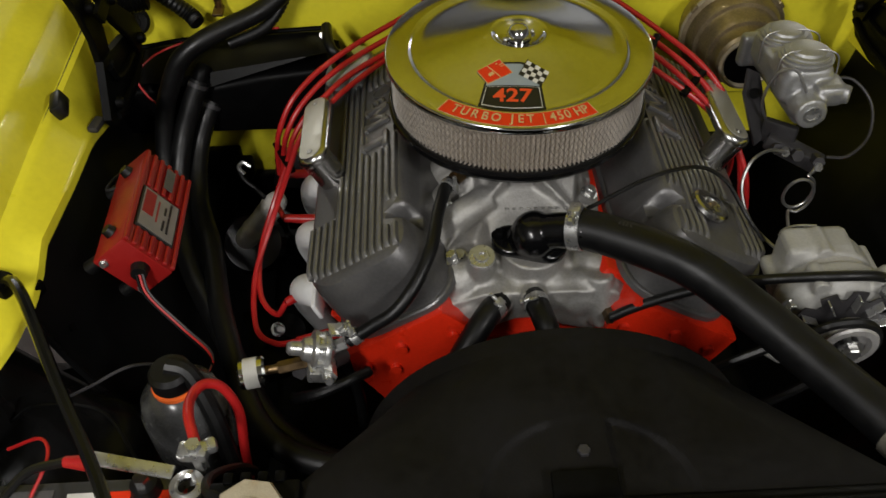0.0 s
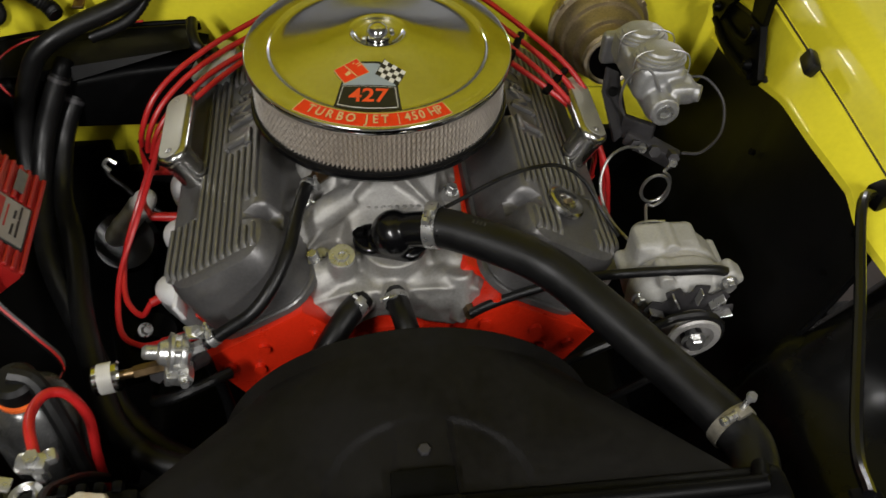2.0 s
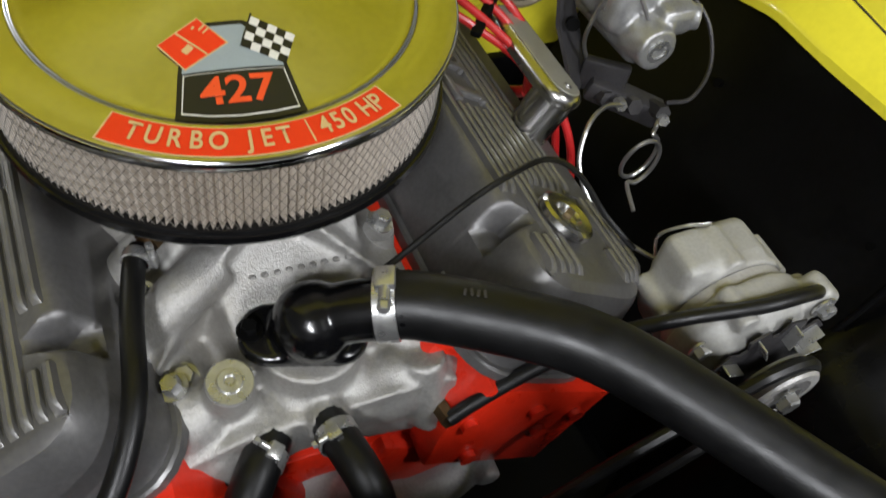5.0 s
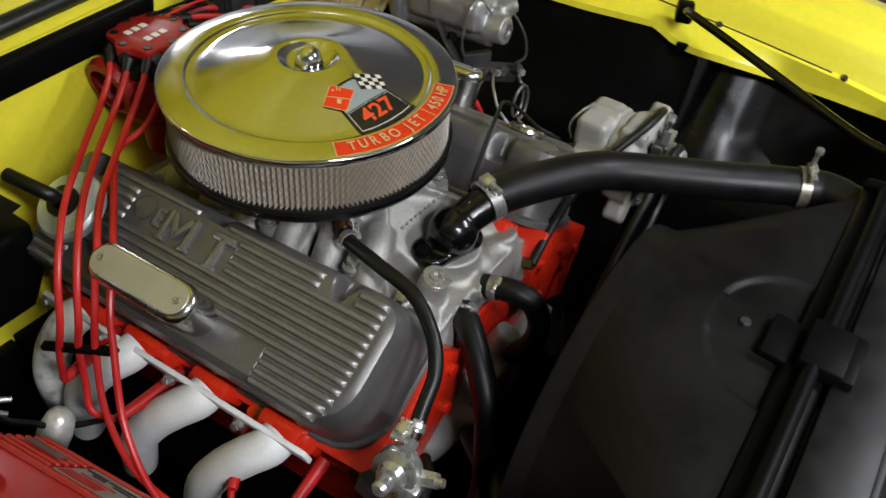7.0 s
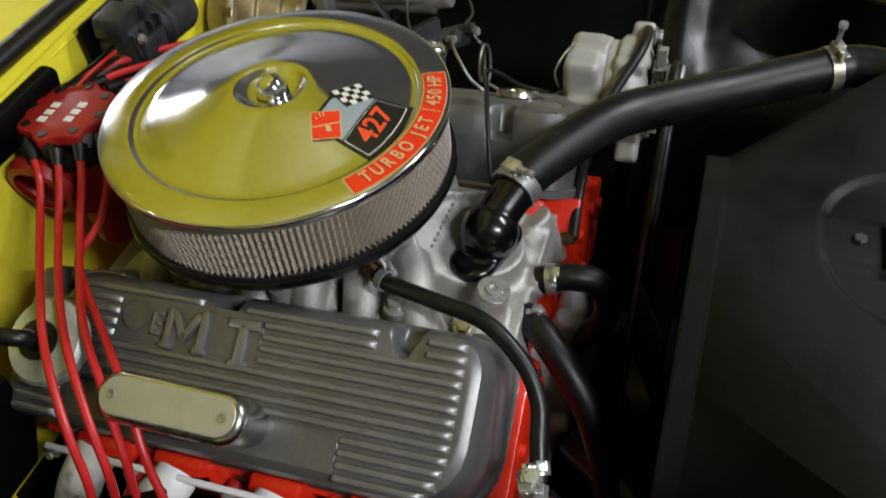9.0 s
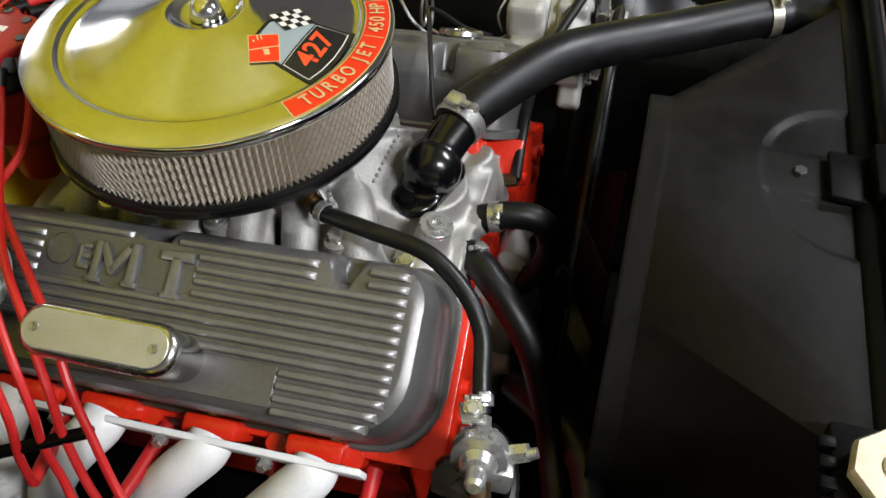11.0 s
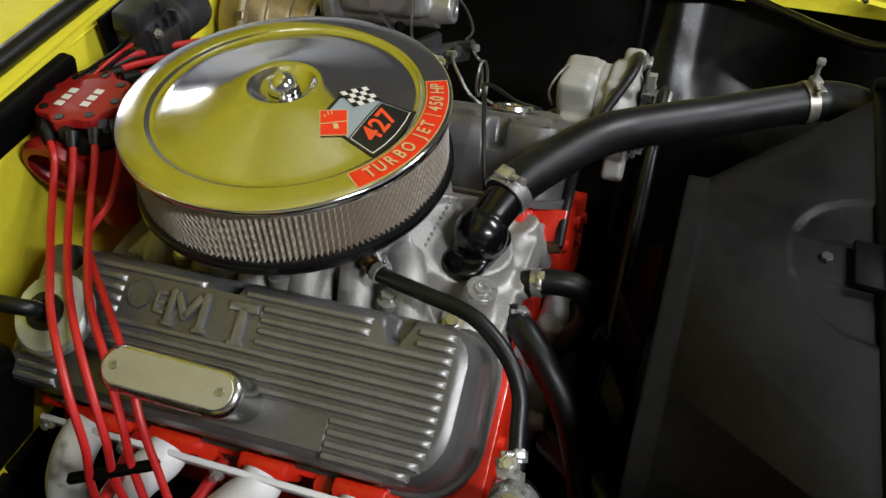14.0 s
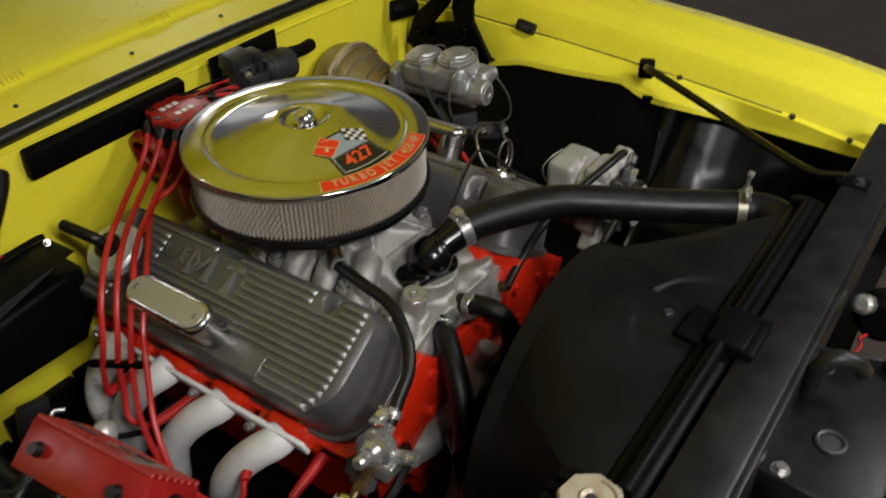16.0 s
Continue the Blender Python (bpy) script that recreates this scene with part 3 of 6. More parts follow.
# hood hinges at the back corners: a deep pressed body, flat arms and a coil spring
def hinge(s, dy=0.0, dz=0.0, dx=0.0):
    h = thing("spring_hinge", (s * 0.60, 0.12, 0.84), "black hood hinge with flat arms and a coil spring", "hood hinge", "hood hinges")

    def flat(name, poly, x, thick, mat, lean=0.0):
        bm = bmesh.new()
        rings = []
        cy, cz = sum(p[0] for p in poly) / len(poly), sum(p[1] for p in poly) / len(poly)
        for d, k in ((0.0, 0.94), (0.12, 1.0), (0.88, 1.0), (1.0, 0.93)):
            rings.append([Vector((s * (x - thick * d + lean * (z - 0.9)), cy + (y - cy) * k, cz + (z - cz) * k)) for y, z in poly])
        loft(bm, rings)
        return part(name, bm, mat, h)

    body = flat("bracket", [(0.012, 0.838), (0.025, 0.818), (0.07, 0.806), (0.13, 0.800), (0.19, 0.806), (0.225, 0.832), (0.212, 0.862), (0.165, 0.884), (0.10, 0.900), (0.055, 0.908), (0.035, 0.875)], 0.612, 0.015, SATIN)
    for pts in ([(0.03, 0.832), (0.07, 0.828), (0.14, 0.822), (0.20, 0.832)], [(0.06, 0.895), (0.075, 0.868), (0.12, 0.856), (0.19, 0.856)]):
        bm = bmesh.new()
        tube(bm, [(s * 0.5945, y, z) for y, z in pts], 0.0055, 8)
        part("pressed_rib", bm, SATIN, body)
    flat("arm", [(0.055, 0.880), (0.095, 0.872), (0.108, 0.930), (0.098, 0.985), (0.06, 1.045), (0.020, 1.045), (0.045, 0.990), (0.058, 0.940)], 0.612, 0.010, SATIN)
    flat("arm", [(0.165, 0.850), (0.205, 0.862), (0.190, 0.902), (0.140, 0.950), (0.100, 1.005), (0.078, 0.995), (0.105, 0.940), (0.150, 0.885)], 0.594, 0.009, SATIN)
    flat("arm", [(0.055, 0.985), (0.07, 0.960), (0.24, 0.995), (0.36, 1.04), (0.36, 1.065), (0.24, 1.02)], 0.590, 0.008, SATIN)
    bm = bmesh.new()
    tube(bm, [(s * 0.645, 0.238, 0.893), (s * 0.615, 0.246, 0.895), (s * 0.580, 0.252, 0.898)], 0.0195, 16, 12, ridge=0.0025)
    spring = part("spring", bm, SATIN, h, "black coil spring")
    bm = bmesh.new()
    cyl(bm, (s * 0.648, 0.2375, 0.893), (s * 0.643, 0.2385, 0.893), 0.0125, seg=16)
    part("end_hook", bm, DARKGREY, spring)
    for y, z, x in ((0.075, 0.890, 0.602), (0.180, 0.868, 0.585), (0.070, 0.985, 0.600), (0.115, 0.972, 0.585), (0.045, 0.845, 0.594)):
        bm = bmesh.new()
        cyl(bm, (s * (x + 0.004), y, z), (s * (x - 0.010), y, z), 0.0095, 0.008, seg=14, bev=0.003)
        part("pivot", bm, SATIN, h)
    bm = bmesh.new()
    box(bm, (s * 0.622, 0.012, 0.832), (0.016, 0.030, 0.010), (0, 0, s * 12), 0.003)
    part("foot", bm, DARKGREY, h, "worn brown foot")
    h.location = h.location + V(dx, dy, dz)


hinge(1, 0.055, -0.028)
hinge(-1, 0.015, 0.0, 0.018)


# ---- engine: local frames of the two cylinder banks ----
LEAN = Matrix.Translation((0, 0, 0.8)) @ Matrix.Rotation(radians(-2.0), 4, "X") @ Matrix.Translation((0, 0, -0.8))
EDGE, TOPZ = (-0.1035, 0.754), 0.10


def bank(s):
    """x outward and down across the bank, y along it, z out of the cover; origin at the cover's inner edge."""
    d, n = V(s * 0.857, 0, -0.515), V(s * 0.515, 0, 0.857)
    y = V(0, s, 0)
    m = Matrix((d, y, n)).transposed().to_4x4()
    x0 = -EDGE[0] if s < 0 else -EDGE[0] + 0.014
    return LEAN @ Matrix.Translation((s * x0, 0, EDGE[1])) @ m


NOTCHES = (-0.190, 0.0, 0.187)


def cover(s):
    m = bank(s)
    q = thing("valve_cover", m @ V(0.08, 0, 0), "satin cast aluminium valve cover with raised fins" + (" and flat breather" if s < 0 else ", breather and oil cap"), "valve cover", "engine valve covers")
    w, ln, off = 0.172, 0.515, 0.0165
    # front is -y in the world, so +y local on the passenger bank and -y on the driver bank
    f = -s
    bm = bmesh.new()
    fr = (0.062, 0.040, 0.02, 0.02)
    rs = (fr[0], fr[1], fr[2], fr[3]) if f > 0 else (fr[3], fr[2], fr[1], fr[0])
    rings = []
    for ins, z in ((-0.006, -0.002), (-0.006, 0.006), (-0.004, 0.008), (0.0, 0.0085), (0.0035, 0.060), (0.0040, 0.068), (0.007, 0.085), (0.011, 0.095), (0.018, 0.0995), (0.022, 0.10)):
        line = rounded(w - 2 * ins, ln - 2 * ins, [max(0.006, r - ins * 0.7) for r in rs])
        deep = 0.0 if z < 0.061 else 0.027 - ins * 0.3
        xe = -w / 2 + ins
        cut = []
        for yn in sorted((f * q0 - f * off for q0 in NOTCHES), reverse=True):
            cut += [(xe + deep * min(1.0, 0.62 + 0.62 * math.cos(math.pi * j / 6)), yn - 0.0185 * j / 6) for j in range(-6, 7)]
        line = line[:12] + cut + line[12:]
        rings.append([m @ V(w / 2 + x, y + f * off, z) for x, y in line])
    loft(bm, rings)
    part("body", bm, COVER, q)
    # fins
    n_fins = 13
    for k in range(n_fins):
        x = 0.0205 + k * 0.0112
        k -= 1
        bend = 0.0
        if x > w - 0.058:
            bend = 0.058 - math.sqrt(max(0.0, 0.058 ** 2 - (x - w + 0.058) ** 2))
        elif x < 0.03:
            bend = 0.03 - math.sqrt(max(0.0, 0.03 ** 2 - (0.03 - x) ** 2))
        y0, y1 = -0.215, 0.248 - bend
        spans = [(y0, y1)]
        if 0 <= k <= 3:
            spans = [(y0, -0.115), (0.045, y1)]
        if k >= 8:
            spans = [(y0, -0.16), (0.145, y1)]
        if s > 0 and 3 <= k <= 8:
            spans = [(y0, -0.115 if k <= 3 else 0.145), (0.21, y1)] if k >= 8 else [(y0, 0.145)]
            if k <= 3:
                spans = [(y0, -0.115), (0.045, 0.15)]
        if x < 0.037:
            # the first fins stop either side of the bolt notches
            for q0 in NOTCHES:
                spans = [p for a, b in spans for p in ((a, min(b, q0 - 0.022)), (max(a, q0 + 0.022), b)) if p[1] - p[0] > 0.004]
        for a, b in spans:
            if b - a < 0.01:
                continue
            bm = bmesh.new()
            if b >= y1 - 1e-6:
                b2 = b + 0.004
            else:
                b2 = b
            rr = []
            for yy, hh, ww in ((a, 0.001, 0.0020), (a + 0.003, 0.0050, 0.0031), (b2 - 0.014, 0.0054, 0.0031), (b2 - 0.008, 0.0040, 0.0032), (b2 - 0.003, -0.0005, 0.0033), (b2, -0.008, 0.0026)):
                rr.append([m @ V(x + c, f * yy, TOPZ + h) for c, h in ((-ww - 0.0012, -0.003), (ww + 0.0012, -0.003), (ww, hh * 0.75), (ww * 0.5, hh), (-ww * 0.5, hh), (-ww, hh * 0.75))])
            loft(bm, rr)
            part("fin", bm, FIN, q)
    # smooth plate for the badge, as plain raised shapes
    bm = bmesh.new()
    prism(bm, rounded(0.046, 0.160, 0.012, 4, 0.046, f * -0.035), 0.0014, m @ Matrix.Translation((0, 0, TOPZ - 0.001)), 0.0003, 1)
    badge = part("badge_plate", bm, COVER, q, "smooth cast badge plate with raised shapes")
    bm = bmesh.new()
    b0 = m @ Matrix.Translation((0.046, f * -0.035, TOPZ + 0.0004)) @ Matrix.Diagonal((1.25, 1.12, 1.1, 1))
    lathe(bm, [(0.013, 0), (0.013, 0.003), (0.0115, 0.003), (0.0115, 0.0012), (0, 0.0012)], b0 @ Matrix.Translation((-0.002, -f * 0.055, 0)), 24)
    part("raised_ring", bm, COVER, badge)
    for x, y, sx, sy, r in ((0.002, -0.034, 0.018, 0.004, 0), (0.010, -0.029, 0.004, 0.010, 0), (0.002, -0.029, 0.004, 0.008, 0), (-0.006, -0.029, 0.004, 0.010, 0), (0.003, -0.018, 0.030, 0.0075, 0), (0.001, -0.007, 0.026, 0.0075, 34), (0.001, 0.004, 0.026, 0.0075, -34), (0.003, 0.016, 0.034, 0.0075, 0), (0.018, 0.016, 0.005, 0.013, 0), (0.018, -0.018, 0.005, 0.012, 0), (0.006, 0.055, 0.032, 0.009, 0), (-0.009, 0.055, 0.008, 0.030, 0), (0.021, 0.055, 0.005, 0.016, 0)):
        bm = bmesh.new()
        box(bm, (x, f * y, 0.0018), (sx, sy, 0.0072), (0, 0, f * r), 0.0016, 2, b0)
        part("raised_shape", bm, FIN, badge)
    # flat pad under the breather
    bm = bmesh.new()
    prism(bm, rounded(0.038, 0.30, 0.003, 2, 0.1345, f * -0.005), 0.0025, m @ Matrix.Translation((0, 0, TOPZ - 0.001)), 0.001, 1)
    part("flat_pad", bm, COVER, q)
    # breather: a flat capsule on a short neck
    bz = Matrix.Translation((0.124, f * 0.0, TOPZ + 0.040)) @ Matrix.Rotation(radians(-6), 4, "Y")
    bm = bmesh.new()
    rings = []
    for ins, z in ((0.010, 0.0), (0.003, 0.003), (0.0, 0.008), (0.0, 0.0125), (0.0012, 0.0160), (0.0035, 0.0186), (0.0065, 0.0200), (0.0095, 0.0205)):
        rings.append([m @ bz @ V(x, y, z) for x, y in rounded(0.048 - 2 * ins, 0.154 - 2 * ins, 0.0235 - ins, 9)])
    loft(bm, rings)
    breather = part("breather", bm, POLISHED, q, "flat capsule-shaped metal breather")
    bm = bmesh.new()
    prism(bm, rounded(0.035, 0.141, 0.0172, 9), 0.0010, m @ bz @ Matrix.Translation((0, 0, 0.0203)), 0.0005, 1)
    part("cap_plate", bm, BREATHERTOP, breather, "dull satin cap plate")
    bm = bmesh.new()
    cyl(bm, m @ V(0.126, f * 0.053, TOPZ - 0.004), m @ bz @ V(0, f * 0.0525, 0.008), 0.0215, 0.0225, 24)
    part("neck", bm, POLISHED, breather)
    for dy in (-0.058, 0.058):
        bm = bmesh.new()
        lathe(bm, [(0.0040, 0), (0.0046, 0.0008), (0.0042, 0.0016), (0.0022, 0.0014), (0.0018, 0.0002), (0, 0.0002)], m @ bz @ Matrix.Translation((0, dy, 0.0213)), 14)
        part("screw", bm, STEELLINE, breather)
    # bolts along both edges, the inner ones in their notches
    for y in (-0.205, -0.075, 0.055, 0.185):
        bm = bmesh.new()
        bolt(bm, m @ V(w + 0.001, f * y, 0.008), m.to_3x3() @ V(0, 0, 1), 0.0055, 0.008)
        part("bolt", bm, STEEL, q)
    for y in NOTCHES:
        bm = bmesh.new()
        bolt(bm, m @ V(0.004, f * y, 0.010), m.to_3x3() @ V(0, 0, 1), 0.0060, 0.010)
        part("bolt", bm, STEEL, q)
    return q


BREATHERTOP = material("dull_satin_plate", (0.40, 0.39, 0.35), 0.4, 0.6, var=0.08, scale=50)
cover(-1)
cover(1)

# oil filler cap on the driver-side cover
m = bank(1)
cap = thing("oil_cap", m @ V(0.09, -0.185, 0.1), "bright round push-in oil filler cap", "oil cap")
bm = bmesh.new()
lathe(bm, [(0.0, 0.006), (0.012, 0.006), (0.014, 0.010), (0.024, 0.011), (0.027, 0.009), (0.028, 0.004), (0.025, 0), (0, 0)], m @ Matrix.Translation((0.070, -0.190, 0.104)), 36)
part("shell", bm, POLISHED, cap)
bm = bmesh.new()
box(bm, (0.070, -0.190, 0.114), (0.016, 0.007, 0.004), (0, 0, 35), 0.001, 1, m)
part("tab", bm, CADMIUM, cap, "brass-coloured twist tab")

# cylinder heads and block in orange-red paint
engine = thing("engine_block", (0, 0, 0.5), "orange-red painted engine block with both cylinder heads", "engine block")
for s in (-1, 1):
    m = bank(s)
    bm = bmesh.new()
    wide = 0.208 if s > 0 else 0.192
    box(bm, (0.186 - wide / 2, s * 0.003, -0.060), (wide, 0.494, 0.116), bev=0.005, m=m)
    prism(bm, [(0.020, -0.003), (0.184, -0.003), (0.184, -0.116), (0.03, -0.116), (0.006, -0.050)], 0.047, m @ Matrix.Translation((0, -s * 0.241, 0)) @ Matrix.Rotation(radians(90 * s), 4, "X") @ Matrix.Diagonal((1, s, 1, 1)), 0.004)
    for y in (-0.175, -0.065, 0.05, 0.15):
        box(bm, (0.184, s * (y + 0.008), 0.0), (0.022, 0.060, 0.050), bev=0.006, m=m)
    box(bm, (0.078, -s * 0.012, -0.17), (0.165, 0.515, 0.11), bev=0.008, m=m)
    for y in (-0.20, -0.13, -0.02, 0.05, 0.12, 0.20):
        cyl(bm, m @ V(0.188, y, -0.02), m @ V(0.188, y, 0.001), 0.011, seg=14)
    for x, z in ((0.03, -0.05), (0.13, -0.06), (0.16, -0.035), (0.07, -0.10), (0.10, -0.03)):
        cyl(bm, m @ V(x, -s * 0.27, z), m @ V(x, -s * 0.294, z), 0.009, 0.008, 14)
    part("cylinder_head", bm, RED, engine)
bm = bmesh.new()
prism(bm, [(-0.16, 0.72), (0.17, 0.72), (0.25, 0.60), (0.20, 0.44), (-0.20, 0.44), (-0.24, 0.60)], 0.47, LEAN @ pose(0, 0.235, 0, 90, 0, 0), 0.006)
part("block", bm, RED, engine)
bm = bmesh.new()
prism(bm, [(-0.10, 0.66), (0.10, 0.66), (0.13, 0.58), (0.11, 0.42), (-0.11, 0.42), (-0.13, 0.58)], 0.02, LEAN @ pose(0, -0.235, 0, 90, 0, 0), 0.006)
part("timing_cover", bm, RED, engine)
for s in (-1, 1):
    for x, z in ((0.17, 0.655), (0.215, 0.61), (0.12, 0.61)):
        bm = bmesh.new()
        bolt(bm, (s * x, -0.236, z), (0, -1, 0), 0.007)
        part("bolt", bm, RED, engine)

# ---- intake manifold ----
intake = thing("intake_manifold", (0, -0.05, 0.72), "raw cast aluminium intake manifold", "intake manifold")
bm = bmesh.new()
# valley plate and carburettor pad
prism(bm, rounded(0.25, 0.44, 0.02, 3, 0.007, 0.0), 0.03, pose(0, 0, 0.725))
hexa(bm, [(x, y, 0.76) for x, y in ((-0.085, -0.11), (0.095, -0.11), (0.095, 0.11), (-0.085, 0.11))], [(x, y, 0.852) for x, y in ((-0.07, -0.085), (0.07, -0.085), (0.07, 0.085), (-0.07, 0.085))])
# runners: two broad arms from the plenum to the front corners, and short ones behind
for s in (-1, 1):
    o = 0.007 if s < 0 else -0.017
    for y0, y1, w0, w1, h in ((-0.095, -0.158, 0.085, 0.046, 0.006), (-0.03, -0.045, 0.045, 0.036, -0.004), (0.03, 0.055, 0.045, 0.036, -0.004), (0.085, 0.15, 0.05, 0.036, 0.0)):
        hexa(bm, [(s * 0.03 + o, y0 - w0 / 2, 0.75), (s * 0.03 + o, y0 + w0 / 2, 0.75), (s * 0.03 + o, y0 + w0 / 2, 0.838 + h), (s * 0.03 + o, y0 - w0 / 2, 0.838 + h)], [(s * 0.125 + o, y1 - w1, 0.715), (s * 0.125 + o, y1 + w1, 0.715), (s * 0.118 + o, y1 + w1, 0.775), (s * 0.118 + o, y1 - w1, 0.775)])
for y in (-0.168, -0.108, -0.048, 0.014, 0.076, 0.138):
    tube(bm, [(-0.050, y * 0.85, 0.806), (-0.082, y * 0.96, 0.800), (-0.108, y, 0.775), (-0.128, y, 0.735)], 0.021, 14, 5)
# sloping front deck
hexa(bm, [(-0.075, -0.09, 0.74), (0.085, -0.09, 0.74), (0.075, -0.09, 0.846), (-0.065, -0.09, 0.846)], [(-0.070, -0.222, 0.70), (0.078, -0.222, 0.70), (0.050, -0.222, 0.768), (-0.045, -0.222, 0.768)])
# water crossover: lobes, bosses and a scalloped front foot
for x, y, z, r, sc in ((-0.092, -0.228, 0.735, 0.032, (1, 1, 1.2)), (-0.078, -0.246, 0.712, 0.034, (1, 0.9, 1.1)), (-0.050, -0.245, 0.725, 0.032, (1, 0.9, 1)), (-0.012, -0.240, 0.730, 0.034, (1, 0.9, 0.9)), (0.030, -0.238, 0.728, 0.036, (1, 0.9, 0.9)), (0.065, -0.240, 0.722, 0.036, (1, 0.9, 1)), (0.098, -0.238, 0.720, 0.030, (1, 0.9, 1.2)), (0.090, -0.205, 0.742, 0.030, (1, 1.2, 0.9)), (-0.095, -0.195, 0.742, 0.030, (1, 1.2, 0.9))):
    ball(bm, (x, y, z), r, sc)
prism(bm, [(-0.112, 0.735), (-0.104, 0.692), (-0.088, 0.672), (-0.062, 0.670), (-0.044, 0.692), (-0.020, 0.702), (0.016, 0.700), (0.042, 0.684), (0.080, 0.672), (0.106, 0.684), (0.117, 0.71), (0.112, 0.745), (0.06, 0.752), (-0.06, 0.755)], 0.026, pose(0, -0.240, 0, 90, 0, 0))
lathe(bm, [(0.042, 0), (0.042, 0.05), (0, 0.05)], pose(0.003, -0.212, 0.735), 28)
cyl(bm, (-0.065, -0.225, 0.74), (-0.065, -0.238, 0.795), 0.020, 0.018)
cyl(bm, (-0.04, -0.245, 0.735), (-0.046, -0.272, 0.735), 0.020, 0.017)
cyl(bm, (0.0, -0.245, 0.74), (0.0, -0.275, 0.748), 0.020, 0.017)
cyl(bm, (0.088, -0.245, 0.76), (0.092, -0.268, 0.69), 0.018, 0.016)
cyl(bm, (-0.09, -0.20, 0.74), (-0.092, -0.207, 0.765), 0.014)
cast(part("casting", bm, CAST, intake, flat=180), 0.0032, 3)
bm = bmesh.new()
lathe(bm, [(0.0175, 0), (0.0175, 0.003), (0.0165, 0.004), (0.0095, 0.004), (0.0085, 0.007), (0.0045, 0.007), (0.004, 0.004), (0, 0.004)], along((-0.065, -0.238, 0.794), (-0.065, -0.26, 0.894))[0], 28)
part("plug", bm, STEEL, intake, "round steel screw-in plug")
for p, w, r in (((-0.092, -0.207, 0.764), (0, -0.25, 1), 0.008), ((-0.085, -0.258, 0.705), (0, -1, 0.3), 0.008), ((0.095, -0.266, 0.70), (0, -1, 0.3), 0.008), ((0.086, -0.14, 0.805), (0.3, 0, 1), 0.008), ((-0.106, -0.149, 0.798), (-0.4, 0, 1), 0.008), ((-0.101, -0.217, 0.772), (-0.3, 0, 1), 0.008), ((-0.108, -0.02, 0.80), (-0.4, 0, 1), 0.008), ((-0.108, 0.10, 0.80), (-0.4, 0, 1), 0.008), ((0.088, -0.02, 0.797), (0.4, 0, 1), 0.008)):
    bm = bmesh.new()
    bolt(bm, p, w, r, 0.009)
    part("bolt", bm, STEEL, intake)
for p in ((-0.106, -0.149, 0.755), (0.088, -0.14, 0.762), (-0.108, -0.02, 0.755), (-0.108, 0.10, 0.755)):
    bm = bmesh.new()
    cyl(bm, p, (p[0] - 0.002, p[1], 0.797), 0.015, 0.013, 20)
    part("bolt_boss", bm, CAST, intake)
# cast lettering that cannot be lettered: small raised bars across the deck
for k in range(9):
    x = -0.026 + 0.0095 * k
    bm = bmesh.new()
    box(bm, (x, -0.160 - 0.0004 * k, 0.8035), (0.0052, 0.0075, 0.003), (-30, 0, 0), 0.001, 1)
    part("cast_mark", bm, CAST, intake)

# thermostat housing, top hose and clamps
th = thing("thermostat_housing", (0.0, -0.214, 0.785), "gloss black thermostat housing with an angled outlet", "thermostat housing")
bm = bmesh.new()
prism(bm, rounded(0.098, 0.052, [0.024] * 4, 6), 0.012, pose(-0.002, -0.213, 0.783, 0, 0, -18), 0.003)
lathe(bm, [(0.030, 0.0), (0.029, 0.010), (0.027, 0.016), (0, 0.016)], pose(0.002, -0.213, 0.790), 32)
ball(bm, (0.004, -0.216, 0.8085), 0.0315)
tube(bm, [(0.006, -0.216, 0.811), (0.03, -0.225, 0.823), (0.068, -0.242, 0.838)], 0.0235, 20, 6)
cast(part("casting", bm, GLOSS, th, flat=180), 0.0025, 2)
for x, y in ((-0.040, -0.201), (0.036, -0.226)):
    bm = bmesh.new()
    bolt(bm, (x, y, 0.795), (0, 0, 1), 0.007, 0.007)
    part("bolt", bm, SATIN, th)


def clamp(name_at, a, b, r, screw, mat=None):
    """A worm-drive clamp round the axis from a to b; screw: which way its screw sits."""
    a, b, sc = Vector(a), Vector(b), Vector(screw).normalized()
    ax = (b - a).normalized()
    c = thing("hose_clamp", (a + b) / 2, "bright steel worm-drive hose clamp", "hose clamp", "hose clamps")
    m, h = along(a, b)
    bm = bmesh.new()
    lathe(bm, [(r, 0), (r + 0.0016, 0.0004), (r + 0.0016, h - 0.0004), (r, h), (r - 0.001, h / 2)][:4], m, 32)
    part("band", bm, mat or STEEL, c)
    mid = (a + b) / 2 + sc * (r + 0.005)
    side = ax.cross(sc).normalized()
    k = 0.62 if r < 0.02 else 1.0
    mid -= sc * 0.005 * (1 - k)
    bm = bmesh.new()
    q = Matrix((side, ax, sc)).transposed().to_4x4()
    box(bm, (0, 0, 0), (0.018 * k, h * 0.9, 0.009 * k), bev=0.002 * k, m=Matrix.Translation(mid) @ q)
    part("housing", bm, mat or STEEL, c)
    bm = bmesh.new()
    cyl(bm, mid + side * 0.006 * k, mid + side * 0.020 * k, 0.0042 * k, seg=12)
    bolt(bm, mid + side * 0.020 * k, side, 0.0048 * k, 0.006 * k, False)
    part("screw", bm, STEEL, c)
    return c


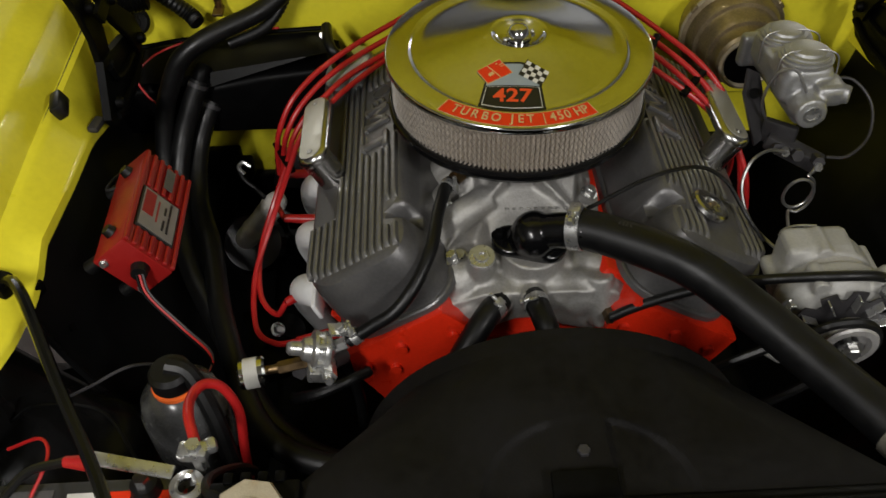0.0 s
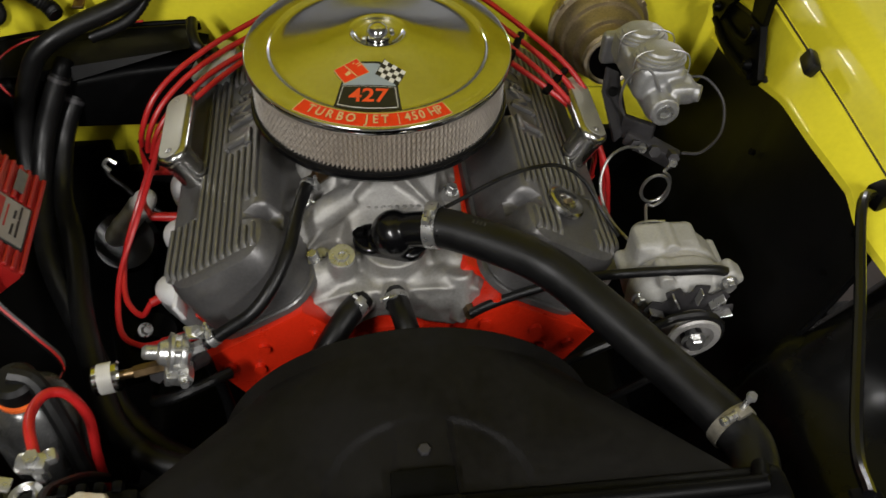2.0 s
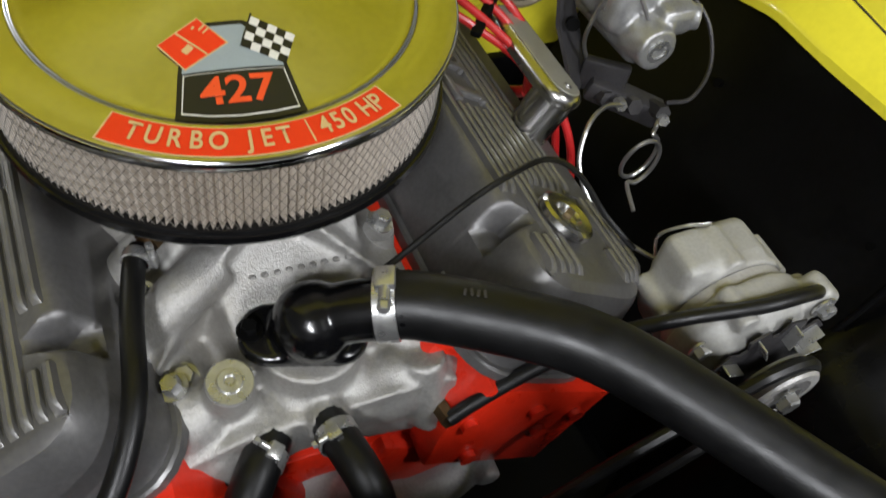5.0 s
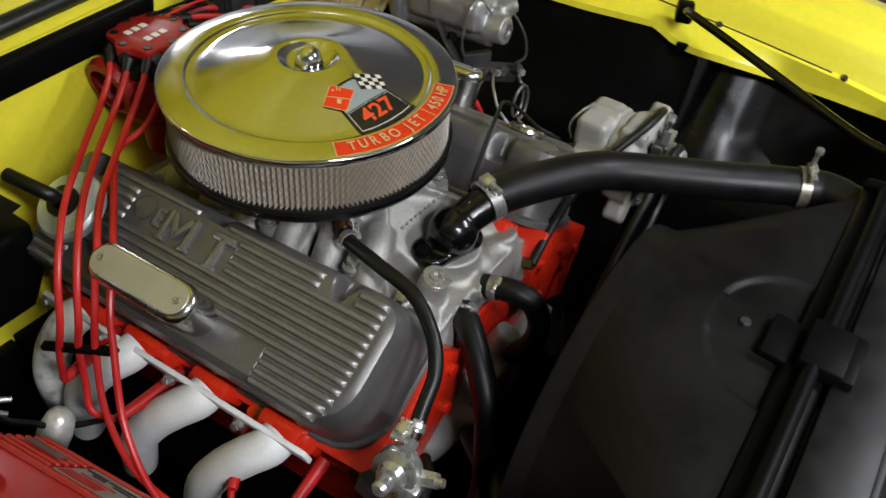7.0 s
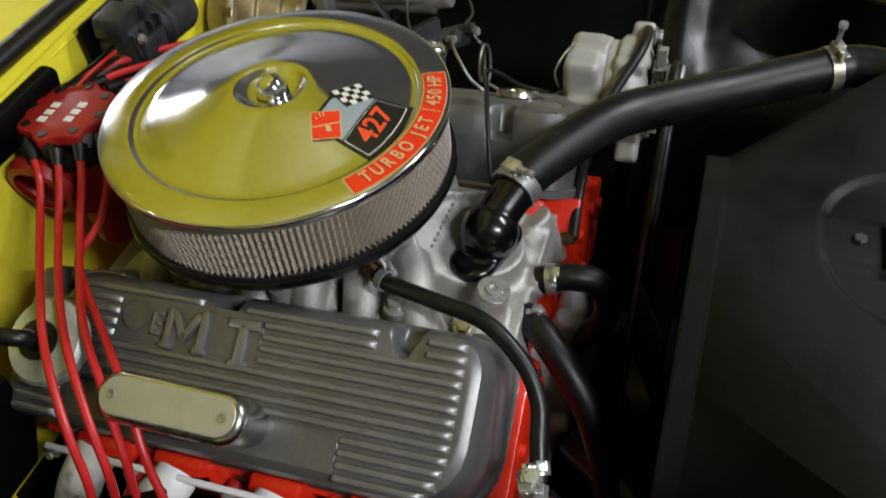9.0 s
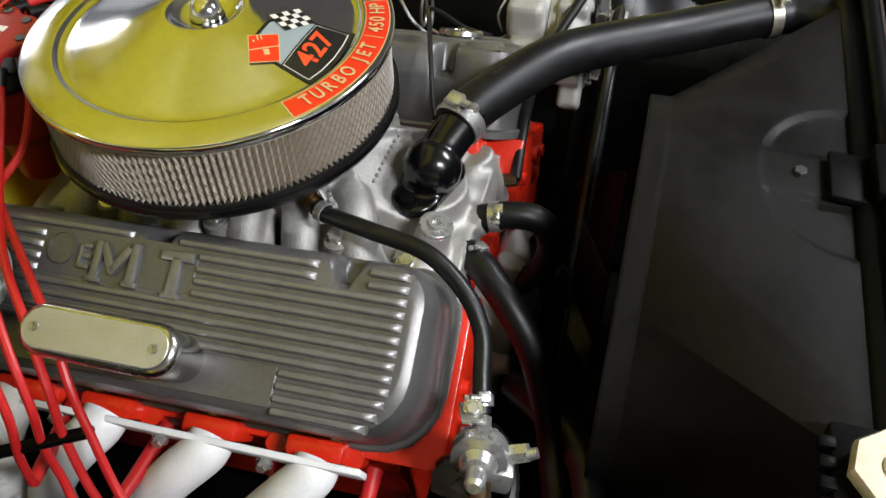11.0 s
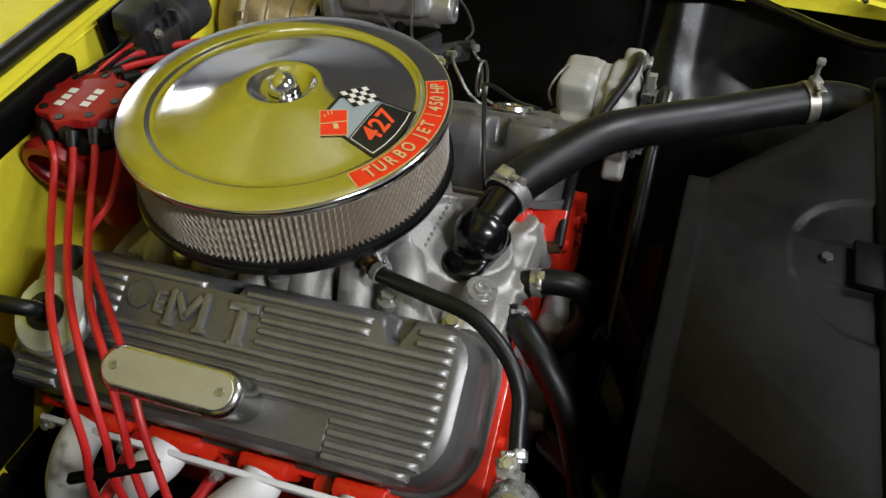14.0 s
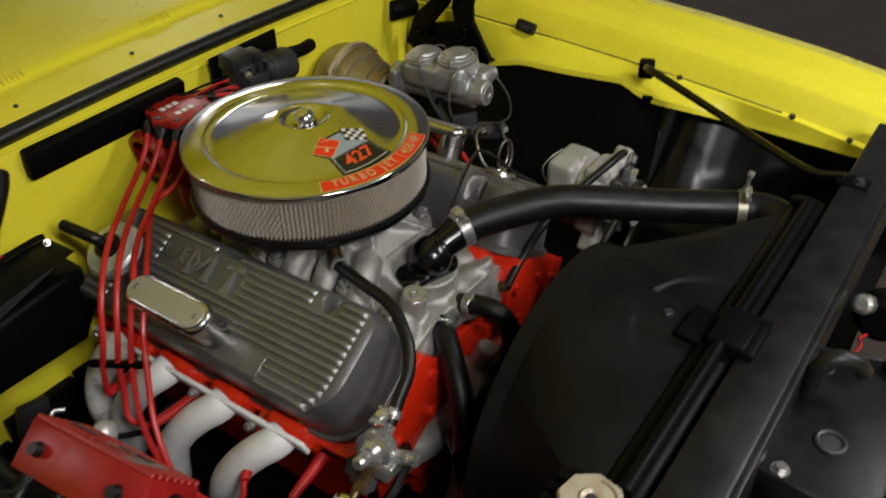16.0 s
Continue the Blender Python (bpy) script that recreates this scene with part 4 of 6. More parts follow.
hose = thing("radiator_hose", (0.2, -0.35, 0.85), "thick black rubber upper radiator hose", "radiator hose")
bm = bmesh.new()
tube(bm, [(0.045, -0.230, 0.831), (0.075, -0.244, 0.837), (0.13, -0.280, 0.842), (0.172, -0.313, 0.844), (0.21, -0.353, 0.839), (0.28, -0.450, 0.829), (0.335, -0.545, 0.830), (0.342, -0.585, 0.832), (0.325, -0.625, 0.832), (0.30, -0.645, 0.828)], 0.0255, 24, 10)
part("tube", bm, RUBBER, hose)
for k in range(4):
    bm = bmesh.new()
    box(bm, (0.098 + 0.0042 * k, -0.2590 - 0.0022 * k, 0.8662 + 0.0002 * k), (0.0022, 0.006, 0.0006), (0, 0, -32 + 12 * (k % 2)), 0.0002, 1)
    part("printed_mark", bm, DARKGREY, hose, "faint printed mark")
clamp("a", (0.046, -0.2305, 0.832), (0.061, -0.237, 0.836), 0.0262, (-0.15, 0.1, 1))
endclamp = clamp("b", (0.331, -0.538, 0.8298), (0.3365, -0.551, 0.8302), 0.0262, (0.05, -0.1, 1), CLAMPOLD)
bm = bmesh.new()
cyl(bm, (0.334, -0.545, 0.857), (0.337, -0.547, 0.886), 0.003, seg=10)
bolt(bm, (0.337, -0.547, 0.883), (0.1, -0.05, 1), 0.0055, 0.007, False)
part("long_screw", bm, STEEL, endclamp, "tall bright clamp screw")

# ---- air cleaner ----
LIDP = [(0.1770, 0.9390), (0.1785, 0.9405), (0.1787, 0.9470), (0.1780, 0.9488), (0.1762, 0.9496), (0.1490, 0.9518), (0.1470, 0.9514), (0.1452, 0.9498), (0.1435, 0.9483), (0.1405, 0.9475), (0.136, 0.9476), (0.128, 0.9494), (0.115, 0.9526), (0.09, 0.9590), (0.06, 0.9668), (0.048, 0.9696), (0.0415, 0.9707), (0.0385, 0.9710), (0.0365, 0.9705), (0.0335, 0.9685), (0.030, 0.9652), (0.024, 0.9630), (0.014, 0.9620), (0.0, 0.9620)]


def lid_z(r):
    for (r1, z1), (r0, z0) in zip(LIDP[4:], LIDP[5:]):
        if r0 <= r <= r1:
            return z0 + (z1 - z0) * (r - r0) / (r1 - r0)
    return LIDP[4][1]


ac = thing("air_cleaner", (0, 0, 0.86), "round open-element air cleaner with a chrome lid", "air cleaner")
bm = bmesh.new()
lathe(bm, LIDP, Matrix.Identity(4), 128)
lid = part("lid", bm, CHROME, ac, "chrome lid carrying engine decals", flat=60)
bm = bmesh.new()
lathe(bm, [(0.172, 0.873), (0.1775, 0.872), (0.1785, 0.867), (0.176, 0.862), (0.150, 0.861), (0.10, 0.852), (0.0, 0.852)], Matrix.Identity(4), 96)
part("base_pan", bm, GLOSS, ac, "black base pan")
# paper pleats
bm = bmesh.new()
N = 172
ring = []
for k in range(2 * N):
    a, r = math.pi * k / N, 0.1718 if k % 2 else 0.1640
    ring.append((r * math.cos(a), r * math.sin(a)))
loft(bm, [[V(x, y, z) for x, y in ring] for z in (0.872, 0.941)], cap=False)
element = part("filter_element", bm, PAPER, ac, "cream pleated paper filter", flat=20)
# wire screen round the pleats
for turn in (1, -1):
    bm = bmesh.new()
    for k in range(150):
        a0 = 2 * math.pi * k / 150
        row = []
        for j in range(9):
            z, a = 0.872 + 0.069 * j / 8, a0 + turn * 0.26 * j / 8
            row.append([V(rr * math.cos(a + da), rr * math.sin(a + da), z) for rr, da in ((0.1721, -0.0013), (0.1726, 0), (0.1721, 0.0013))])
        vs = [[bm.verts.new(p) for p in q] for q in row]
        for p, q in zip(vs, vs[1:]):
            bm.faces.new((p[0], p[1], q[1], q[0]))
            bm.faces.new((p[1], p[2], q[2], q[1]))
    tagged(part("wire_screen", bm, MESHM, element), kind="stuff")
for z in (0.8725, 0.9400):
    bm = bmesh.new()
    lathe(bm, [(0.164, z - 0.004), (0.1745, z - 0.004), (0.1755, z), (0.1745, z + 0.003), (0.164, z + 0.003)], Matrix.Identity(4), 96)
    part("seal_ring", bm, RUBBER if z < 0.9 else PAPER, element, "black rubber seal" if z < 0.9 else "")
# polished dome nut in the lid's cup
bm = bmesh.new()
lathe(bm, [(0.0, 0.9815), (0.0050, 0.9808), (0.0098, 0.9785), (0.0135, 0.9745), (0.0158, 0.9690), (0.0168, 0.9632), (0, 0.9630)], Matrix.Identity(4), 40)
nut = part("dome_nut", bm, CHROME, lid, "polished dome nut", flat=60)
for a in (25, 205):
    bm = bmesh.new()
    ball(bm, (0.0205 * math.cos(radians(a)), 0.0205 * math.sin(radians(a)), 0.9655), 0.0035, (1, 1, 0.8), 12)
    part("stud", bm, STEEL, nut)

# decals, in a frame turned slightly on the lid: u to the right, v towards the middle
TURN = radians(-6.5)


def decal(name, poly, mat, up=0.0006, label="", step=0.006):
    """A thin decal with the outline poly, laid on the lid's slope."""
    tmp = bmesh.new()
    tmp.faces.new([tmp.verts.new((x, y, 0)) for x, y in poly])
    bmesh.ops.triangulate(tmp, faces=tmp.faces[:])
    for _ in range(3):
        bmesh.ops.subdivide_edges(tmp, edges=tmp.edges[:], cuts=1, use_grid_fill=True)
    return drape(name, tmp, mat, up, label)


def drape(name, tmp, mat, up, label=""):
    c, s = math.cos(TURN), math.sin(TURN)
    for v in tmp.verts:
        x, y = v.co.x * c - v.co.y * s, v.co.x * s + v.co.y * c
        v.co = (x, y, lid_z(math.hypot(x, y)) + up)
    for f in tmp.faces:
        if f.normal.z < 0:
            f.normal_flip()
    me = bpy.data.meshes.new(name)
    tmp.normal_update()
    tmp.to_mesh(me)
    tmp.free()
    me.materials.append(mat)
    ob = new(name, me)
    ob.parent = lid
    return tagged(ob, label)


def arc_decal(name, r0, r1, a0, a1, mat, up=0.0006, label=""):
    tmp = bmesh.new()
    n = 40
    rows = [[tmp.verts.new((r * math.sin(radians(lerp(a0, a1, k / n))), -r * math.cos(radians(lerp(a0, a1, k / n))), 0)) for k in range(n + 1)] for r in (r0, (r0 + r1) / 2, r1)]
    for a, b in zip(rows, rows[1:]):
        for k in range(n):
            tmp.faces.new((a[k], a[k + 1], b[k + 1], b[k]))
    return drape(name, tmp, mat, up, label)


arc_decal("band_border", 0.1505, 0.1745, -34.3, 34.7, DECALGOLD, 0.0003, "thin gold border")
arc_decal("band_decal", 0.1515, 0.1735, -33.8, 34.2, DECALRED, 0.0006, "curved red decal band with gold lettering")
arc_decal("band_divider", 0.153, 0.172, 11.6, 12.0, DECALGOLD, 0.0011)


def arc_text(text, size, r, mid, widths, span):
    at = 0.0
    for ch, wide in zip(text, widths):
        a = mid - span / 2 + span * (at + wide / 2) / sum(widths)
        at += wide
        if ch == " ":
            continue
        tmp = letters(ch, size, Matrix.Rotation(radians(a), 4, "Z") @ Matrix.Translation((0, -r, 0)) @ Matrix.Diagonal((0.80, 1.05, 1, 1)))
        bmesh.ops.subdivide_edges(tmp, edges=tmp.edges[:], cuts=2, use_grid_fill=True)
        drape("letter", tmp, DECALGOLD, 0.0016)


arc_text("TURBO JET", 0.0190, 0.1625, -10.8, (0.85, 0.9, 0.9, 0.9, 0.95, 0.55, 0.62, 0.8, 0.8), 37.5)
arc_text("450 HP", 0.0190, 0.1625, 23.0, (0.9, 0.9, 0.9, 0.5, 0.95, 0.85), 18.0)
decal("shield_border", [(-0.0485, -0.1350), (-0.028, -0.1400), (-0.006, -0.1420), (0.016, -0.1408), (0.0365, -0.1375), (0.0300, -0.0995), (0.024, -0.0755), (0.006, -0.0635), (-0.018, -0.0635), (-0.036, -0.0755), (-0.0420, -0.0995)], DECALBLACK, 0.0006, "black shield decal")
decal("shield_line", [(-0.0440, -0.1306), (-0.027, -0.1350), (-0.006, -0.1370), (0.015, -0.1360), (0.0320, -0.1334), (0.0272, -0.1022), (-0.0390, -0.1022)], DECALWHITE, 0.0010)
decal("shield_field", [(-0.0430, -0.1297), (-0.027, -0.1340), (-0.006, -0.1360), (0.015, -0.1350), (0.0311, -0.1325), (0.0264, -0.1030), (-0.0382, -0.1030)], DECALBLACK, 0.0014)
decal("shield_dome", [(-0.0395, -0.1008), (0.0275, -0.1008), (0.0250, -0.0893), (0.016, -0.0753), (0.004, -0.0673), (-0.016, -0.0673), (-0.028, -0.0753), (-0.037, -0.0893)], DECALBLUE, 0.0012, "pale grey-blue panel")
numeral = letters("427", 0.0315, Matrix.Translation((-0.006, -0.1180, 0)) @ Matrix.Diagonal((1.02, 0.90, 1, 1)))
bmesh.ops.subdivide_edges(numeral, edges=numeral.edges[:], cuts=2, use_grid_fill=True)
drape("numeral", numeral, DECALORANGE, 0.0020, "orange number 427")
decal("flag_border", [(-0.0524, -0.0763), (-0.0238, -0.0594), (-0.0060, -0.0814), (-0.0368, -0.0991)], DECALGOLD, 0.0016, "thin gold border")
decal("red_flag", [(-0.0512, -0.0762), (-0.0238, -0.0606), (-0.0074, -0.0814), (-0.0367, -0.0978)], DECALRED, 0.0018, "red flag decal")
P0, PU, PV = V(0.0016, -0.0849), V(0.0274, -0.0155), V(0.0105, 0.0229)
for i in range(5):
    for j in range(4):
        c = [P0 + PU * ((i + a) / 5) + PV * ((j + b) / 4) for a, b in ((0, 0), (1, 0), (1, 1), (0, 1))]
        decal("check", [(p.x, p.y) for p in c], DECALWHITE if (i + j) % 2 else DECALBLACK, 0.0018)
# pale gold shapes on the red flag
for poly in ([(-0.0400, -0.0697), (-0.0390, -0.0689), (-0.0205, -0.0887), (-0.0215, -0.0895)], [(-0.0375, -0.0837), (-0.0320, -0.0792), (-0.0290, -0.0832), (-0.0345, -0.0877)], [(-0.0290, -0.0677), (-0.0270, -0.0660), (-0.0260, -0.0674), (-0.0280, -0.0691)], [(-0.0245, -0.0697), (-0.0195, -0.0654), (-0.0188, -0.0664), (-0.0238, -0.0707)], [(-0.0220, -0.0722), (-0.0170, -0.0679), (-0.0163, -0.0689), (-0.0213, -0.0732)]):
    decal("gold_shape", poly, DECALGOLD, 0.0022)
decal("flag_pole", [(0.0006, -0.0852), (0.0021, -0.0849), (0.0131, -0.0598), (0.0117, -0.0598)], DECALBLACK, 0.0020)

# ---- fan shroud, radiator and what is fixed to them ----
shroud = thing("fan_shroud", (0, -0.5, 0.7), "matt black moulded plastic fan shroud", "fan shroud")
bm = bmesh.new()
AC, RIM = (0.008, -0.43, 0.648), 0.2295


def shroud_skin(u, v):
    """u round the fan opening in degrees from the top, v from the radiator to the opening."""
    a = lerp(-104, 104, u)
    fx = 0.005 + math.copysign(curve(abs(a), (0, 0.0), (22, 0.245), (43, 0.297), (104, 0.297)), a)
    fz = 0.868 - max(0.0, abs(a) - 43) / 61 * 0.42
    sa, ca = math.sin(radians(a)), math.cos(radians(a))
    if v < 0.84:
        # ruled sheet: a flat middle between two creases, then facets that fall to the ring
        t = v / 0.84
        x, z = lerp(fx, AC[0] + RIM * sa, t), lerp(fz, AC[2] + RIM * ca, t)
        y = lerp(-0.612, -0.444, t)
        # half-oval recess round the mounting bolt, with a flush tongue through it
        q = 1 - step(math.hypot((x - 0.008) / 0.103, (y + 0.610) / 0.084), 0.90, 1.0)
        z -= 0.0038 * q * (1 - 0.8 * (1 - step(abs(x - 0.006), 0.024, 0.033)))
        return (x, y, z)
    # short axial band, with its edge rolled inward
    t = (v - 0.84) / 0.16
    r = RIM + 0.0005 - (0.0 if t < 0.7 else 0.010 * ((t - 0.7) / 0.3) ** 2)
    return (AC[0] + r * sa, lerp(-0.4435, -0.422, min(1.0, t / 0.8)), AC[2] + r * ca)


sheet(bm, shroud_skin, 520, 84, 0.003)
part("moulding", bm, SHROUDM, shroud, flat=14)
bm = bmesh.new()
bolt(bm, (0.007, -0.565, 0.8665), (0, 0, 1), 0.0065, 0.006)
part("bolt", bm, DARKGREY, shroud)
bm = bmesh.new()
box(bm, (0.003, -0.612, 0.8735), (0.062, 0.048, 0.007), (6, 0, 0), 0.002)
mount = part("mount_plate", bm, SATIN, shroud, "black mounting plate")
bm = bmesh.new()
box(bm, (0.003, -0.645, 0.884), (0.068, 0.044, 0.018), (0, 0, 0), 0.004)
part("rubber_cap", bm, SATIN, mount, "black rubber cap")
bm = bmesh.new()
box(bm, (0.003, -0.668, 0.866), (0.07, 0.02, 0.05), (0, 0, 0), 0.004)
part("hook", bm, SATIN, mount)

radiator = thing("radiator", (0, -0.64, 0.6), "black radiator with a top tank and filler neck", "radiator")
bm = bmesh.new()
box(bm, (0.0, -0.634, 0.838), (0.70, 0.046, 0.075), bev=0.012, seg=3)
part("top_tank", bm, SATIN, radiator)
bm = bmesh.new()
tube(bm, [(-0.27, -0.638, 0.884), (0.0, -0.638, 0.884), (0.29, -0.638, 0.884), (0.315, -0.632, 0.882), (0.325, -0.615, 0.875)], 0.0088, 12, 6)
part("top_rail", bm, SATIN, radiator)
bm = bmesh.new()
box(bm, (0.0, -0.634, 0.60), (0.68, 0.036, 0.42), bev=0.004)
part("core", bm, SATIN, radiator)
bm = bmesh.new()
lathe(bm, [(0.028, 0.85), (0.026, 0.862), (0.026, 0.874), (0.029, 0.876), (0.029, 0.88), (0, 0.88)], Matrix.Translation((-0.299, -0.617, 0)), 28)
box(bm, (-0.30, -0.61, 0.865), (0.085, 0.06, 0.02), (0, 0, 0), 0.004)
part("filler_neck", bm, SATIN, radiator)
bm = bmesh.new()
tube(bm, [(-0.325, -0.60, 0.874), (-0.345, -0.585, 0.866), (-0.355, -0.55, 0.83), (-0.35, -0.50, 0.76), (-0.345, -0.47, 0.70)], 0.0055, 10, 6)
part("overflow_hose", bm, RUBBER, radiator, "thin black overflow hose")
for k in range(4):
    bm = bmesh.new()
    box(bm, (-0.325 + 0.016 * k, -0.578, 0.872), (0.010, 0.012, 0.010), (0, 0, 0), 0.002)
    part("clip", bm, SATIN, radiator)

rcap = thing("coolant_filler_cap", (-0.299, -0.617, 0.89), "worn beige eight-sided radiator cap", "radiator cap")
bm = bmesh.new()
M8 = Matrix.Translation((-0.299, -0.619, 0.879)) @ Matrix.Rotation(radians(12), 4, "Z") @ Matrix.Diagonal((0.9, 0.9, 1, 1))
oct8 = lambda r: [(r * math.cos(radians(45 * k)), r * math.sin(radians(45 * k))) for k in range(8)]
loft(bm, [[M8 @ V(x, y, z) for x, y in oct8(r)] for r, z in ((0.0335, 0), (0.0365, 0.004), (0.0365, 0.010), (0.034, 0.0135))])
part("shell", bm, BEIGE, rcap)
bm = bmesh.new()
lathe(bm, [(0.0045, 0.0120), (0.008, 0.0150), (0.0115, 0.0162), (0.0135, 0.0148), (0.0135, 0.0125)], M8, 28)
part("rivet", bm, BEIGE, rcap)
bm = bmesh.new()
lathe(bm, [(0, 0.0145), (0.0062, 0.0148), (0.0062, 0.0130)], M8, 20)
part("rivet_hole", bm, DARKGREY, rcap)
bm = bmesh.new()
for k in range(22):
    a = radians(200 + 7 * k)
    box(bm, (0.026 * math.cos(a), 0.026 * math.sin(a), 0.0140), (0.0024, 0.0035, 0.0008), (0, 0, math.degrees(a)), m=M8)
tagged(part("stamped_mark", bm, CADMIUM, rcap), kind="stuff")

# water pump, pulley and fan behind the shroud
pump = thing("water_pump", (0.0, -0.3, 0.56), "light grey cast water pump on the block", "water pump")
bm = bmesh.new()
cyl(bm, (0, -0.25, 0.57), (0, -0.315, 0.57), 0.06, 0.045)
for s in (-1, 1):
    tube(bm, [(s * 0.02, -0.285, 0.562), (s * 0.08, -0.286, 0.565), (s * 0.120, -0.284, 0.570), (s * 0.155, -0.272, 0.575)], 0.024, 14, 5)
    box(bm, (s * 0.152, -0.266, 0.568), (0.050, 0.034, 0.070), (0, 0, s * 10), 0.008)
    cyl(bm, (s * 0.160, -0.262, 0.580), (s * 0.158, -0.306, 0.584), 0.0125, 0.0115)
    cyl(bm, (s * 0.068, -0.270, 0.582), (s * 0.067, -0.320, 0.586), 0.0125, 0.0115)
cyl(bm, (0.02, -0.28, 0.60), (0.032, -0.30, 0.655), 0.02, 0.018)
cast(part("casting", bm, CASTGREY, pump, flat=180), 0.004, 2)
bm = bmesh.new()
lathe(bm, [(0.0, 0.0), (0.02, 0), (0.02, 0.02), (0.075, 0.022), (0.08, 0.03), (0.07, 0.036), (0.08, 0.042), (0.075, 0.05), (0.02, 0.052), (0, 0.052)], along((0, -0.315, 0.57), (0, -0.40, 0.57))[0], 40)
part("pulley", bm, SATIN, pump, "black double-groove pulley")
fan = thing("cooling_fan", (0, -0.40, 0.57), "dark steel engine cooling fan", "fan")
for k in range(6):
    bm = bmesh.new()
    q = Matrix.Translation((0, -0.395, 0.57)) @ Matrix.Rotation(radians(60 * k + 20), 4, "Y")
    box(bm, (0.125, 0, 0), (0.16, 0.003, 0.075), (28, 0, 0), 0.001, 1, q)
    part("blade", bm, SATIN, fan)
bm = bmesh.new()
cyl(bm, (0, -0.372, 0.57), (0, -0.41, 0.57), 0.045, 0.04, bev=0.004)
part("hub", bm, DARKGREY, fan)

# small hoses at the front of the intake
def hose_thing(name, pts, r, label, category, mat=None, group="hoses", seg=16, ridge=0.0, sub=8):
    q = thing(name, pts[len(pts) // 2], label, category, group)
    bm = bmesh.new()
    tube(bm, pts, r, seg, sub, ridge=ridge)
    part("tube", bm, mat or RUBBER, q)
    return q


hose_thing("heater_hose", [(-0.042, -0.262, 0.738), (-0.062, -0.288, 0.737), (-0.090, -0.322, 0.717), (-0.112, -0.348, 0.690), (-0.134, -0.368, 0.645), (-0.175, -0.388, 0.60), (-0.26, -0.40, 0.585), (-0.36, -0.33, 0.59), (-0.44, -0.19, 0.615), (-0.515, -0.04, 0.615), (-0.545, 0.09, 0.630), (-0.537, 0.155, 0.690), (-0.513, 0.188, 0.745), (-0.495, 0.206, 0.778)], 0.0165, "black rubber heater hose along the inner fender", "heater hose")
hose_thing("heater_hose", [(-0.10, -0.33, 0.60), (-0.18, -0.41, 0.63), (-0.27, -0.43, 0.635), (-0.36, -0.37, 0.635), (-0.43, -0.20, 0.635), (-0.475, -0.03, 0.625), (-0.515, 0.09, 0.618), (-0.518, 0.170, 0.660), (-0.500, 0.206, 0.705), (-0.490, 0.222, 0.722)], 0.0165, "black rubber heater hose along the inner fender", "heater hose")
for owner, a, b in (("heater_hose", (-0.5005, 0.2005, 0.768), (-0.4975, 0.2035, 0.7735)), ("heater_hose.001", (-0.4945, 0.214, 0.7135), (-0.492, 0.2185, 0.718))):
    bm = bmesh.new()
    cyl(bm, a, b, 0.0175, 0.0175, 24)
    part("end_band", bm, DARKGREY, bpy.data.objects[owner], "dull steel band at the hose end")
hose_thing("bypass_hose", [(0.0, -0.268, 0.749), (0.005, -0.300, 0.756), (0.012, -0.330, 0.748), (0.018, -0.344, 0.712), (0.021, -0.338, 0.668), (0.024, -0.312, 0.625)], 0.0150, "short black elbow bypass hose", "coolant hose")
clamp("c", (-0.047, -0.2705, 0.738), (-0.056, -0.281, 0.7375), 0.0152, (0.4, -0.3, 1))
clamp("d", (0.001, -0.279, 0.752), (0.002, -0.290, 0.7545), 0.0152, (-0.3, -0.2, 1))
hose_thing("vacuum_hose", [(-0.568, 0.07, 0.58), (-0.570, 0.14, 0.66), (-0.557, 0.172, 0.735), (-0.535, 0.182, 0.79), (-0.508, 0.19, 0.832), (-0.46, 0.210, 0.857), (-0.38, 0.25, 0.875), (-0.32, 0.295, 0.905), (-0.30, 0.315, 0.92)], 0.0155, "black hose rising over the heater box", "hose")

# fuel line with its regulator
fuel = hose_thing("fuel_hose", [(-0.099, -0.129, 0.8285), (-0.107, -0.145, 0.829), (-0.118, -0.192, 0.830), (-0.129, -0.249, 0.825), (-0.151, -0.290, 0.805), (-0.176, -0.311, 0.784), (-0.205, -0.318, 0.766), (-0.236, -0.325, 0.748)], 0.0085, "black rubber fuel hose", "fuel hose")
bm = bmesh.new()
cyl(bm, (-0.067, -0.10, 0.829), (-0.100, -0.130, 0.8285), 0.0065, seg=12)
cyl(bm, (-0.084, -0.116, 0.829), (-0.094, -0.125, 0.8288), 0.0105, seg=6)
cyl(bm, (-0.089, -0.120, 0.829), (-0.092, -0.119, 0.846), 0.0055, seg=12)
part("fitting", bm, BRASS, fuel, "brass inlet fitting")
clamp("e", (-0.1015, -0.134, 0.8286), (-0.1055, -0.142, 0.829), 0.0094, (1, -0.5, 0.15))
clamp("f", (-0.222, -0.3215, 0.757), (-0.231, -0.324, 0.7515), 0.0092, (-0.3, -0.3, 1))
reg = thing("fuel_regulator", (-0.28, -0.335, 0.74), "chrome fuel pressure regulator with brass fittings", "fuel regulator")
bm = bmesh.new()
q = along((-0.252, -0.330, 0.735), (-0.305, -0.335, 0.752))[0]
lathe(bm, [(0, 0.004), (0.012, 0.004), (0.016, 0.008), (0.024, 0.010), (0.025, 0.013), (0.025, 0.017), (0.020, 0.019), (0.020, 0.024), (0.025, 0.026), (0.025, 0.030), (0.017, 0.033), (0.014, 0.042), (0.009, 0.045), (0.009, 0.058), (0.006, 0.062), (0, 0.062)], q, 28)
part("body", bm, STEEL, reg)
bm = bmesh.new()
box(bm, (-0.272, -0.348, 0.722), (0.034, 0.026, 0.024), (10, 15, 8), 0.004)
part("side_port", bm, STEEL, reg)
bm = bmesh.new()
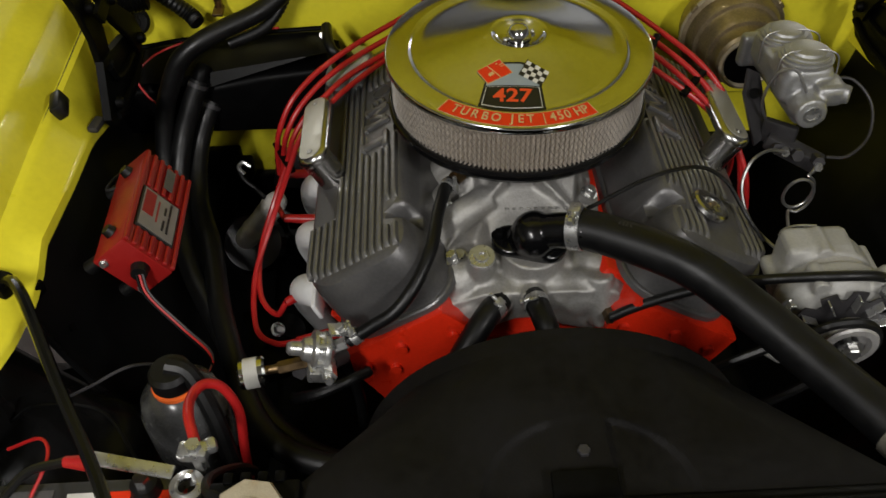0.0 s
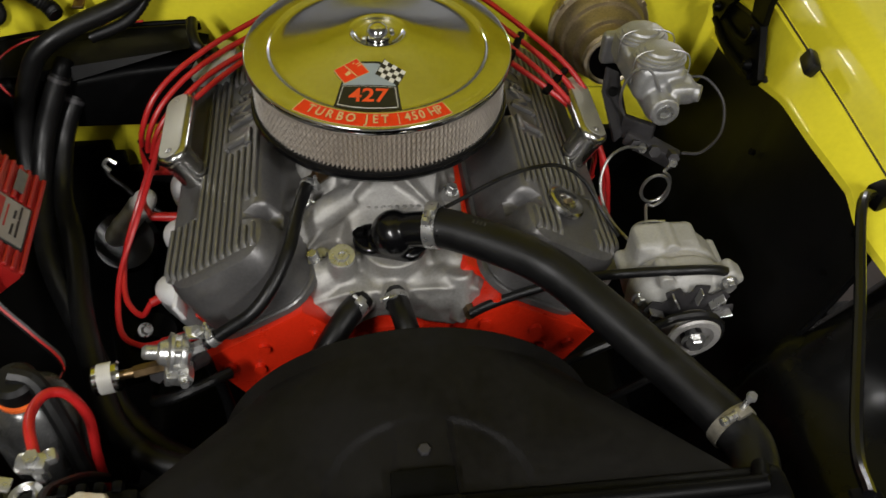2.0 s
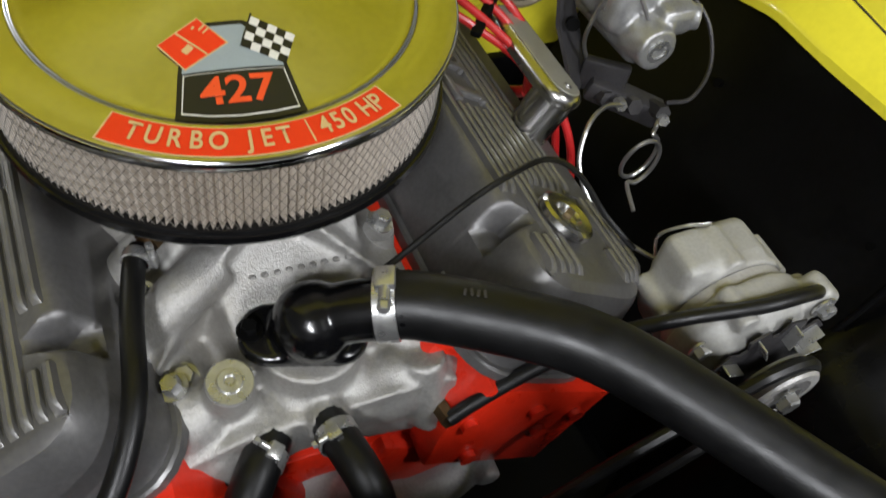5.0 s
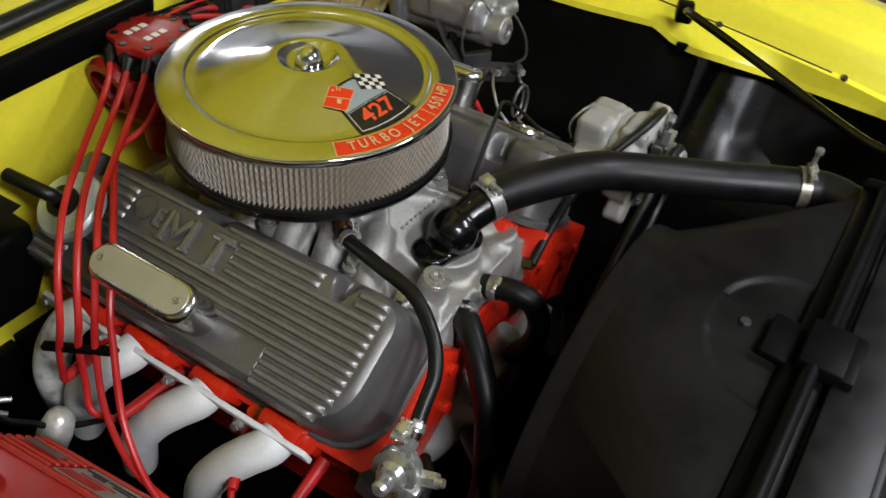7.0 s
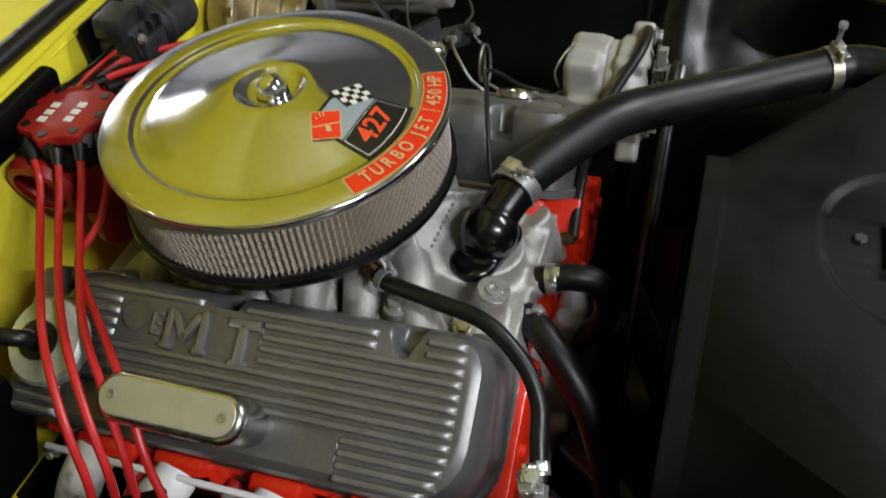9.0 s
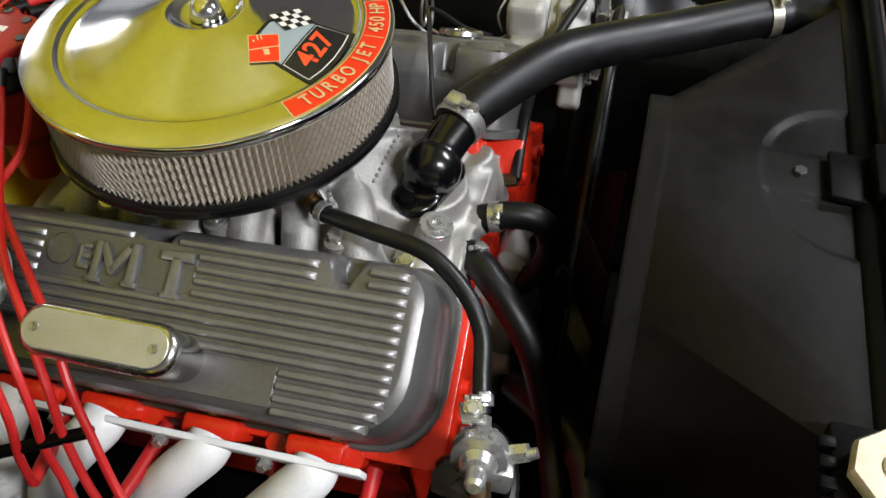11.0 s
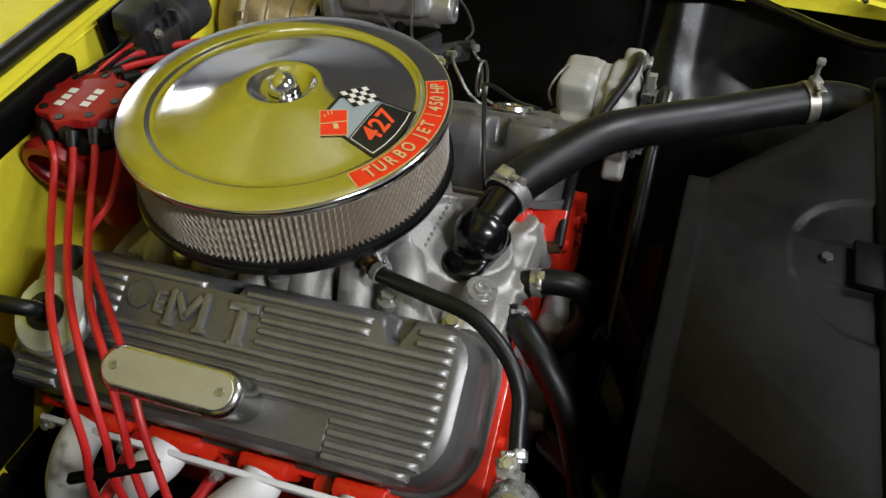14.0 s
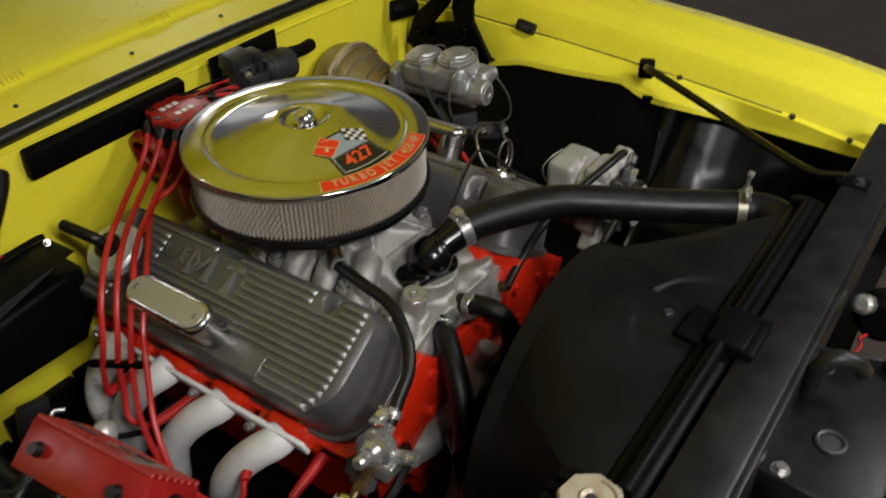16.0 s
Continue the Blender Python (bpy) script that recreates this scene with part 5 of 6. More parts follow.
cyl(bm, (-0.262, -0.350, 0.730), (-0.258, -0.372, 0.738), 0.010, 0.009, 6)
cyl(bm, (-0.262, -0.366, 0.736), (-0.258, -0.380, 0.741), 0.006, 0.005, 12)
part("port_plug", bm, STEEL, reg)
bm = bmesh.new()
box(bm, (-0.245, -0.318, 0.762), (0.030, 0.020, 0.004), (0, 25, 20), 0.001)
part("mount_tab", bm, STEEL, reg)
bm = bmesh.new()
bolt(bm, (-0.243, -0.319, 0.765), (-0.4, 0, 1), 0.006, 0.006)
part("tab_bolt", bm, STEEL, reg)
bm = bmesh.new()
for k in range(6):
    a = radians(60 * k)
    cyl(bm, q @ V(0.021 * math.cos(a), 0.021 * math.sin(a), 0.010), q @ V(0.021 * math.cos(a), 0.021 * math.sin(a), 0.029), 0.004, seg=8)
tagged(part("flange_screw", bm, STEEL, reg), kind="stuff")
bm = bmesh.new()
cyl(bm, (-0.238, -0.326, 0.747), (-0.268, -0.331, 0.738), 0.0085, seg=6)
part("outlet", bm, STEEL, reg)
bm = bmesh.new()
cyl(bm, (-0.285, -0.337, 0.728), (-0.325, -0.343, 0.724), 0.0085, seg=6)
cyl(bm, (-0.325, -0.343, 0.724), (-0.340, -0.345, 0.723), 0.006, seg=12)
part("brass_fitting", bm, BRASS, reg, "tarnished brass fitting")
bm = bmesh.new()
tube(bm, [(-0.215, -0.330, 0.690), (-0.240, -0.350, 0.700), (-0.275, -0.362, 0.694), (-0.305, -0.355, 0.675), (-0.320, -0.330, 0.64)], 0.0065, 10, ridge=0.001)
part("loom", bm, RUBBER, reg, "black ribbed loom under the regulator")
bm = bmesh.new()
cyl(bm, (-0.340, -0.345, 0.723), (-0.374, -0.350, 0.722), 0.019, 0.019, 28, 0.003)
gauge = part("gauge_cap", bm, CHROME, reg, "bright cylindrical cap")
bm = bmesh.new()
cyl(bm, (-0.349, -0.3463, 0.7228), (-0.366, -0.3488, 0.7222), 0.0193, 0.0193, 28)
part("white_band", bm, DECALWHITE, gauge)
bm = bmesh.new()
for k, (x, y, z, r) in enumerate(((-0.265, -0.318, 0.715, 0.013), (-0.29, -0.32, 0.70, 0.016), (-0.25, -0.31, 0.70, 0.012), (-0.275, -0.30, 0.69, 0.018))):
    cyl(bm, (x, y, z), (x - 0.012, y - 0.02, z + 0.012), r, r * 0.8, 6 if k % 2 else 16)
part("lower_body", bm, DARKGREY, reg)
hose_thing("fuel_line", [(-0.26, -0.31, 0.70), (-0.25, -0.29, 0.66), (-0.24, -0.29, 0.58), (-0.24, -0.29, 0.50)], 0.008, "black fuel line running down the block", "fuel line")

# ---- exhaust headers ----
def header(s):
    h = thing("exhaust_header", (s * 0.32, 0, 0.62), "white ceramic-coated exhaust header" + (" with flaking at the back tube" if s < 0 else ""), "exhaust header", "exhaust headers")
    bm = bmesh.new()
    m = bank(s)
    f = -s
    x0 = s * 0.288 + 0.007
    fl = LEAN @ Matrix.Translation((x0 + s * 0.008, 0.008, 0.679)) @ Matrix.Rotation(radians(s * 20), 4, "Y")
    box(bm, (0, -0.015, 0), (0.007, 0.43, 0.028), bev=0.002, m=fl)
    part("flange", bm, CERAMIC, h, "white flange plate")
    for k, y in enumerate((-0.175, -0.065, 0.05, 0.15)):
        bm = bmesh.new()
        sweep = (0.048, 0.050, 0.046, 0.022)[k]
        tube(bm, [(x0, y, 0.672), (x0 + s * 0.014, y + 0.003, 0.669), (x0 + s * 0.030, y + sweep * 0.5, 0.651), (x0 + s * 0.042, y + 1.15 * sweep, 0.612), (x0 + s * 0.046, y + 1.8 * sweep, 0.555), (x0 + s * 0.032, y + 2.6 * sweep, 0.45)], 0.0235, 22, 8)
        part("tube", bm, BURNT if (k == 3 and s < 0) else CERAMIC, h, "flaking white tube" if (k == 3 and s < 0) else "")
        bm = bmesh.new()
        bolt(bm, (x0 + s * 0.010, y + 0.050, 0.670), (s, 0, 0.3), 0.006, 0.008)
        part("bolt", bm, STEEL, h)


header(-1)
header(1)


# ---- distributor and ignition leads ----
dist = thing("distributor", (-0.028, 0.246, 0.80), "red distributor with a black-towered cap", "distributor")
bm = bmesh.new()
lathe(bm, [(0, 0.75), (0.03, 0.75), (0.032, 0.80), (0.052, 0.82), (0.056, 0.86), (0.056, 0.885), (0, 0.885)], Matrix.Translation((-0.028, 0.246, 0)), 36)
part("body", bm, BOXRED, dist)
bm = bmesh.new()
lathe(bm, [(0.058, 0.885), (0.060, 0.895), (0.056, 0.905), (0.040, 0.908), (0, 0.909)], Matrix.Translation((-0.028, 0.246, 0)), 36)
part("cap", bm, RUBBER, dist, "black cap")
for k in range(8):
    a = radians(45 * k + 12)
    bm = bmesh.new()
    x, y = -0.028 + 0.042 * math.cos(a), 0.246 + 0.042 * math.sin(a)
    cyl(bm, (x, y, 0.903), (x + 0.014 * math.cos(a), y + 0.014 * math.sin(a), 0.915), 0.009, 0.008, 12)
    part("tower", bm, RUBBER, dist)
bm = bmesh.new()
star = []
for k in range(48):
    a = 2 * math.pi * k / 48
    r = 0.050 + 0.004 * math.cos(8 * a)
    star.append((r * math.cos(a), r * math.sin(a)))
prism(bm, star, 0.012, Matrix.Translation((-0.028, 0.246, 0.914)), 0.003)
ret = part("wire_retainer", bm, BOXRED, dist, "red scalloped lead retainer")
for x, y, w in ((-0.008, 0.016, 0.034), (-0.002, -0.014, 0.034)):
    for k in range(3):
        bm = bmesh.new()
        box(bm, (-0.028 + x + 0.0125 * (k - 1), 0.246 + y, 0.9268), (0.009, 0.010, 0.0012), (0, 0, 0), 0.0003, 1)
        part("white_mark", bm, DECALWHITE, ret)
# Black discs laid on the retainer's eight lobes.
for a in range(0, 360, 45):
    bm = bmesh.new()
    cyl(bm, (-0.028 + 0.043 * math.cos(radians(a)), 0.246 + 0.043 * math.sin(radians(a)), 0.925), (-0.028 + 0.043 * math.cos(radians(a)), 0.246 + 0.043 * math.sin(radians(a)), 0.9272), 0.0058, 0.0052, 16)
    part("black_plug", bm, RUBBER, ret, "black disc")
bm = bmesh.new()
lathe(bm, [(0.030, -0.012), (0.038, -0.010), (0.042, 0), (0.038, 0.010), (0.030, 0.012)], Matrix.Translation((-0.085, 0.262, 0.865)) @ Matrix.Rotation(radians(80), 4, "Y"), 28)
part("vacuum_can", bm, BOXRED, dist, "red round vacuum can")


def lead(pts, plug=None, marks=()):
    q = thing("ignition_lead", pts[len(pts) // 2], "red silicone ignition lead", "ignition lead", "ignition leads")
    bm = bmesh.new()
    tube(bm, pts, 0.0043, 10, 8)
    part("cable", bm, WIRE, q)
    bm = bmesh.new()
    tube(bm, [Vector(pts[0]), Vector(pts[0]).lerp(Vector(pts[1]), 0.5)], 0.0085, 12, 1, r2=0.006)
    part("cap_boot", bm, RUBBER, q, "black cap boot")
    if plug:
        bm = bmesh.new()
        tube(bm, [pts[-1], Vector(pts[-1]).lerp(Vector(plug), 0.5), plug], 0.0065, 12, 4, r2=0.0095)
        part("plug_boot", bm, WIRE, q, "red plug boot")
    return q


C0 = V(-0.028, 0.246, 0.915)


def tower(deg):
    a = radians(deg)
    return (C0.x + 0.056 * math.cos(a), C0.y + 0.056 * math.sin(a), C0.z)


lead([tower(165), (-0.108, 0.236, 0.900), (-0.135, 0.226, 0.878), (-0.180, 0.200, 0.866), (-0.225, 0.170, 0.858), (-0.262, 0.146, 0.847), (-0.297, 0.116, 0.836), (-0.331, 0.086, 0.812), (-0.354, 0.068, 0.770), (-0.364, 0.072, 0.726), (-0.368, 0.075, 0.68)], (-0.270, 0.10, 0.655))
lead([tower(200), (-0.105, 0.215, 0.895), (-0.135, 0.208, 0.868), (-0.185, 0.180, 0.854), (-0.228, 0.150, 0.847), (-0.262, 0.122, 0.840), (-0.292, 0.095, 0.829), (-0.322, 0.068, 0.806), (-0.342, 0.052, 0.772), (-0.352, 0.052, 0.732), (-0.360, 0.045, 0.69), (-0.372, 0.03, 0.66), (-0.36, 0.005, 0.648)], (-0.266, -0.005, 0.648))
lead([tower(225), (-0.095, 0.195, 0.893), (-0.125, 0.192, 0.860), (-0.170, 0.168, 0.846), (-0.218, 0.137, 0.838), (-0.252, 0.108, 0.832), (-0.280, 0.080, 0.822), (-0.308, 0.055, 0.806), (-0.330, 0.038, 0.778), (-0.343, 0.033, 0.740), (-0.372, 0.0, 0.680), (-0.392, -0.06, 0.640), (-0.388, -0.13, 0.618), (-0.362, -0.165, 0.615), (-0.345, -0.16, 0.635)], (-0.264, -0.120, 0.648))
lead([tower(250), (-0.075, 0.178, 0.888), (-0.110, 0.180, 0.852), (-0.153, 0.184, 0.838), (-0.186, 0.156, 0.834), (-0.217, 0.122, 0.832), (-0.245, 0.092, 0.828), (-0.272, 0.064, 0.820), (-0.298, 0.040, 0.808), (-0.319, 0.024, 0.785), (-0.335, 0.010, 0.752), (-0.372, -0.03, 0.675), (-0.398, -0.10, 0.628), (-0.392, -0.18, 0.605), (-0.36, -0.215, 0.61), (-0.325, -0.225, 0.625)], (-0.258, -0.222, 0.640))
lead([tower(15), (0.075, 0.248, 0.905), (0.15, 0.195, 0.888), (0.218, 0.115, 0.872), (0.275, 0.055, 0.845), (0.315, 0.01, 0.80), (0.335, -0.02, 0.75), (0.345, -0.04, 0.68)], (0.325, -0.06, 0.65))
lead([tower(-10), (0.075, 0.222, 0.900), (0.145, 0.168, 0.882), (0.208, 0.092, 0.868), (0.262, 0.035, 0.842), (0.310, -0.02, 0.80), (0.334, -0.055, 0.75), (0.342, -0.08, 0.68)], (0.325, -0.10, 0.65))
lead([tower(-36), (0.065, 0.195, 0.895), (0.138, 0.145, 0.876), (0.198, 0.072, 0.862), (0.250, 0.035, 0.838), (0.300, 0.01, 0.80), (0.33, 0.0, 0.74), (0.338, 0.01, 0.68)], (0.325, 0.02, 0.65))
lead([tower(45), (0.07, 0.272, 0.910), (0.158, 0.222, 0.892), (0.230, 0.138, 0.875), (0.288, 0.075, 0.848), (0.325, 0.045, 0.80), (0.345, 0.05, 0.72)], (0.325, 0.13, 0.65))
# black separators that hold the leads in a row
for pts in (((-0.366, 0.088, 0.728), (-0.336, 0.014, 0.742)), ((0.222, 0.120, 0.873), (0.196, 0.070, 0.863)), ((0.280, 0.062, 0.846), (0.250, 0.030, 0.838))):
    a, b = Vector(pts[0]), Vector(pts[1])
    w = thing("lead_separator", (a + b) / 2, "black plastic ignition lead separator", "cable clip", "lead separators")
    bm = bmesh.new()
    q, h = along(a, b)
    box(bm, (0, 0, h / 2), (0.011, 0.008, h + 0.014), bev=0.002, m=q)
    part("bar", bm, SATIN, w)
# breather valve at the back of the passenger-side cover
pcv = thing("crankcase_breather", (-0.268, 0.17, 0.84), "zinc-plated crankcase breather with a black hose end", "breather")
bm = bmesh.new()
m = bank(-1)
q = m @ Matrix.Translation((0.088, -0.166, 0.122))
lathe(bm, [(0, -0.024), (0.020, -0.024), (0.020, -0.004), (0.040, -0.002), (0.044, 0.002), (0.044, 0.012), (0.040, 0.017), (0.028, 0.019), (0.024, 0.021), (0, 0.021)], q, 36)
part("shell", bm, ZINCGREEN, pcv)
bm = bmesh.new()
lathe(bm, [(0.020, 0.020), (0.020, 0.027), (0.012, 0.028), (0.010, 0.036), (0, 0.036)], q, 24)
part("grommet", bm, RUBBER, pcv, "black rubber grommet")
bm = bmesh.new()
tube(bm, [q @ V(0, 0, 0.030), q @ V(0.002, 0, 0.048), q @ V(0.004, -0.02, 0.058), q @ V(0.006, -0.055, 0.062)], 0.0085, 12, 6)
part("hose_end", bm, RUBBER, pcv, "black rubber elbow")
bm = bmesh.new()
cyl(bm, q @ V(0, 0, 0.026), q @ V(0, 0, 0.040), 0.009, seg=6)
part("hex", bm, STEEL, pcv)

# ---- alternator ----
AX, AZ = 0.366, 0.752
alt = thing("alternator", (AX, -0.3, AZ - 0.06), "pale grey cast alternator with a steel fan and pulley", "alternator")
bm = bmesh.new()
Y = lambda y: along((AX, y, AZ), (AX, y - 1, AZ))[0]
lathe(bm, [(0, 0), (0.045, 0.0), (0.055, 0.006), (0.062, 0.016), (0.064, 0.050), (0.060, 0.053), (0, 0.053)], Y(-0.228), 40)
box(bm, (AX - 0.012, -0.252, AZ + 0.038), (0.085, 0.05, 0.052), (0, 0, 0), 0.01)
for a in (20, 100, 170, 250):
    cyl(bm, (AX + 0.062 * math.cos(radians(a)), -0.235, AZ + 0.062 * math.sin(radians(a))), (AX + 0.062 * math.cos(radians(a)), -0.280, AZ + 0.062 * math.sin(radians(a))), 0.009)
cast(part("rear_housing", bm, ALTM, alt, flat=180), 0.003, 2)
bm = bmesh.new()
lathe(bm, [(0.058, 0), (0.0605, 0.001), (0.0605, 0.011), (0.058, 0.012), (0, 0.012)], Y(-0.2805), 40)
part("stator_ring", bm, CASTGREY, alt, "grey laminated ring")
bm = bmesh.new()
lathe(bm, [(0, 0), (0.064, 0.0), (0.067, 0.004), (0.067, 0.022), (0.060, 0.034), (0.050, 0.042), (0.030, 0.046), (0, 0.046)], Y(-0.292), 40)
box(bm, (AX + 0.050, -0.318, AZ + 0.052), (0.03, 0.03, 0.03), (0, 40, 0), 0.006)
box(bm, (AX - 0.045, -0.318, AZ - 0.062), (0.04, 0.03, 0.05), (0, 40, 0), 0.006)
for a in (35, 120, 215, 300):
    cyl(bm, (AX + 0.064 * math.cos(radians(a)), -0.292, AZ + 0.064 * math.sin(radians(a))), (AX + 0.064 * math.cos(radians(a)), -0.330, AZ + 0.064 * math.sin(radians(a))), 0.010)
cast(part("front_housing", bm, ALTM, alt, flat=180), 0.003, 2)
for k in range(10):
    bm = bmesh.new()
    a = 36 * k
    q = Matrix.Translation((AX, -0.347, AZ)) @ Matrix.Rotation(radians(a), 4, "Y")
    box(bm, (0.047, 0.0, 0), (0.022, 0.012, 0.002), (0, 0, 0), 0.0006, 1, q @ Matrix.Rotation(radians(25), 4, "Y"))
    part("fan_blade", bm, STEEL, alt)
bm = bmesh.new()
star = []
for k in range(80):
    a = 2 * math.pi * k / 80
    r = 0.055 + (0.007 if k % 8 < 5 else -0.007)
    star.append((r * math.cos(a), r * math.sin(a)))
prism(bm, star, 0.002, Y(-0.340))
part("fan_disc", bm, DARKGREY, alt, "dark steel fan disc with notched rim")
bm = bmesh.new()
lathe(bm, [(0.014, 0), (0.034, 0.0), (0.036, 0.003), (0.029, 0.010), (0.029, 0.012), (0.036, 0.019), (0.034, 0.022), (0.026, 0.022), (0.024, 0.014), (0.014, 0.012)], Y(-0.356), 40)
part("pulley", bm, CASTGREY, alt, "steel belt pulley")
bm = bmesh.new()
cyl(bm, (AX, -0.352, AZ), (AX, -0.388, AZ), 0.007, seg=16)
bolt(bm, (AX, -0.378, AZ), (0, -1, 0), 0.011, 0.009)
part("shaft_nut", bm, STEEL, alt)
for x, y, z in ((0.412, -0.345, 0.806), (0.31, -0.33, 0.77), (0.345, -0.345, 0.695)):
    bm = bmesh.new()
    bolt(bm, (x, y + 0.012, z), (0, -1, 0), 0.008, 0.008)
    part("bolt", bm, STEEL, alt)
bm = bmesh.new()
tube(bm, [(AX - 0.01, -0.235, AZ + 0.068), (AX - 0.03, -0.224, AZ + 0.058), (AX - 0.042, -0.216, AZ + 0.04), (AX - 0.038, -0.22, AZ + 0.015)], 0.0016, 8)
part("wire_loop", bm, STEEL, alt, "thin grey wire loop")
belt = thing("drive_belt", (0.2, -0.33, 0.75), "black rubber drive belt", "belt")
bm = bmesh.new()
tube(bm, [(0.08, -0.368, 0.60), (0.20, -0.367, 0.70), (0.315, -0.367, 0.772), (0.345, -0.367, 0.787), (0.38, -0.367, 0.786), (0.402, -0.367, 0.760), (0.392, -0.367, 0.725), (0.30, -0.368, 0.63), (0.10, -0.368, 0.50)], 0.006, 8, 8)
part("band", bm, RUBBER, belt)
# Real conduit; its alternator end also stands for the shaded gap between halves.
hose_thing("wiring_conduit", [(0.098, -0.288, 0.722), (0.125, -0.286, 0.737), (0.175, -0.283, 0.755), (0.235, -0.285, 0.775), (0.290, -0.300, 0.797), (0.345, -0.322, 0.822), (0.395, -0.325, 0.822), (0.43, -0.318, 0.80)], 0.0065, "black wiring conduit across the engine front", "cable")
snd = thing("temperature_sender", (0.096, -0.28, 0.715), "brass temperature sender with a black lead", "sender")
bm = bmesh.new()
cyl(bm, (0.097, -0.258, 0.712), (0.098, -0.290, 0.722), 0.008, seg=6)
part("hex", bm, BRASS, snd)
hose_thing("wire_lead", [(0.055, -0.205, 0.83), (0.085, -0.195, 0.838), (0.14, -0.178, 0.856), (0.185, -0.165, 0.862), (0.23, -0.15, 0.850), (0.265, -0.155, 0.825), (0.290, -0.18, 0.79), (0.31, -0.21, 0.77)], 0.0028, "thin black wire lead over the valve cover", "wire", group="wires", seg=8)

# ---- brakes ----
booster = thing("brake_booster", (0.375, 0.2, 0.75), "gold cadmium-plated round brake booster with stepped rings", "brake booster")
BQ = along((0.388, 0.300, 0.790), (0.398, -0.7, 0.810))[0]
bm = bmesh.new()
lathe(bm, [(0, 0.0), (0.066, 0.0), (0.076, 0.006), (0.080, 0.018), (0.080, 0.040), (0.0855, 0.043), (0.0862, 0.048), (0.0855, 0.053), (0.079, 0.056), (0.076, 0.072), (0.072, 0.079), (0.066, 0.080), (0.0635, 0.084), (0.062, 0.104), (0.058, 0.111), (0.052, 0.112), (0.050, 0.116), (0.049, 0.132), (0.045, 0.137), (0, 0.138)], BQ, 64)
part("shell", bm, CADMIUM, booster)
bm = bmesh.new()
lathe(bm, [(0.0858, 0.0425), (0.0880, 0.048), (0.0858, 0.0535)], BQ, 64)
part("rim_band", bm, BEIGE, booster)
bm = bmesh.new()
lathe(bm, [(0.040, 0.136), (0.046, 0.138), (0.047, 0.142), (0.042, 0.144), (0.038, 0.140)], BQ, 48)
part("inner_ring", bm, BEIGE, booster, "pale gold inner ring")
# Black disc paints the darkness of the hollow inside the inner ring.
bm = bmesh.new()
lathe(bm, [(0.038, 0.137), (0.038, 0.1405), (0, 0.1405)], BQ, 40)
part("centre_plate", bm, SATIN, booster, "black disc for the dark hollow in the middle")
for a in (35, 145, 215, 325):
    bm = bmesh.new()
    box(bm, (0.0868 * math.cos(radians(a)), 0.0868 * math.sin(radians(a)), 0.048), (0.006, 0.014, 0.013), (0, 0, a), 0.0015, 1, BQ)
    part("crimp_tab", bm, CADMIUM, booster)

mc = thing("master_cylinder", (0.40, 0.03, 0.82), "bare cast aluminium brake master cylinder", "master cylinder")
bm = bmesh.new()
cyl(bm, (0.398, 0.15, 0.838), (0.408, -0.03, 0.842), 0.028, 0.026)
box(bm, (0.400, 0.045, 0.868), (0.074, 0.130, 0.050), (0, 0, 3), 0.014, 3)
box(bm, (0.403, 0.012, 0.885), (0.072, 0.066, 0.036), (0, 0, 3), 0.016, 3)
box(bm, (0.430, -0.020, 0.868), (0.045, 0.045, 0.034), (0, 0, 3), 0.010, 2)
cyl(bm, (0.402, -0.02, 0.848), (0.403, -0.054, 0.852), 0.0235, 0.022)
box(bm, (0.40, 0.128, 0.842), (0.090, 0.020, 0.055), (0, 0, 3), 0.006)
cyl(bm, (0.44, 0.03, 0.85), (0.462, 0.028, 0.852), 0.012)
cyl(bm, (0.445, -0.028, 0.868), (0.457, -0.036, 0.869), 0.013)
cast(part("casting", bm, MCYL, mc, flat=180), 0.0028, 2)
bm = bmesh.new()
lathe(bm, [(0.0065, 0), (0.0125, 0.0), (0.0125, 0.003), (0.0082, 0.003), (0.0072, 0.001), (0, 0.001)], along((0.403, -0.053, 0.852), (0.404, -0.2, 0.855))[0], 24)
part("end_plug", bm, STEEL, mc)
for y, x, z in ((0.080, 0.398, 0.892), (0.012, 0.403, 0.903)):
    bm = bmesh.new()
    lathe(bm, [(0.033, -0.004), (0.0385, -0.003), (0.0385, 0.0015), (0.0350, 0.0022), (0.0350, 0.0060), (0.0320, 0.0068), (0.0310, 0.0095), (0.0255, 0.0105), (0.0235, 0.0140), (0.016, 0.0160), (0.0, 0.0165)], pose(x, y, z) @ Matrix.Diagonal((1.0, 0.88, 1, 1)), 40)
    part("reservoir_lid", bm, MCYL, mc)
for y, z in ((0.080, 0.906), (0.012, 0.917)):
    for dy in (-0.010,):
        bm = bmesh.new()
        tube(bm, [(0.360, y + dy * 2, z - 0.045), (0.361, y + dy * 1.5, z - 0.01), (0.374, y + dy, z), (0.40, y + dy * 0.7, z + 0.001), (0.428, y + dy, z), (0.442, y + dy * 1.5, z - 0.01), (0.443, y + dy * 2, z - 0.045)], 0.0012, 8)
        part("bail_wire", bm, STEELLINE, mc, "steel bail wire")
brk = thing("mounting_bracket", (0.345, 0.05, 0.80), "dark grey pierced steel bracket beside the master cylinder", "bracket")
bm = bmesh.new()
prism(bm, [(-0.022, -0.06), (0.014, -0.055), (0.020, 0.035), (0.0, 0.050), (-0.02, 0.02)], 0.004, Matrix.Translation((0.350, 0.018, 0.825)) @ Matrix.Rotation(radians(35), 4, "Z") @ Matrix.Rotation(radians(60), 4, "X"))
part("plate", bm, DARKGREY, brk)
bm = bmesh.new()
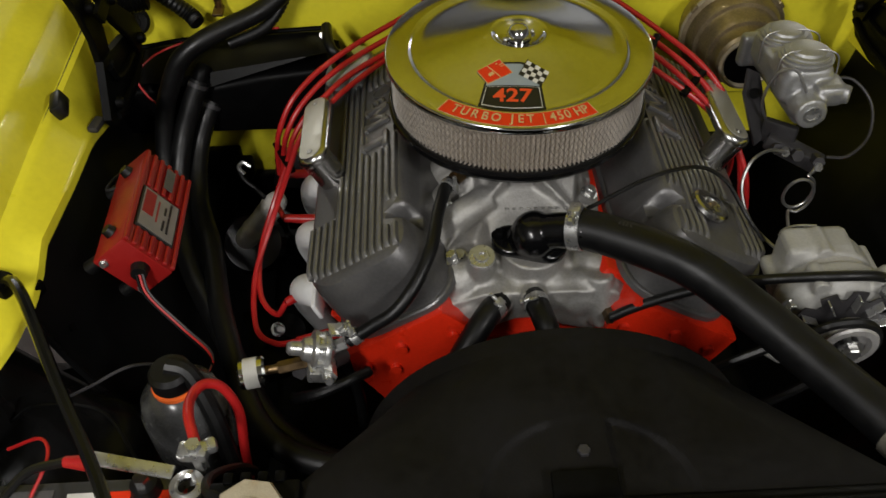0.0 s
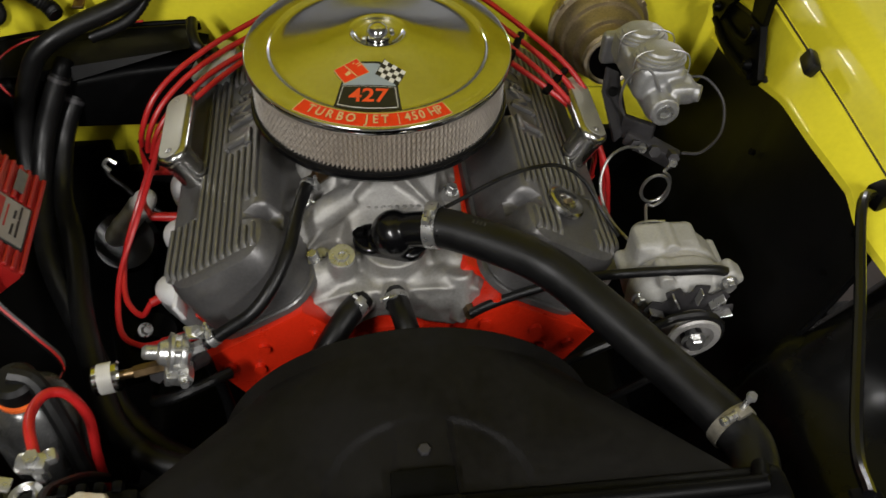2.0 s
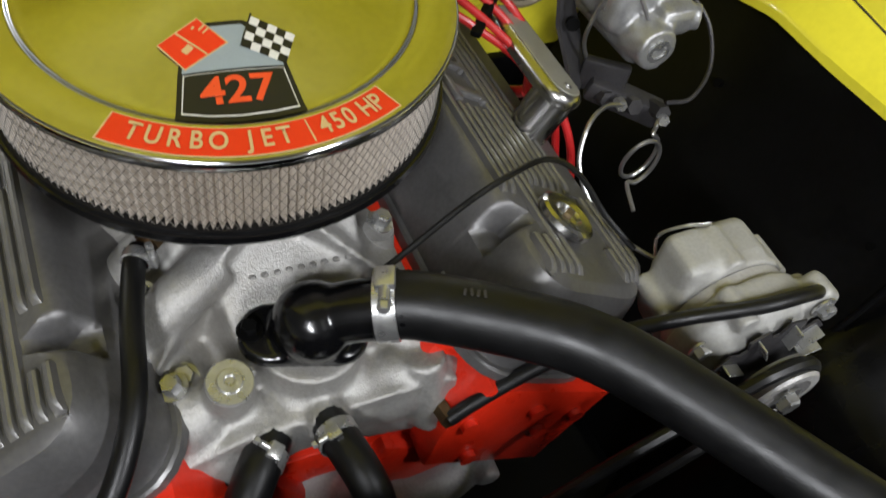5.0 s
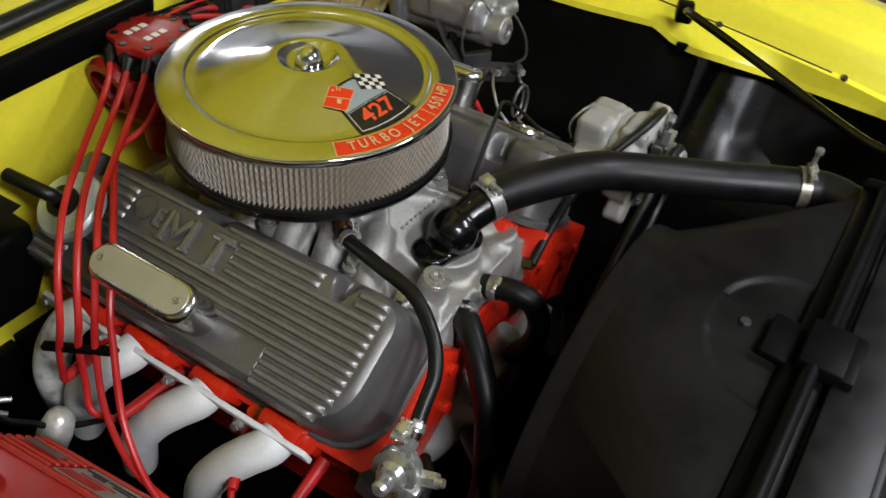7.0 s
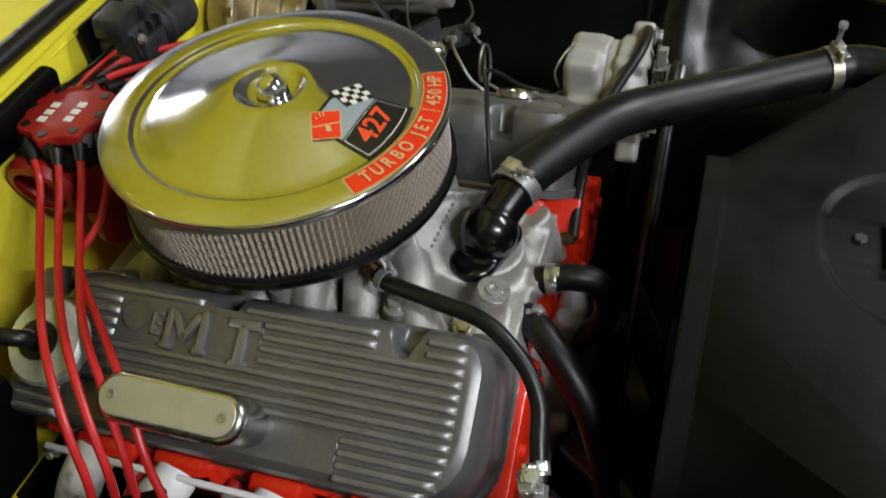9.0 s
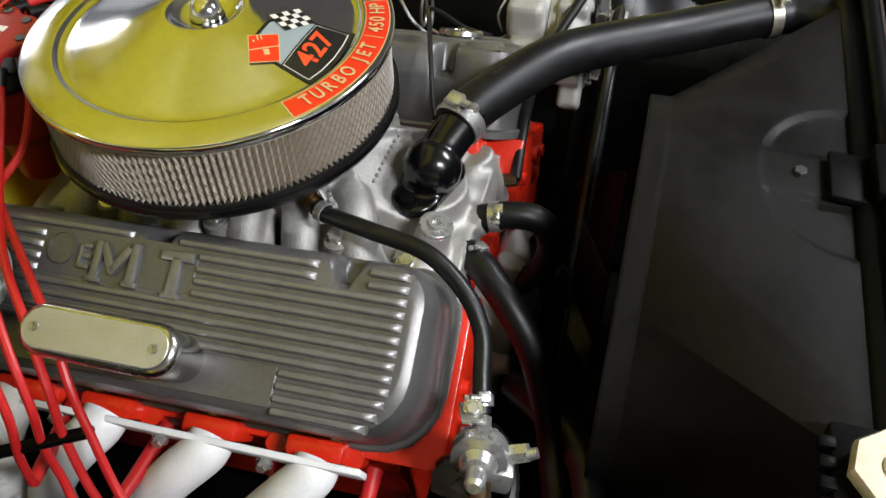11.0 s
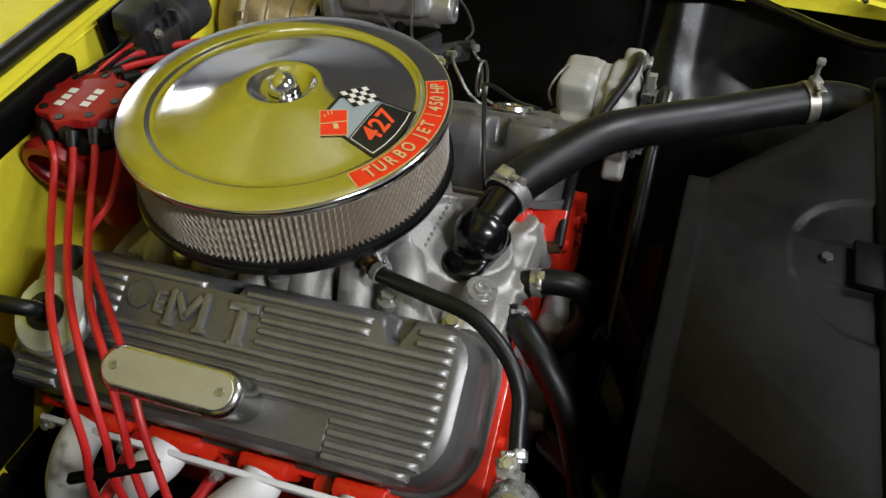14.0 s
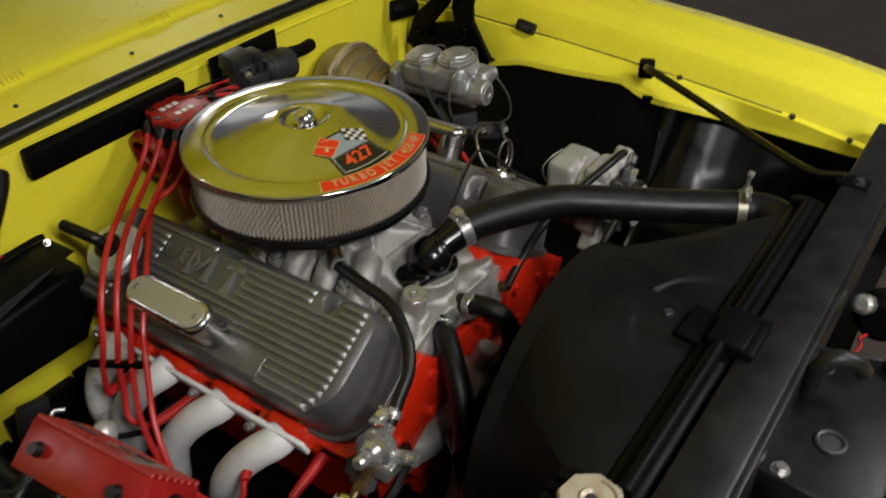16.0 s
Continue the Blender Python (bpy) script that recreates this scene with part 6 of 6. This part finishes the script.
cyl(bm, (0.345, 0.012, 0.845), (0.342, 0.006, 0.847), 0.007, seg=14)
part("hole", bm, SATIN, brk)
pv = thing("proportioning_valve", (0.405, -0.04, 0.765), "dark grey brake proportioning valve", "brake valve")
bm = bmesh.new()
box(bm, (0.405, -0.035, 0.772), (0.085, 0.026, 0.026), (0, 12, -35), 0.005)
for k in range(3):
    t = -0.03 + 0.03 * k
    cyl(bm, (0.405 + t * 0.8, -0.035 - t * 0.55, 0.772), (0.402 + t * 0.8, -0.058 - t * 0.55, 0.782), 0.009, seg=6)
box(bm, (0.385, -0.015, 0.79), (0.05, 0.012, 0.04), (0, 0, -35), 0.004)
part("body", bm, DARKGREY, pv)
for x, y, z in ((0.385, -0.048, 0.786), (0.428, -0.07, 0.775)):
    bm = bmesh.new()
    cyl(bm, (x, y, z), (x - 0.004, y - 0.012, z + 0.004), 0.006, seg=6)
    part("fitting", bm, STEEL, pv)


def brake_line(pts, r=0.0024, mat=None):
    return hose_thing("brake_line", pts, r, "thin bent steel brake line", "brake line", mat or STEELLINE, "brake lines", 8)


brake_line([(0.383, -0.058, 0.790), (0.352, -0.066, 0.802), (0.322, -0.085, 0.798), (0.308, -0.11, 0.772), (0.316, -0.15, 0.745), (0.345, -0.20, 0.735), (0.385, -0.235, 0.735)])
brake_line([(0.424, -0.074, 0.776), (0.418, -0.080, 0.770)] + [(0.404 + 0.021 * math.sin(radians(a)) - 0.004 * a / 360, -0.086 - 0.010 * a / 360, 0.742 + 0.029 * math.cos(radians(a))) for a in range(20, 570, 30)] + [(0.385, -0.13, 0.705)])
brake_line([(0.445, -0.055, 0.775), (0.475, -0.058, 0.778), (0.508, -0.035, 0.795), (0.515, 0.0, 0.825), (0.49, 0.025, 0.85), (0.455, 0.028, 0.852)], 0.0024, DARKGREY)
brake_line([(0.37, 0.0, 0.80), (0.352, -0.005, 0.84), (0.355, -0.012, 0.89), (0.38, -0.015, 0.90), (0.40, -0.03, 0.87)], 0.0022)

# wiper motor with its wiring
WIPERM = material("dark_slate_casting", (0.016, 0.018, 0.020), 0.45, 0.1, var=0.3, scale=40, bump=0.2, bump_scale=300, dirt=0.4, dirt_col=(0.05, 0.048, 0.044))
wm = thing("wiper_motor", (0.15, 0.28, 0.9), "dark slate wiper motor with a gearbox, connector block and wires", "wiper motor")
bm = bmesh.new()
box(bm, (0.165, 0.299, 0.908), (0.155, 0.006, 0.085), (0, 0, 0), 0.002)
part("mount_plate", bm, SATIN, wm, "black mounting plate")
bm = bmesh.new()
box(bm, (0.135, 0.272, 0.905), (0.070, 0.050, 0.062), (0, 6, 4), 0.009)
box(bm, (0.135, 0.243, 0.900), (0.050, 0.014, 0.040), (0, 6, 4), 0.004)
for k in range(4):
    box(bm, (0.108 + 0.018 * k, 0.246, 0.918), (0.004, 0.012, 0.030), (0, 0, 0), 0.001, 1)
gear = part("gearbox", bm, WIPERM, wm)
for x, z in ((0.112, 0.88), (0.160, 0.882), (0.112, 0.928)):
    bm = bmesh.new()
    bolt(bm, (x, 0.2365, z), (0, -1, 0), 0.0045, 0.005)
    part("screw", bm, STEEL, gear)
bm = bmesh.new()
box(bm, (0.118, 0.268, 0.946), (0.052, 0.034, 0.026), (8, 4, 8), 0.004)
box(bm, (0.152, 0.262, 0.944), (0.020, 0.026, 0.018), (8, 4, 8), 0.003)
part("connector_block", bm, WIPERM, wm, "slate plastic connector block")
bm = bmesh.new()
lathe(bm, [(0, 0), (0.026, 0), (0.030, 0.004), (0.030, 0.060), (0.027, 0.068), (0.012, 0.072), (0.010, 0.080), (0, 0.080)], along((0.168, 0.268, 0.903), (0.25, 0.264, 0.896))[0], 32)
part("motor_can", bm, WIPERM, wm)
bm = bmesh.new()
lathe(bm, [(0.0302, 0.010), (0.0315, 0.011), (0.0315, 0.018), (0.0302, 0.019)], along((0.168, 0.268, 0.903), (0.25, 0.264, 0.896))[0], 32)
part("strap_band", bm, DARKGREY, wm)
bm = bmesh.new()
cyl(bm, (0.095, 0.27, 0.900), (0.106, 0.268, 0.900), 0.014, bev=0.003)
part("end_cap", bm, BRASS, wm, "rusty round end cap")
for k in range(4):
    bm = bmesh.new()
    tube(bm, [(0.09, 0.26, 0.93 - 0.008 * k), (0.05, 0.255 + 0.006 * k, 0.935 - 0.01 * k), (0.0, 0.275, 0.925 - 0.012 * k), (-0.04, 0.295, 0.90 - 0.01 * k)], 0.002, 6)
    part("wire", bm, (SATIN, WIRE, SATIN, DARKGREY)[k], wm)
bm = bmesh.new()
tube(bm, [(0.22, 0.28, 0.91), (0.27, 0.27, 0.905), (0.31, 0.28, 0.90)], 0.012, 10)
part("harness", bm, SATIN, wm)
# Plain boxes added for the hanging harness and connector.
bm = bmesh.new()
box(bm, (0.125, 0.283, 0.858), (0.095, 0.036, 0.050), (0, -8, 4), 0.008)
box(bm, (0.172, 0.285, 0.868), (0.040, 0.030, 0.036), (0, 12, 0), 0.007)
part("crank_cover", bm, WIPERM, wm)

# ---- passenger side: heater box, ignition box, bottle, battery ----
heater = thing("heater_box", (-0.47, 0.26, 0.65), "glossy black moulded heater box on the firewall", "heater box")
bm = bmesh.new()
prism(bm, [(-0.68, 0.662), (-0.30, 0.655), (-0.272, 0.70), (-0.272, 0.775), (-0.30, 0.782), (-0.40, 0.772), (-0.48, 0.757), (-0.60, 0.757), (-0.665, 0.745), (-0.68, 0.71)], 0.10, pose(0, 0.315, 0, 90, 0, 0), 0.012, 3)
part("case", bm, SATIN, heater)
# sloping upper face above a crease
bm = bmesh.new()
loft(bm, [[V(x, y, z) for x, y, z in ring] for ring in (
    [(-0.655, 0.216, 0.760), (-0.579, 0.210, 0.773), (-0.491, 0.208, 0.759), (-0.315, 0.208, 0.811), (-0.280, 0.212, 0.815)],
    [(-0.645, 0.272, 0.786), (-0.587, 0.275, 0.796), (-0.491, 0.278, 0.806), (-0.315, 0.278, 0.813), (-0.282, 0.278, 0.812)],
    [(-0.645, 0.300, 0.782), (-0.587, 0.300, 0.790), (-0.491, 0.300, 0.800), (-0.315, 0.300, 0.807), (-0.282, 0.300, 0.806)],
    [(-0.655, 0.300, 0.745), (-0.579, 0.300, 0.750), (-0.491, 0.300, 0.750), (-0.315, 0.300, 0.780), (-0.280, 0.300, 0.790)])])
part("sloping_face", bm, INNERF, heater, "dark grey sloping upper face")
bm = bmesh.new()
tube(bm, [(-0.645, 0.276, 0.790), (-0.587, 0.279, 0.800), (-0.491, 0.282, 0.810), (-0.315, 0.282, 0.817), (-0.284, 0.282, 0.816)], 0.004, 8)
part("flange", bm, SATIN, heater)
for x, y, z in ((-0.487, 0.216, 0.783), (-0.292, 0.262, 0.816), (-0.60, 0.250, 0.792)):
    bm = bmesh.new()
    bolt(bm, (x, y, z), (0, -0.8, 0.6), 0.0038)
    part("screw", bm, STEEL, heater)
bm = bmesh.new()
tube(bm, [(-0.487, 0.222, 0.792), (-0.491, 0.212, 0.786), (-0.497, 0.203, 0.773)], 0.0145, 12)
part("pipe_stub", bm, SATIN, heater, "dark pipe stub")
hose_thing("wire_lead", [(-0.36, 0.255, 0.838), (-0.42, 0.258, 0.832), (-0.50, 0.254, 0.824), (-0.565, 0.240, 0.808), (-0.598, 0.215, 0.785), (-0.585, 0.200, 0.755), (-0.565, 0.195, 0.735)], 0.0018, "thin red wire over the heater box", "wire", WIRE, "wires", 8)
grom = thing("firewall_grommet", (-0.609, 0.30, 0.83), "round black rubber grommet in the firewall", "grommet")
bm = bmesh.new()
lathe(bm, [(0, 0.0), (0.024, 0), (0.026, 0.004), (0.022, 0.009), (0.012, 0.010), (0.010, 0.006), (0, 0.006)], along((-0.607, 0.3105, 0.832), (-0.607, 0.2, 0.86))[0], 28)
part("ring", bm, RUBBER, grom)
clip = thing("firewall_clip", (-0.46, 0.30, 0.86), "rusty brown steel clip on the firewall", "clip")
bm = bmesh.new()
box(bm, (-0.46, 0.301, 0.868), (0.012, 0.012, 0.034), (0, 0, 0), 0.002)
box(bm, (-0.46, 0.29, 0.853), (0.018, 0.03, 0.006), (0, 0, 0), 0.002)
part("tab", bm, BRASS, clip)

# coil and starter cable area low beside the engine
coil = thing("ignition_coil", (-0.40, 0.05, 0.55), "black round canister with a crumpled foil sleeve and lead", "ignition coil")
bm = bmesh.new()
cyl(bm, (-0.462, 0.20, 0.40), (-0.448, 0.10, 0.50), 0.060, 0.058, 36, 0.008)
part("can", bm, GLOSS, coil)
bm = bmesh.new()
lathe(bm, [(0, 0), (0.013, 0.001), (0.018, 0.008), (0.0205, 0.020), (0.0195, 0.034), (0.0215, 0.040), (0.0215, 0.046), (0.0195, 0.052), (0.0205, 0.100), (0.0215, 0.106), (0.0205, 0.114), (0.017, 0.130), (0.010, 0.138), (0, 0.139)], along((-0.462, 0.085, 0.515), (-0.375, 0.085, 0.625))[0], 28)
cast(part("sleeve", bm, FOIL, coil, "crumpled bright foil sleeve", flat=180), 0.0035, 2)
bm = bmesh.new()
tube(bm, [(-0.432, 0.10, 0.662), (-0.440, 0.105, 0.672), (-0.432, 0.108, 0.680), (-0.420, 0.103, 0.675)], 0.0034, 8)
part("loop", bm, STEEL, coil, "bright wire eyelet")
bm = bmesh.new()
tube(bm, [(-0.440, 0.105, 0.668), (-0.434, 0.098, 0.652), (-0.415, 0.092, 0.632), (-0.398, 0.085, 0.612), (-0.37, 0.075, 0.592), (-0.335, 0.065, 0.575)], 0.0042, 8)
part("lead", bm, RUBBER, coil, "dark lead from the eyelet")
bm = bmesh.new()
box(bm, (-0.497, 0.305, 0.508), (0.062, 0.02, 0.042), (0, 0, 0), 0.005)
part("vent_opening", bm, SATIN, coil, "black opening in the panel")
bm = bmesh.new()
box(bm, (-0.398, 0.292, 0.505), (0.052, 0.016, 0.085), (0, 14, 0), 0.004)
part("mounting_plate", bm, DARKGREY, coil, "dull brown-grey mounting plate")
# Plain dark block and cylinder, placed as low clutter.
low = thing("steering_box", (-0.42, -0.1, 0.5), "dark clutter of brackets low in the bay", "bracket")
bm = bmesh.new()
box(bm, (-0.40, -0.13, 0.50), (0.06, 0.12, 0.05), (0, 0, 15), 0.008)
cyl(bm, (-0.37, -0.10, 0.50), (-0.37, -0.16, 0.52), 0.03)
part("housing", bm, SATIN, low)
bm = bmesh.new()
bolt(bm, (-0.372, -0.145, 0.555), (0.4, -0.4, 0.6), 0.008, 0.012)
part("bolt", bm, STEEL, low)

# red ignition box
A0, B0, V0 = V(-0.5134, -0.0523, 0.8456), V(-0.4668, -0.0541, 0.7829), V(-0.5012, -0.2406, 0.8602)
ex = (B0 - A0).normalized()
ey = V0 - A0
ey = (ey - ex * ey.dot(ex)).normalized()
ez = ex.cross(ey)
if ez.z < 0:
    ez = -ez
IB = Matrix.Translation(A0) @ Matrix((ex, ey, ex.cross(ey))).transposed().to_4x4()
up = 1 if (IB.to_3x3() @ V(0, 0, 1)).dot(ez) > 0 else -1
ib = thing("ignition_box", A0, "red finned electronic ignition box", "ignition box")
W, L, D = 0.078, 0.189, 0.057
bm = bmesh.new()
box(bm, (W / 2, L / 2, -up * D / 2), (W, L, D), bev=0.003, m=IB)
case = part("case", bm, BOXRED, ib)
for k in range(7):
    x = 0.004 + k * 0.0117
    for a, b in ((0.002, L - 0.002),) if k in (0, 6) else ((0.002, 0.070), (0.154, L - 0.002)):
        bm = bmesh.new()
        box(bm, (x, (a + b) / 2, up * 0.002), (0.0065, b - a, 0.006), bev=0.0015, seg=1, m=IB)
        part("fin", bm, BOXRED, case)
bm = bmesh.new()
box(bm, (W / 2, 0.112, up * 0.0015), (0.060, 0.080, 0.003), bev=0.001, seg=1, m=IB)
plate = part("label_plate", bm, DECALBLACK, case, "black-edged label")
bm = bmesh.new()
box(bm, (W / 2, 0.112, up * 0.0034), (0.053, 0.073, 0.0012), m=IB)
part("label_face", bm, SILVERLABEL, plate, "silver label face with red and black marks")
for x, y, sx, sy, mt in ((0.022, 0.080, 0.016, 0.036, BOXRED), (0.054, 0.072, 0.003, 0.02, DECALBLACK), (0.054, 0.096, 0.003, 0.026, DECALBLACK), (0.047, 0.078, 0.003, 0.012, DECALBLACK), (0.047, 0.10, 0.003, 0.016, DECALBLACK), (0.036, 0.085, 0.002, 0.034, BOXRED)):
    bm = bmesh.new()
    box(bm, (x, y * 1.265, up * 0.0044), (sx, sy * 1.2, 0.001), m=IB)
    part("printed_bar", bm, mt, plate)
bm = bmesh.new()
box(bm, (0.042, 0.036, up * 0.0058), (0.014, 0.042, 0.001), m=IB)
part("small_label", bm, COVER, case)
for x, y in ((0.012, 0.02), (0.066, 0.02), (0.012, L - 0.02), (0.066, L - 0.02)):
    bm = bmesh.new()
    cyl(bm, IB @ V(x, y, -up * (D - 0.001)), IB @ V(x, y, -up * (D + 0.026)), 0.008, 0.010, 16)
    part("foot", bm, RUBBER, ib, "black rubber foot")
for x, y in ((0.010, L), (0.068, L), (0.010, 0.0), (0.068, 0.0)):
    bm = bmesh.new()
    bolt(bm, IB @ V(x, y, -up * (D - 0.010)), (IB.to_3x3() @ V(0, 1, 0)) * (1 if y else -1), 0.004, 0.004)
    part("corner_screw", bm, STEEL, case)
for x, y in ((-0.004, 0.03), (-0.004, 0.155)):
    bm = bmesh.new()
    cyl(bm, IB @ V(-0.001, y, -up * 0.028), IB @ V(-0.010, y, -up * 0.028), 0.009, 0.007, 16)
    part("mount_knob", bm, RUBBER, ib, "black rubber mount")
bm = bmesh.new()
cyl(bm, IB @ V(0.045, L, -up * 0.022), IB @ V(0.045, L + 0.012, -up * 0.022), 0.012, 0.010, 16)
part("grommet", bm, RUBBER, ib)
p0 = IB @ V(0.045, L + 0.01, -up * 0.022)
for k, (mt, dx) in enumerate(((WIRE, 0.0), (DARKGREY, 0.004), (SATIN, -0.004))):
    bm = bmesh.new()
    tube(bm, [p0 + V(dx, 0, 0), p0 + V(dx + 0.01, -0.02, -0.02), p0 + V(0.05 + dx, -0.05, -0.05), p0 + V(0.09, -0.09 + dx, -0.06), p0 + V(0.085, -0.13, -0.06)], 0.0018, 6)
    part("wire", bm, mt, ib)

# overflow bottle
bo = thing("overflow_bottle", (-0.43, -0.385, 0.70), "smoky plastic overflow bottle with a black cap and orange ring", "bottle")
bm = bmesh.new()
lathe(bm, [(0, 0.64), (0.046, 0.64), (0.050, 0.65), (0.050, 0.73), (0.045, 0.752), (0.030, 0.768), (0.024, 0.772), (0, 0.772)], Matrix.Translation((-0.432, -0.395, 0)), 36)
part("bottle_body", bm, BOTTLE, bo)
bm = bmesh.new()
lathe(bm, [(0.022, 0.770), (0.0262, 0.771), (0.0262, 0.776), (0.022, 0.777)], Matrix.Translation((-0.432, -0.395, 0)), 28)
part("ring", bm, ORANGE, bo, "orange ring")
bm = bmesh.new()
lathe(bm, [(0.022, 0.778), (0.0245, 0.780), (0.0245, 0.798), (0.020, 0.804), (0, 0.805)], Matrix.Translation((-0.432, -0.395, 0)), 28)
part("cap", bm, RUBBER, bo, "black cap")
bm = bmesh.new()
tube(bm, [(-0.434, -0.392, 0.806), (-0.410, -0.398, 0.797), (-0.388, -0.425, 0.755), (-0.378, -0.445, 0.70), (-0.37, -0.46, 0.62)], 0.011, 10)
part("strap", bm, RUBBER, bo, "black hose off the cap")

# battery with clamp-on terminal
bat = thing("battery", (-0.50, -0.62, 0.58), "black car battery with red and white labels", "battery")
bm = bmesh.new()
box(bm, (-0.505, -0.600, 0.68), (0.25, 0.17, 0.19), bev=0.006)
part("case", bm, BATTERYM, bat)
bm = bmesh.new()
box(bm, (-0.505, -0.600, 0.778), (0.24, 0.16, 0.012), bev=0.003)
top = part("lid", bm, BATTERYM, bat)
for x, y, sx, sy, mt in ((-0.500, -0.545, 0.030, 0.020, DECALWHITE), (-0.465, -0.541, 0.032, 0.012, DECALRED), (-0.412, -0.541, 0.042, 0.010, DECALRED), (-0.412, -0.560, 0.042, 0.012, DECALGOLD), (-0.560, -0.545, 0.060, 0.030, COVER), (-0.520, -0.590, 0.10, 0.03, DECALRED)):
    bm = bmesh.new()
    box(bm, (x, y, 0.7845), (sx, sy, 0.001))
    part("label_bar", bm, mt, top)
bm = bmesh.new()
cyl(bm, (-0.433, -0.535, 0.78), (-0.433, -0.535, 0.800), 0.017, 0.014, 20)
part("post_base", bm, RUBBER, bat)
bm = bmesh.new()
cyl(bm, (-0.433, -0.535, 0.80), (-0.433, -0.535, 0.812), 0.009, 0.008, 6)
part("post", bm, POLISHED, bat)
tm = thing("battery_terminal", (-0.385, -0.53, 0.80), "bright metal battery clamp with bolts on a red cable", "battery terminal")
bm = bmesh.new()
lathe(bm, [(0.009, 0), (0.018, 0), (0.018, 0.018), (0.012, 0.02), (0.009, 0.018)], pose(-0.385, -0.545, 0.79), 24)
box(bm, (-0.40, -0.568, 0.80), (0.055, 0.012, 0.012), (0, 0, 8), 0.003)
part("ring", bm, STEEL, tm)
bm = bmesh.new()
box(bm, (-0.377, -0.520, 0.830), (0.032, 0.020, 0.015), (0, 0, -5), 0.005)
box(bm, (-0.361, -0.514, 0.830), (0.014, 0.016, 0.012), (0, 0, 20), 0.004)
part("clamp_block", bm, STEEL, tm)
bm = bmesh.new()
box(bm, (-0.440, -0.530, 0.828), (0.090, 0.015, 0.004), (0, 8, -10), 0.0015)
part("strap", bm, STEEL, tm, "flat metal strap")
bm = bmesh.new()
tube(bm, [(-0.485, -0.522, 0.822), (-0.51, -0.518, 0.82)], 0.009, 12, r2=0.006)
part("red_sleeve", bm, WIRE, tm, "red sleeve")
bm = bmesh.new()
tube(bm, [(-0.51, -0.518, 0.82), (-0.56, -0.52, 0.80), (-0.60, -0.56, 0.77), (-0.62, -0.62, 0.76)], 0.005, 8)
part("lead_tail", bm, RUBBER, tm, "black lead")
bm = bmesh.new()
cyl(bm, (-0.375, -0.52, 0.80), (-0.375, -0.52, 0.845), 0.008, seg=6)
part("post_bolt", bm, STEEL, tm)
bm = bmesh.new()
bolt(bm, (-0.372, -0.569, 0.80), (1, 0.1, 0), 0.008, 0.009)
part("bolt", bm, STEEL, tm)
bm = bmesh.new()
tube(bm, [(-0.376, -0.512, 0.832), (-0.390, -0.475, 0.828), (-0.394, -0.445, 0.818), (-0.386, -0.424, 0.810), (-0.370, -0.418, 0.795), (-0.358, -0.424, 0.755), (-0.360, -0.44, 0.70), (-0.365, -0.45, 0.62)], 0.0058, 12)
part("red_cable", bm, WIRE, tm, "thick red battery cable")
for pts, mt in (([(-0.62, -0.45, 0.74), (-0.56, -0.47, 0.79), (-0.54, -0.50, 0.80), (-0.55, -0.54, 0.79)], WIRE), ([(-0.64, -0.40, 0.72), (-0.58, -0.42, 0.78), (-0.50, -0.44, 0.79), (-0.45, -0.50, 0.78)], SATIN), ([(-0.60, -0.36, 0.70), (-0.55, -0.36, 0.73), (-0.50, -0.34, 0.74), (-0.44, -0.33, 0.72)], DARKGREY), ([(-0.545, -0.10, 0.82), (-0.575, -0.08, 0.80), (-0.585, 0.0, 0.76), (-0.57, 0.06, 0.73)], DARKGREY)):
    hose_thing("wire_lead", pts, 0.0021, "thin loose wire in the bay", "wire", mt, "wires", 8)
hose_thing("wiring_conduit", [(-0.55, 0.28, 0.90), (-0.505, 0.275, 0.86), (-0.49, 0.26, 0.85)], 0.012, "black ribbed wiring conduit by the hinge", "cable", RUBBER, "cables", 12, 0.0015, 16)
hose_thing("wiring_conduit", [(-0.335, 0.30, 0.93), (-0.345, 0.285, 0.88), (-0.38, 0.25, 0.845), (-0.44, 0.225, 0.83)], 0.009, "black ribbed wiring conduit on the firewall", "cable", RUBBER, "cables", 12, 0.0012, 16)
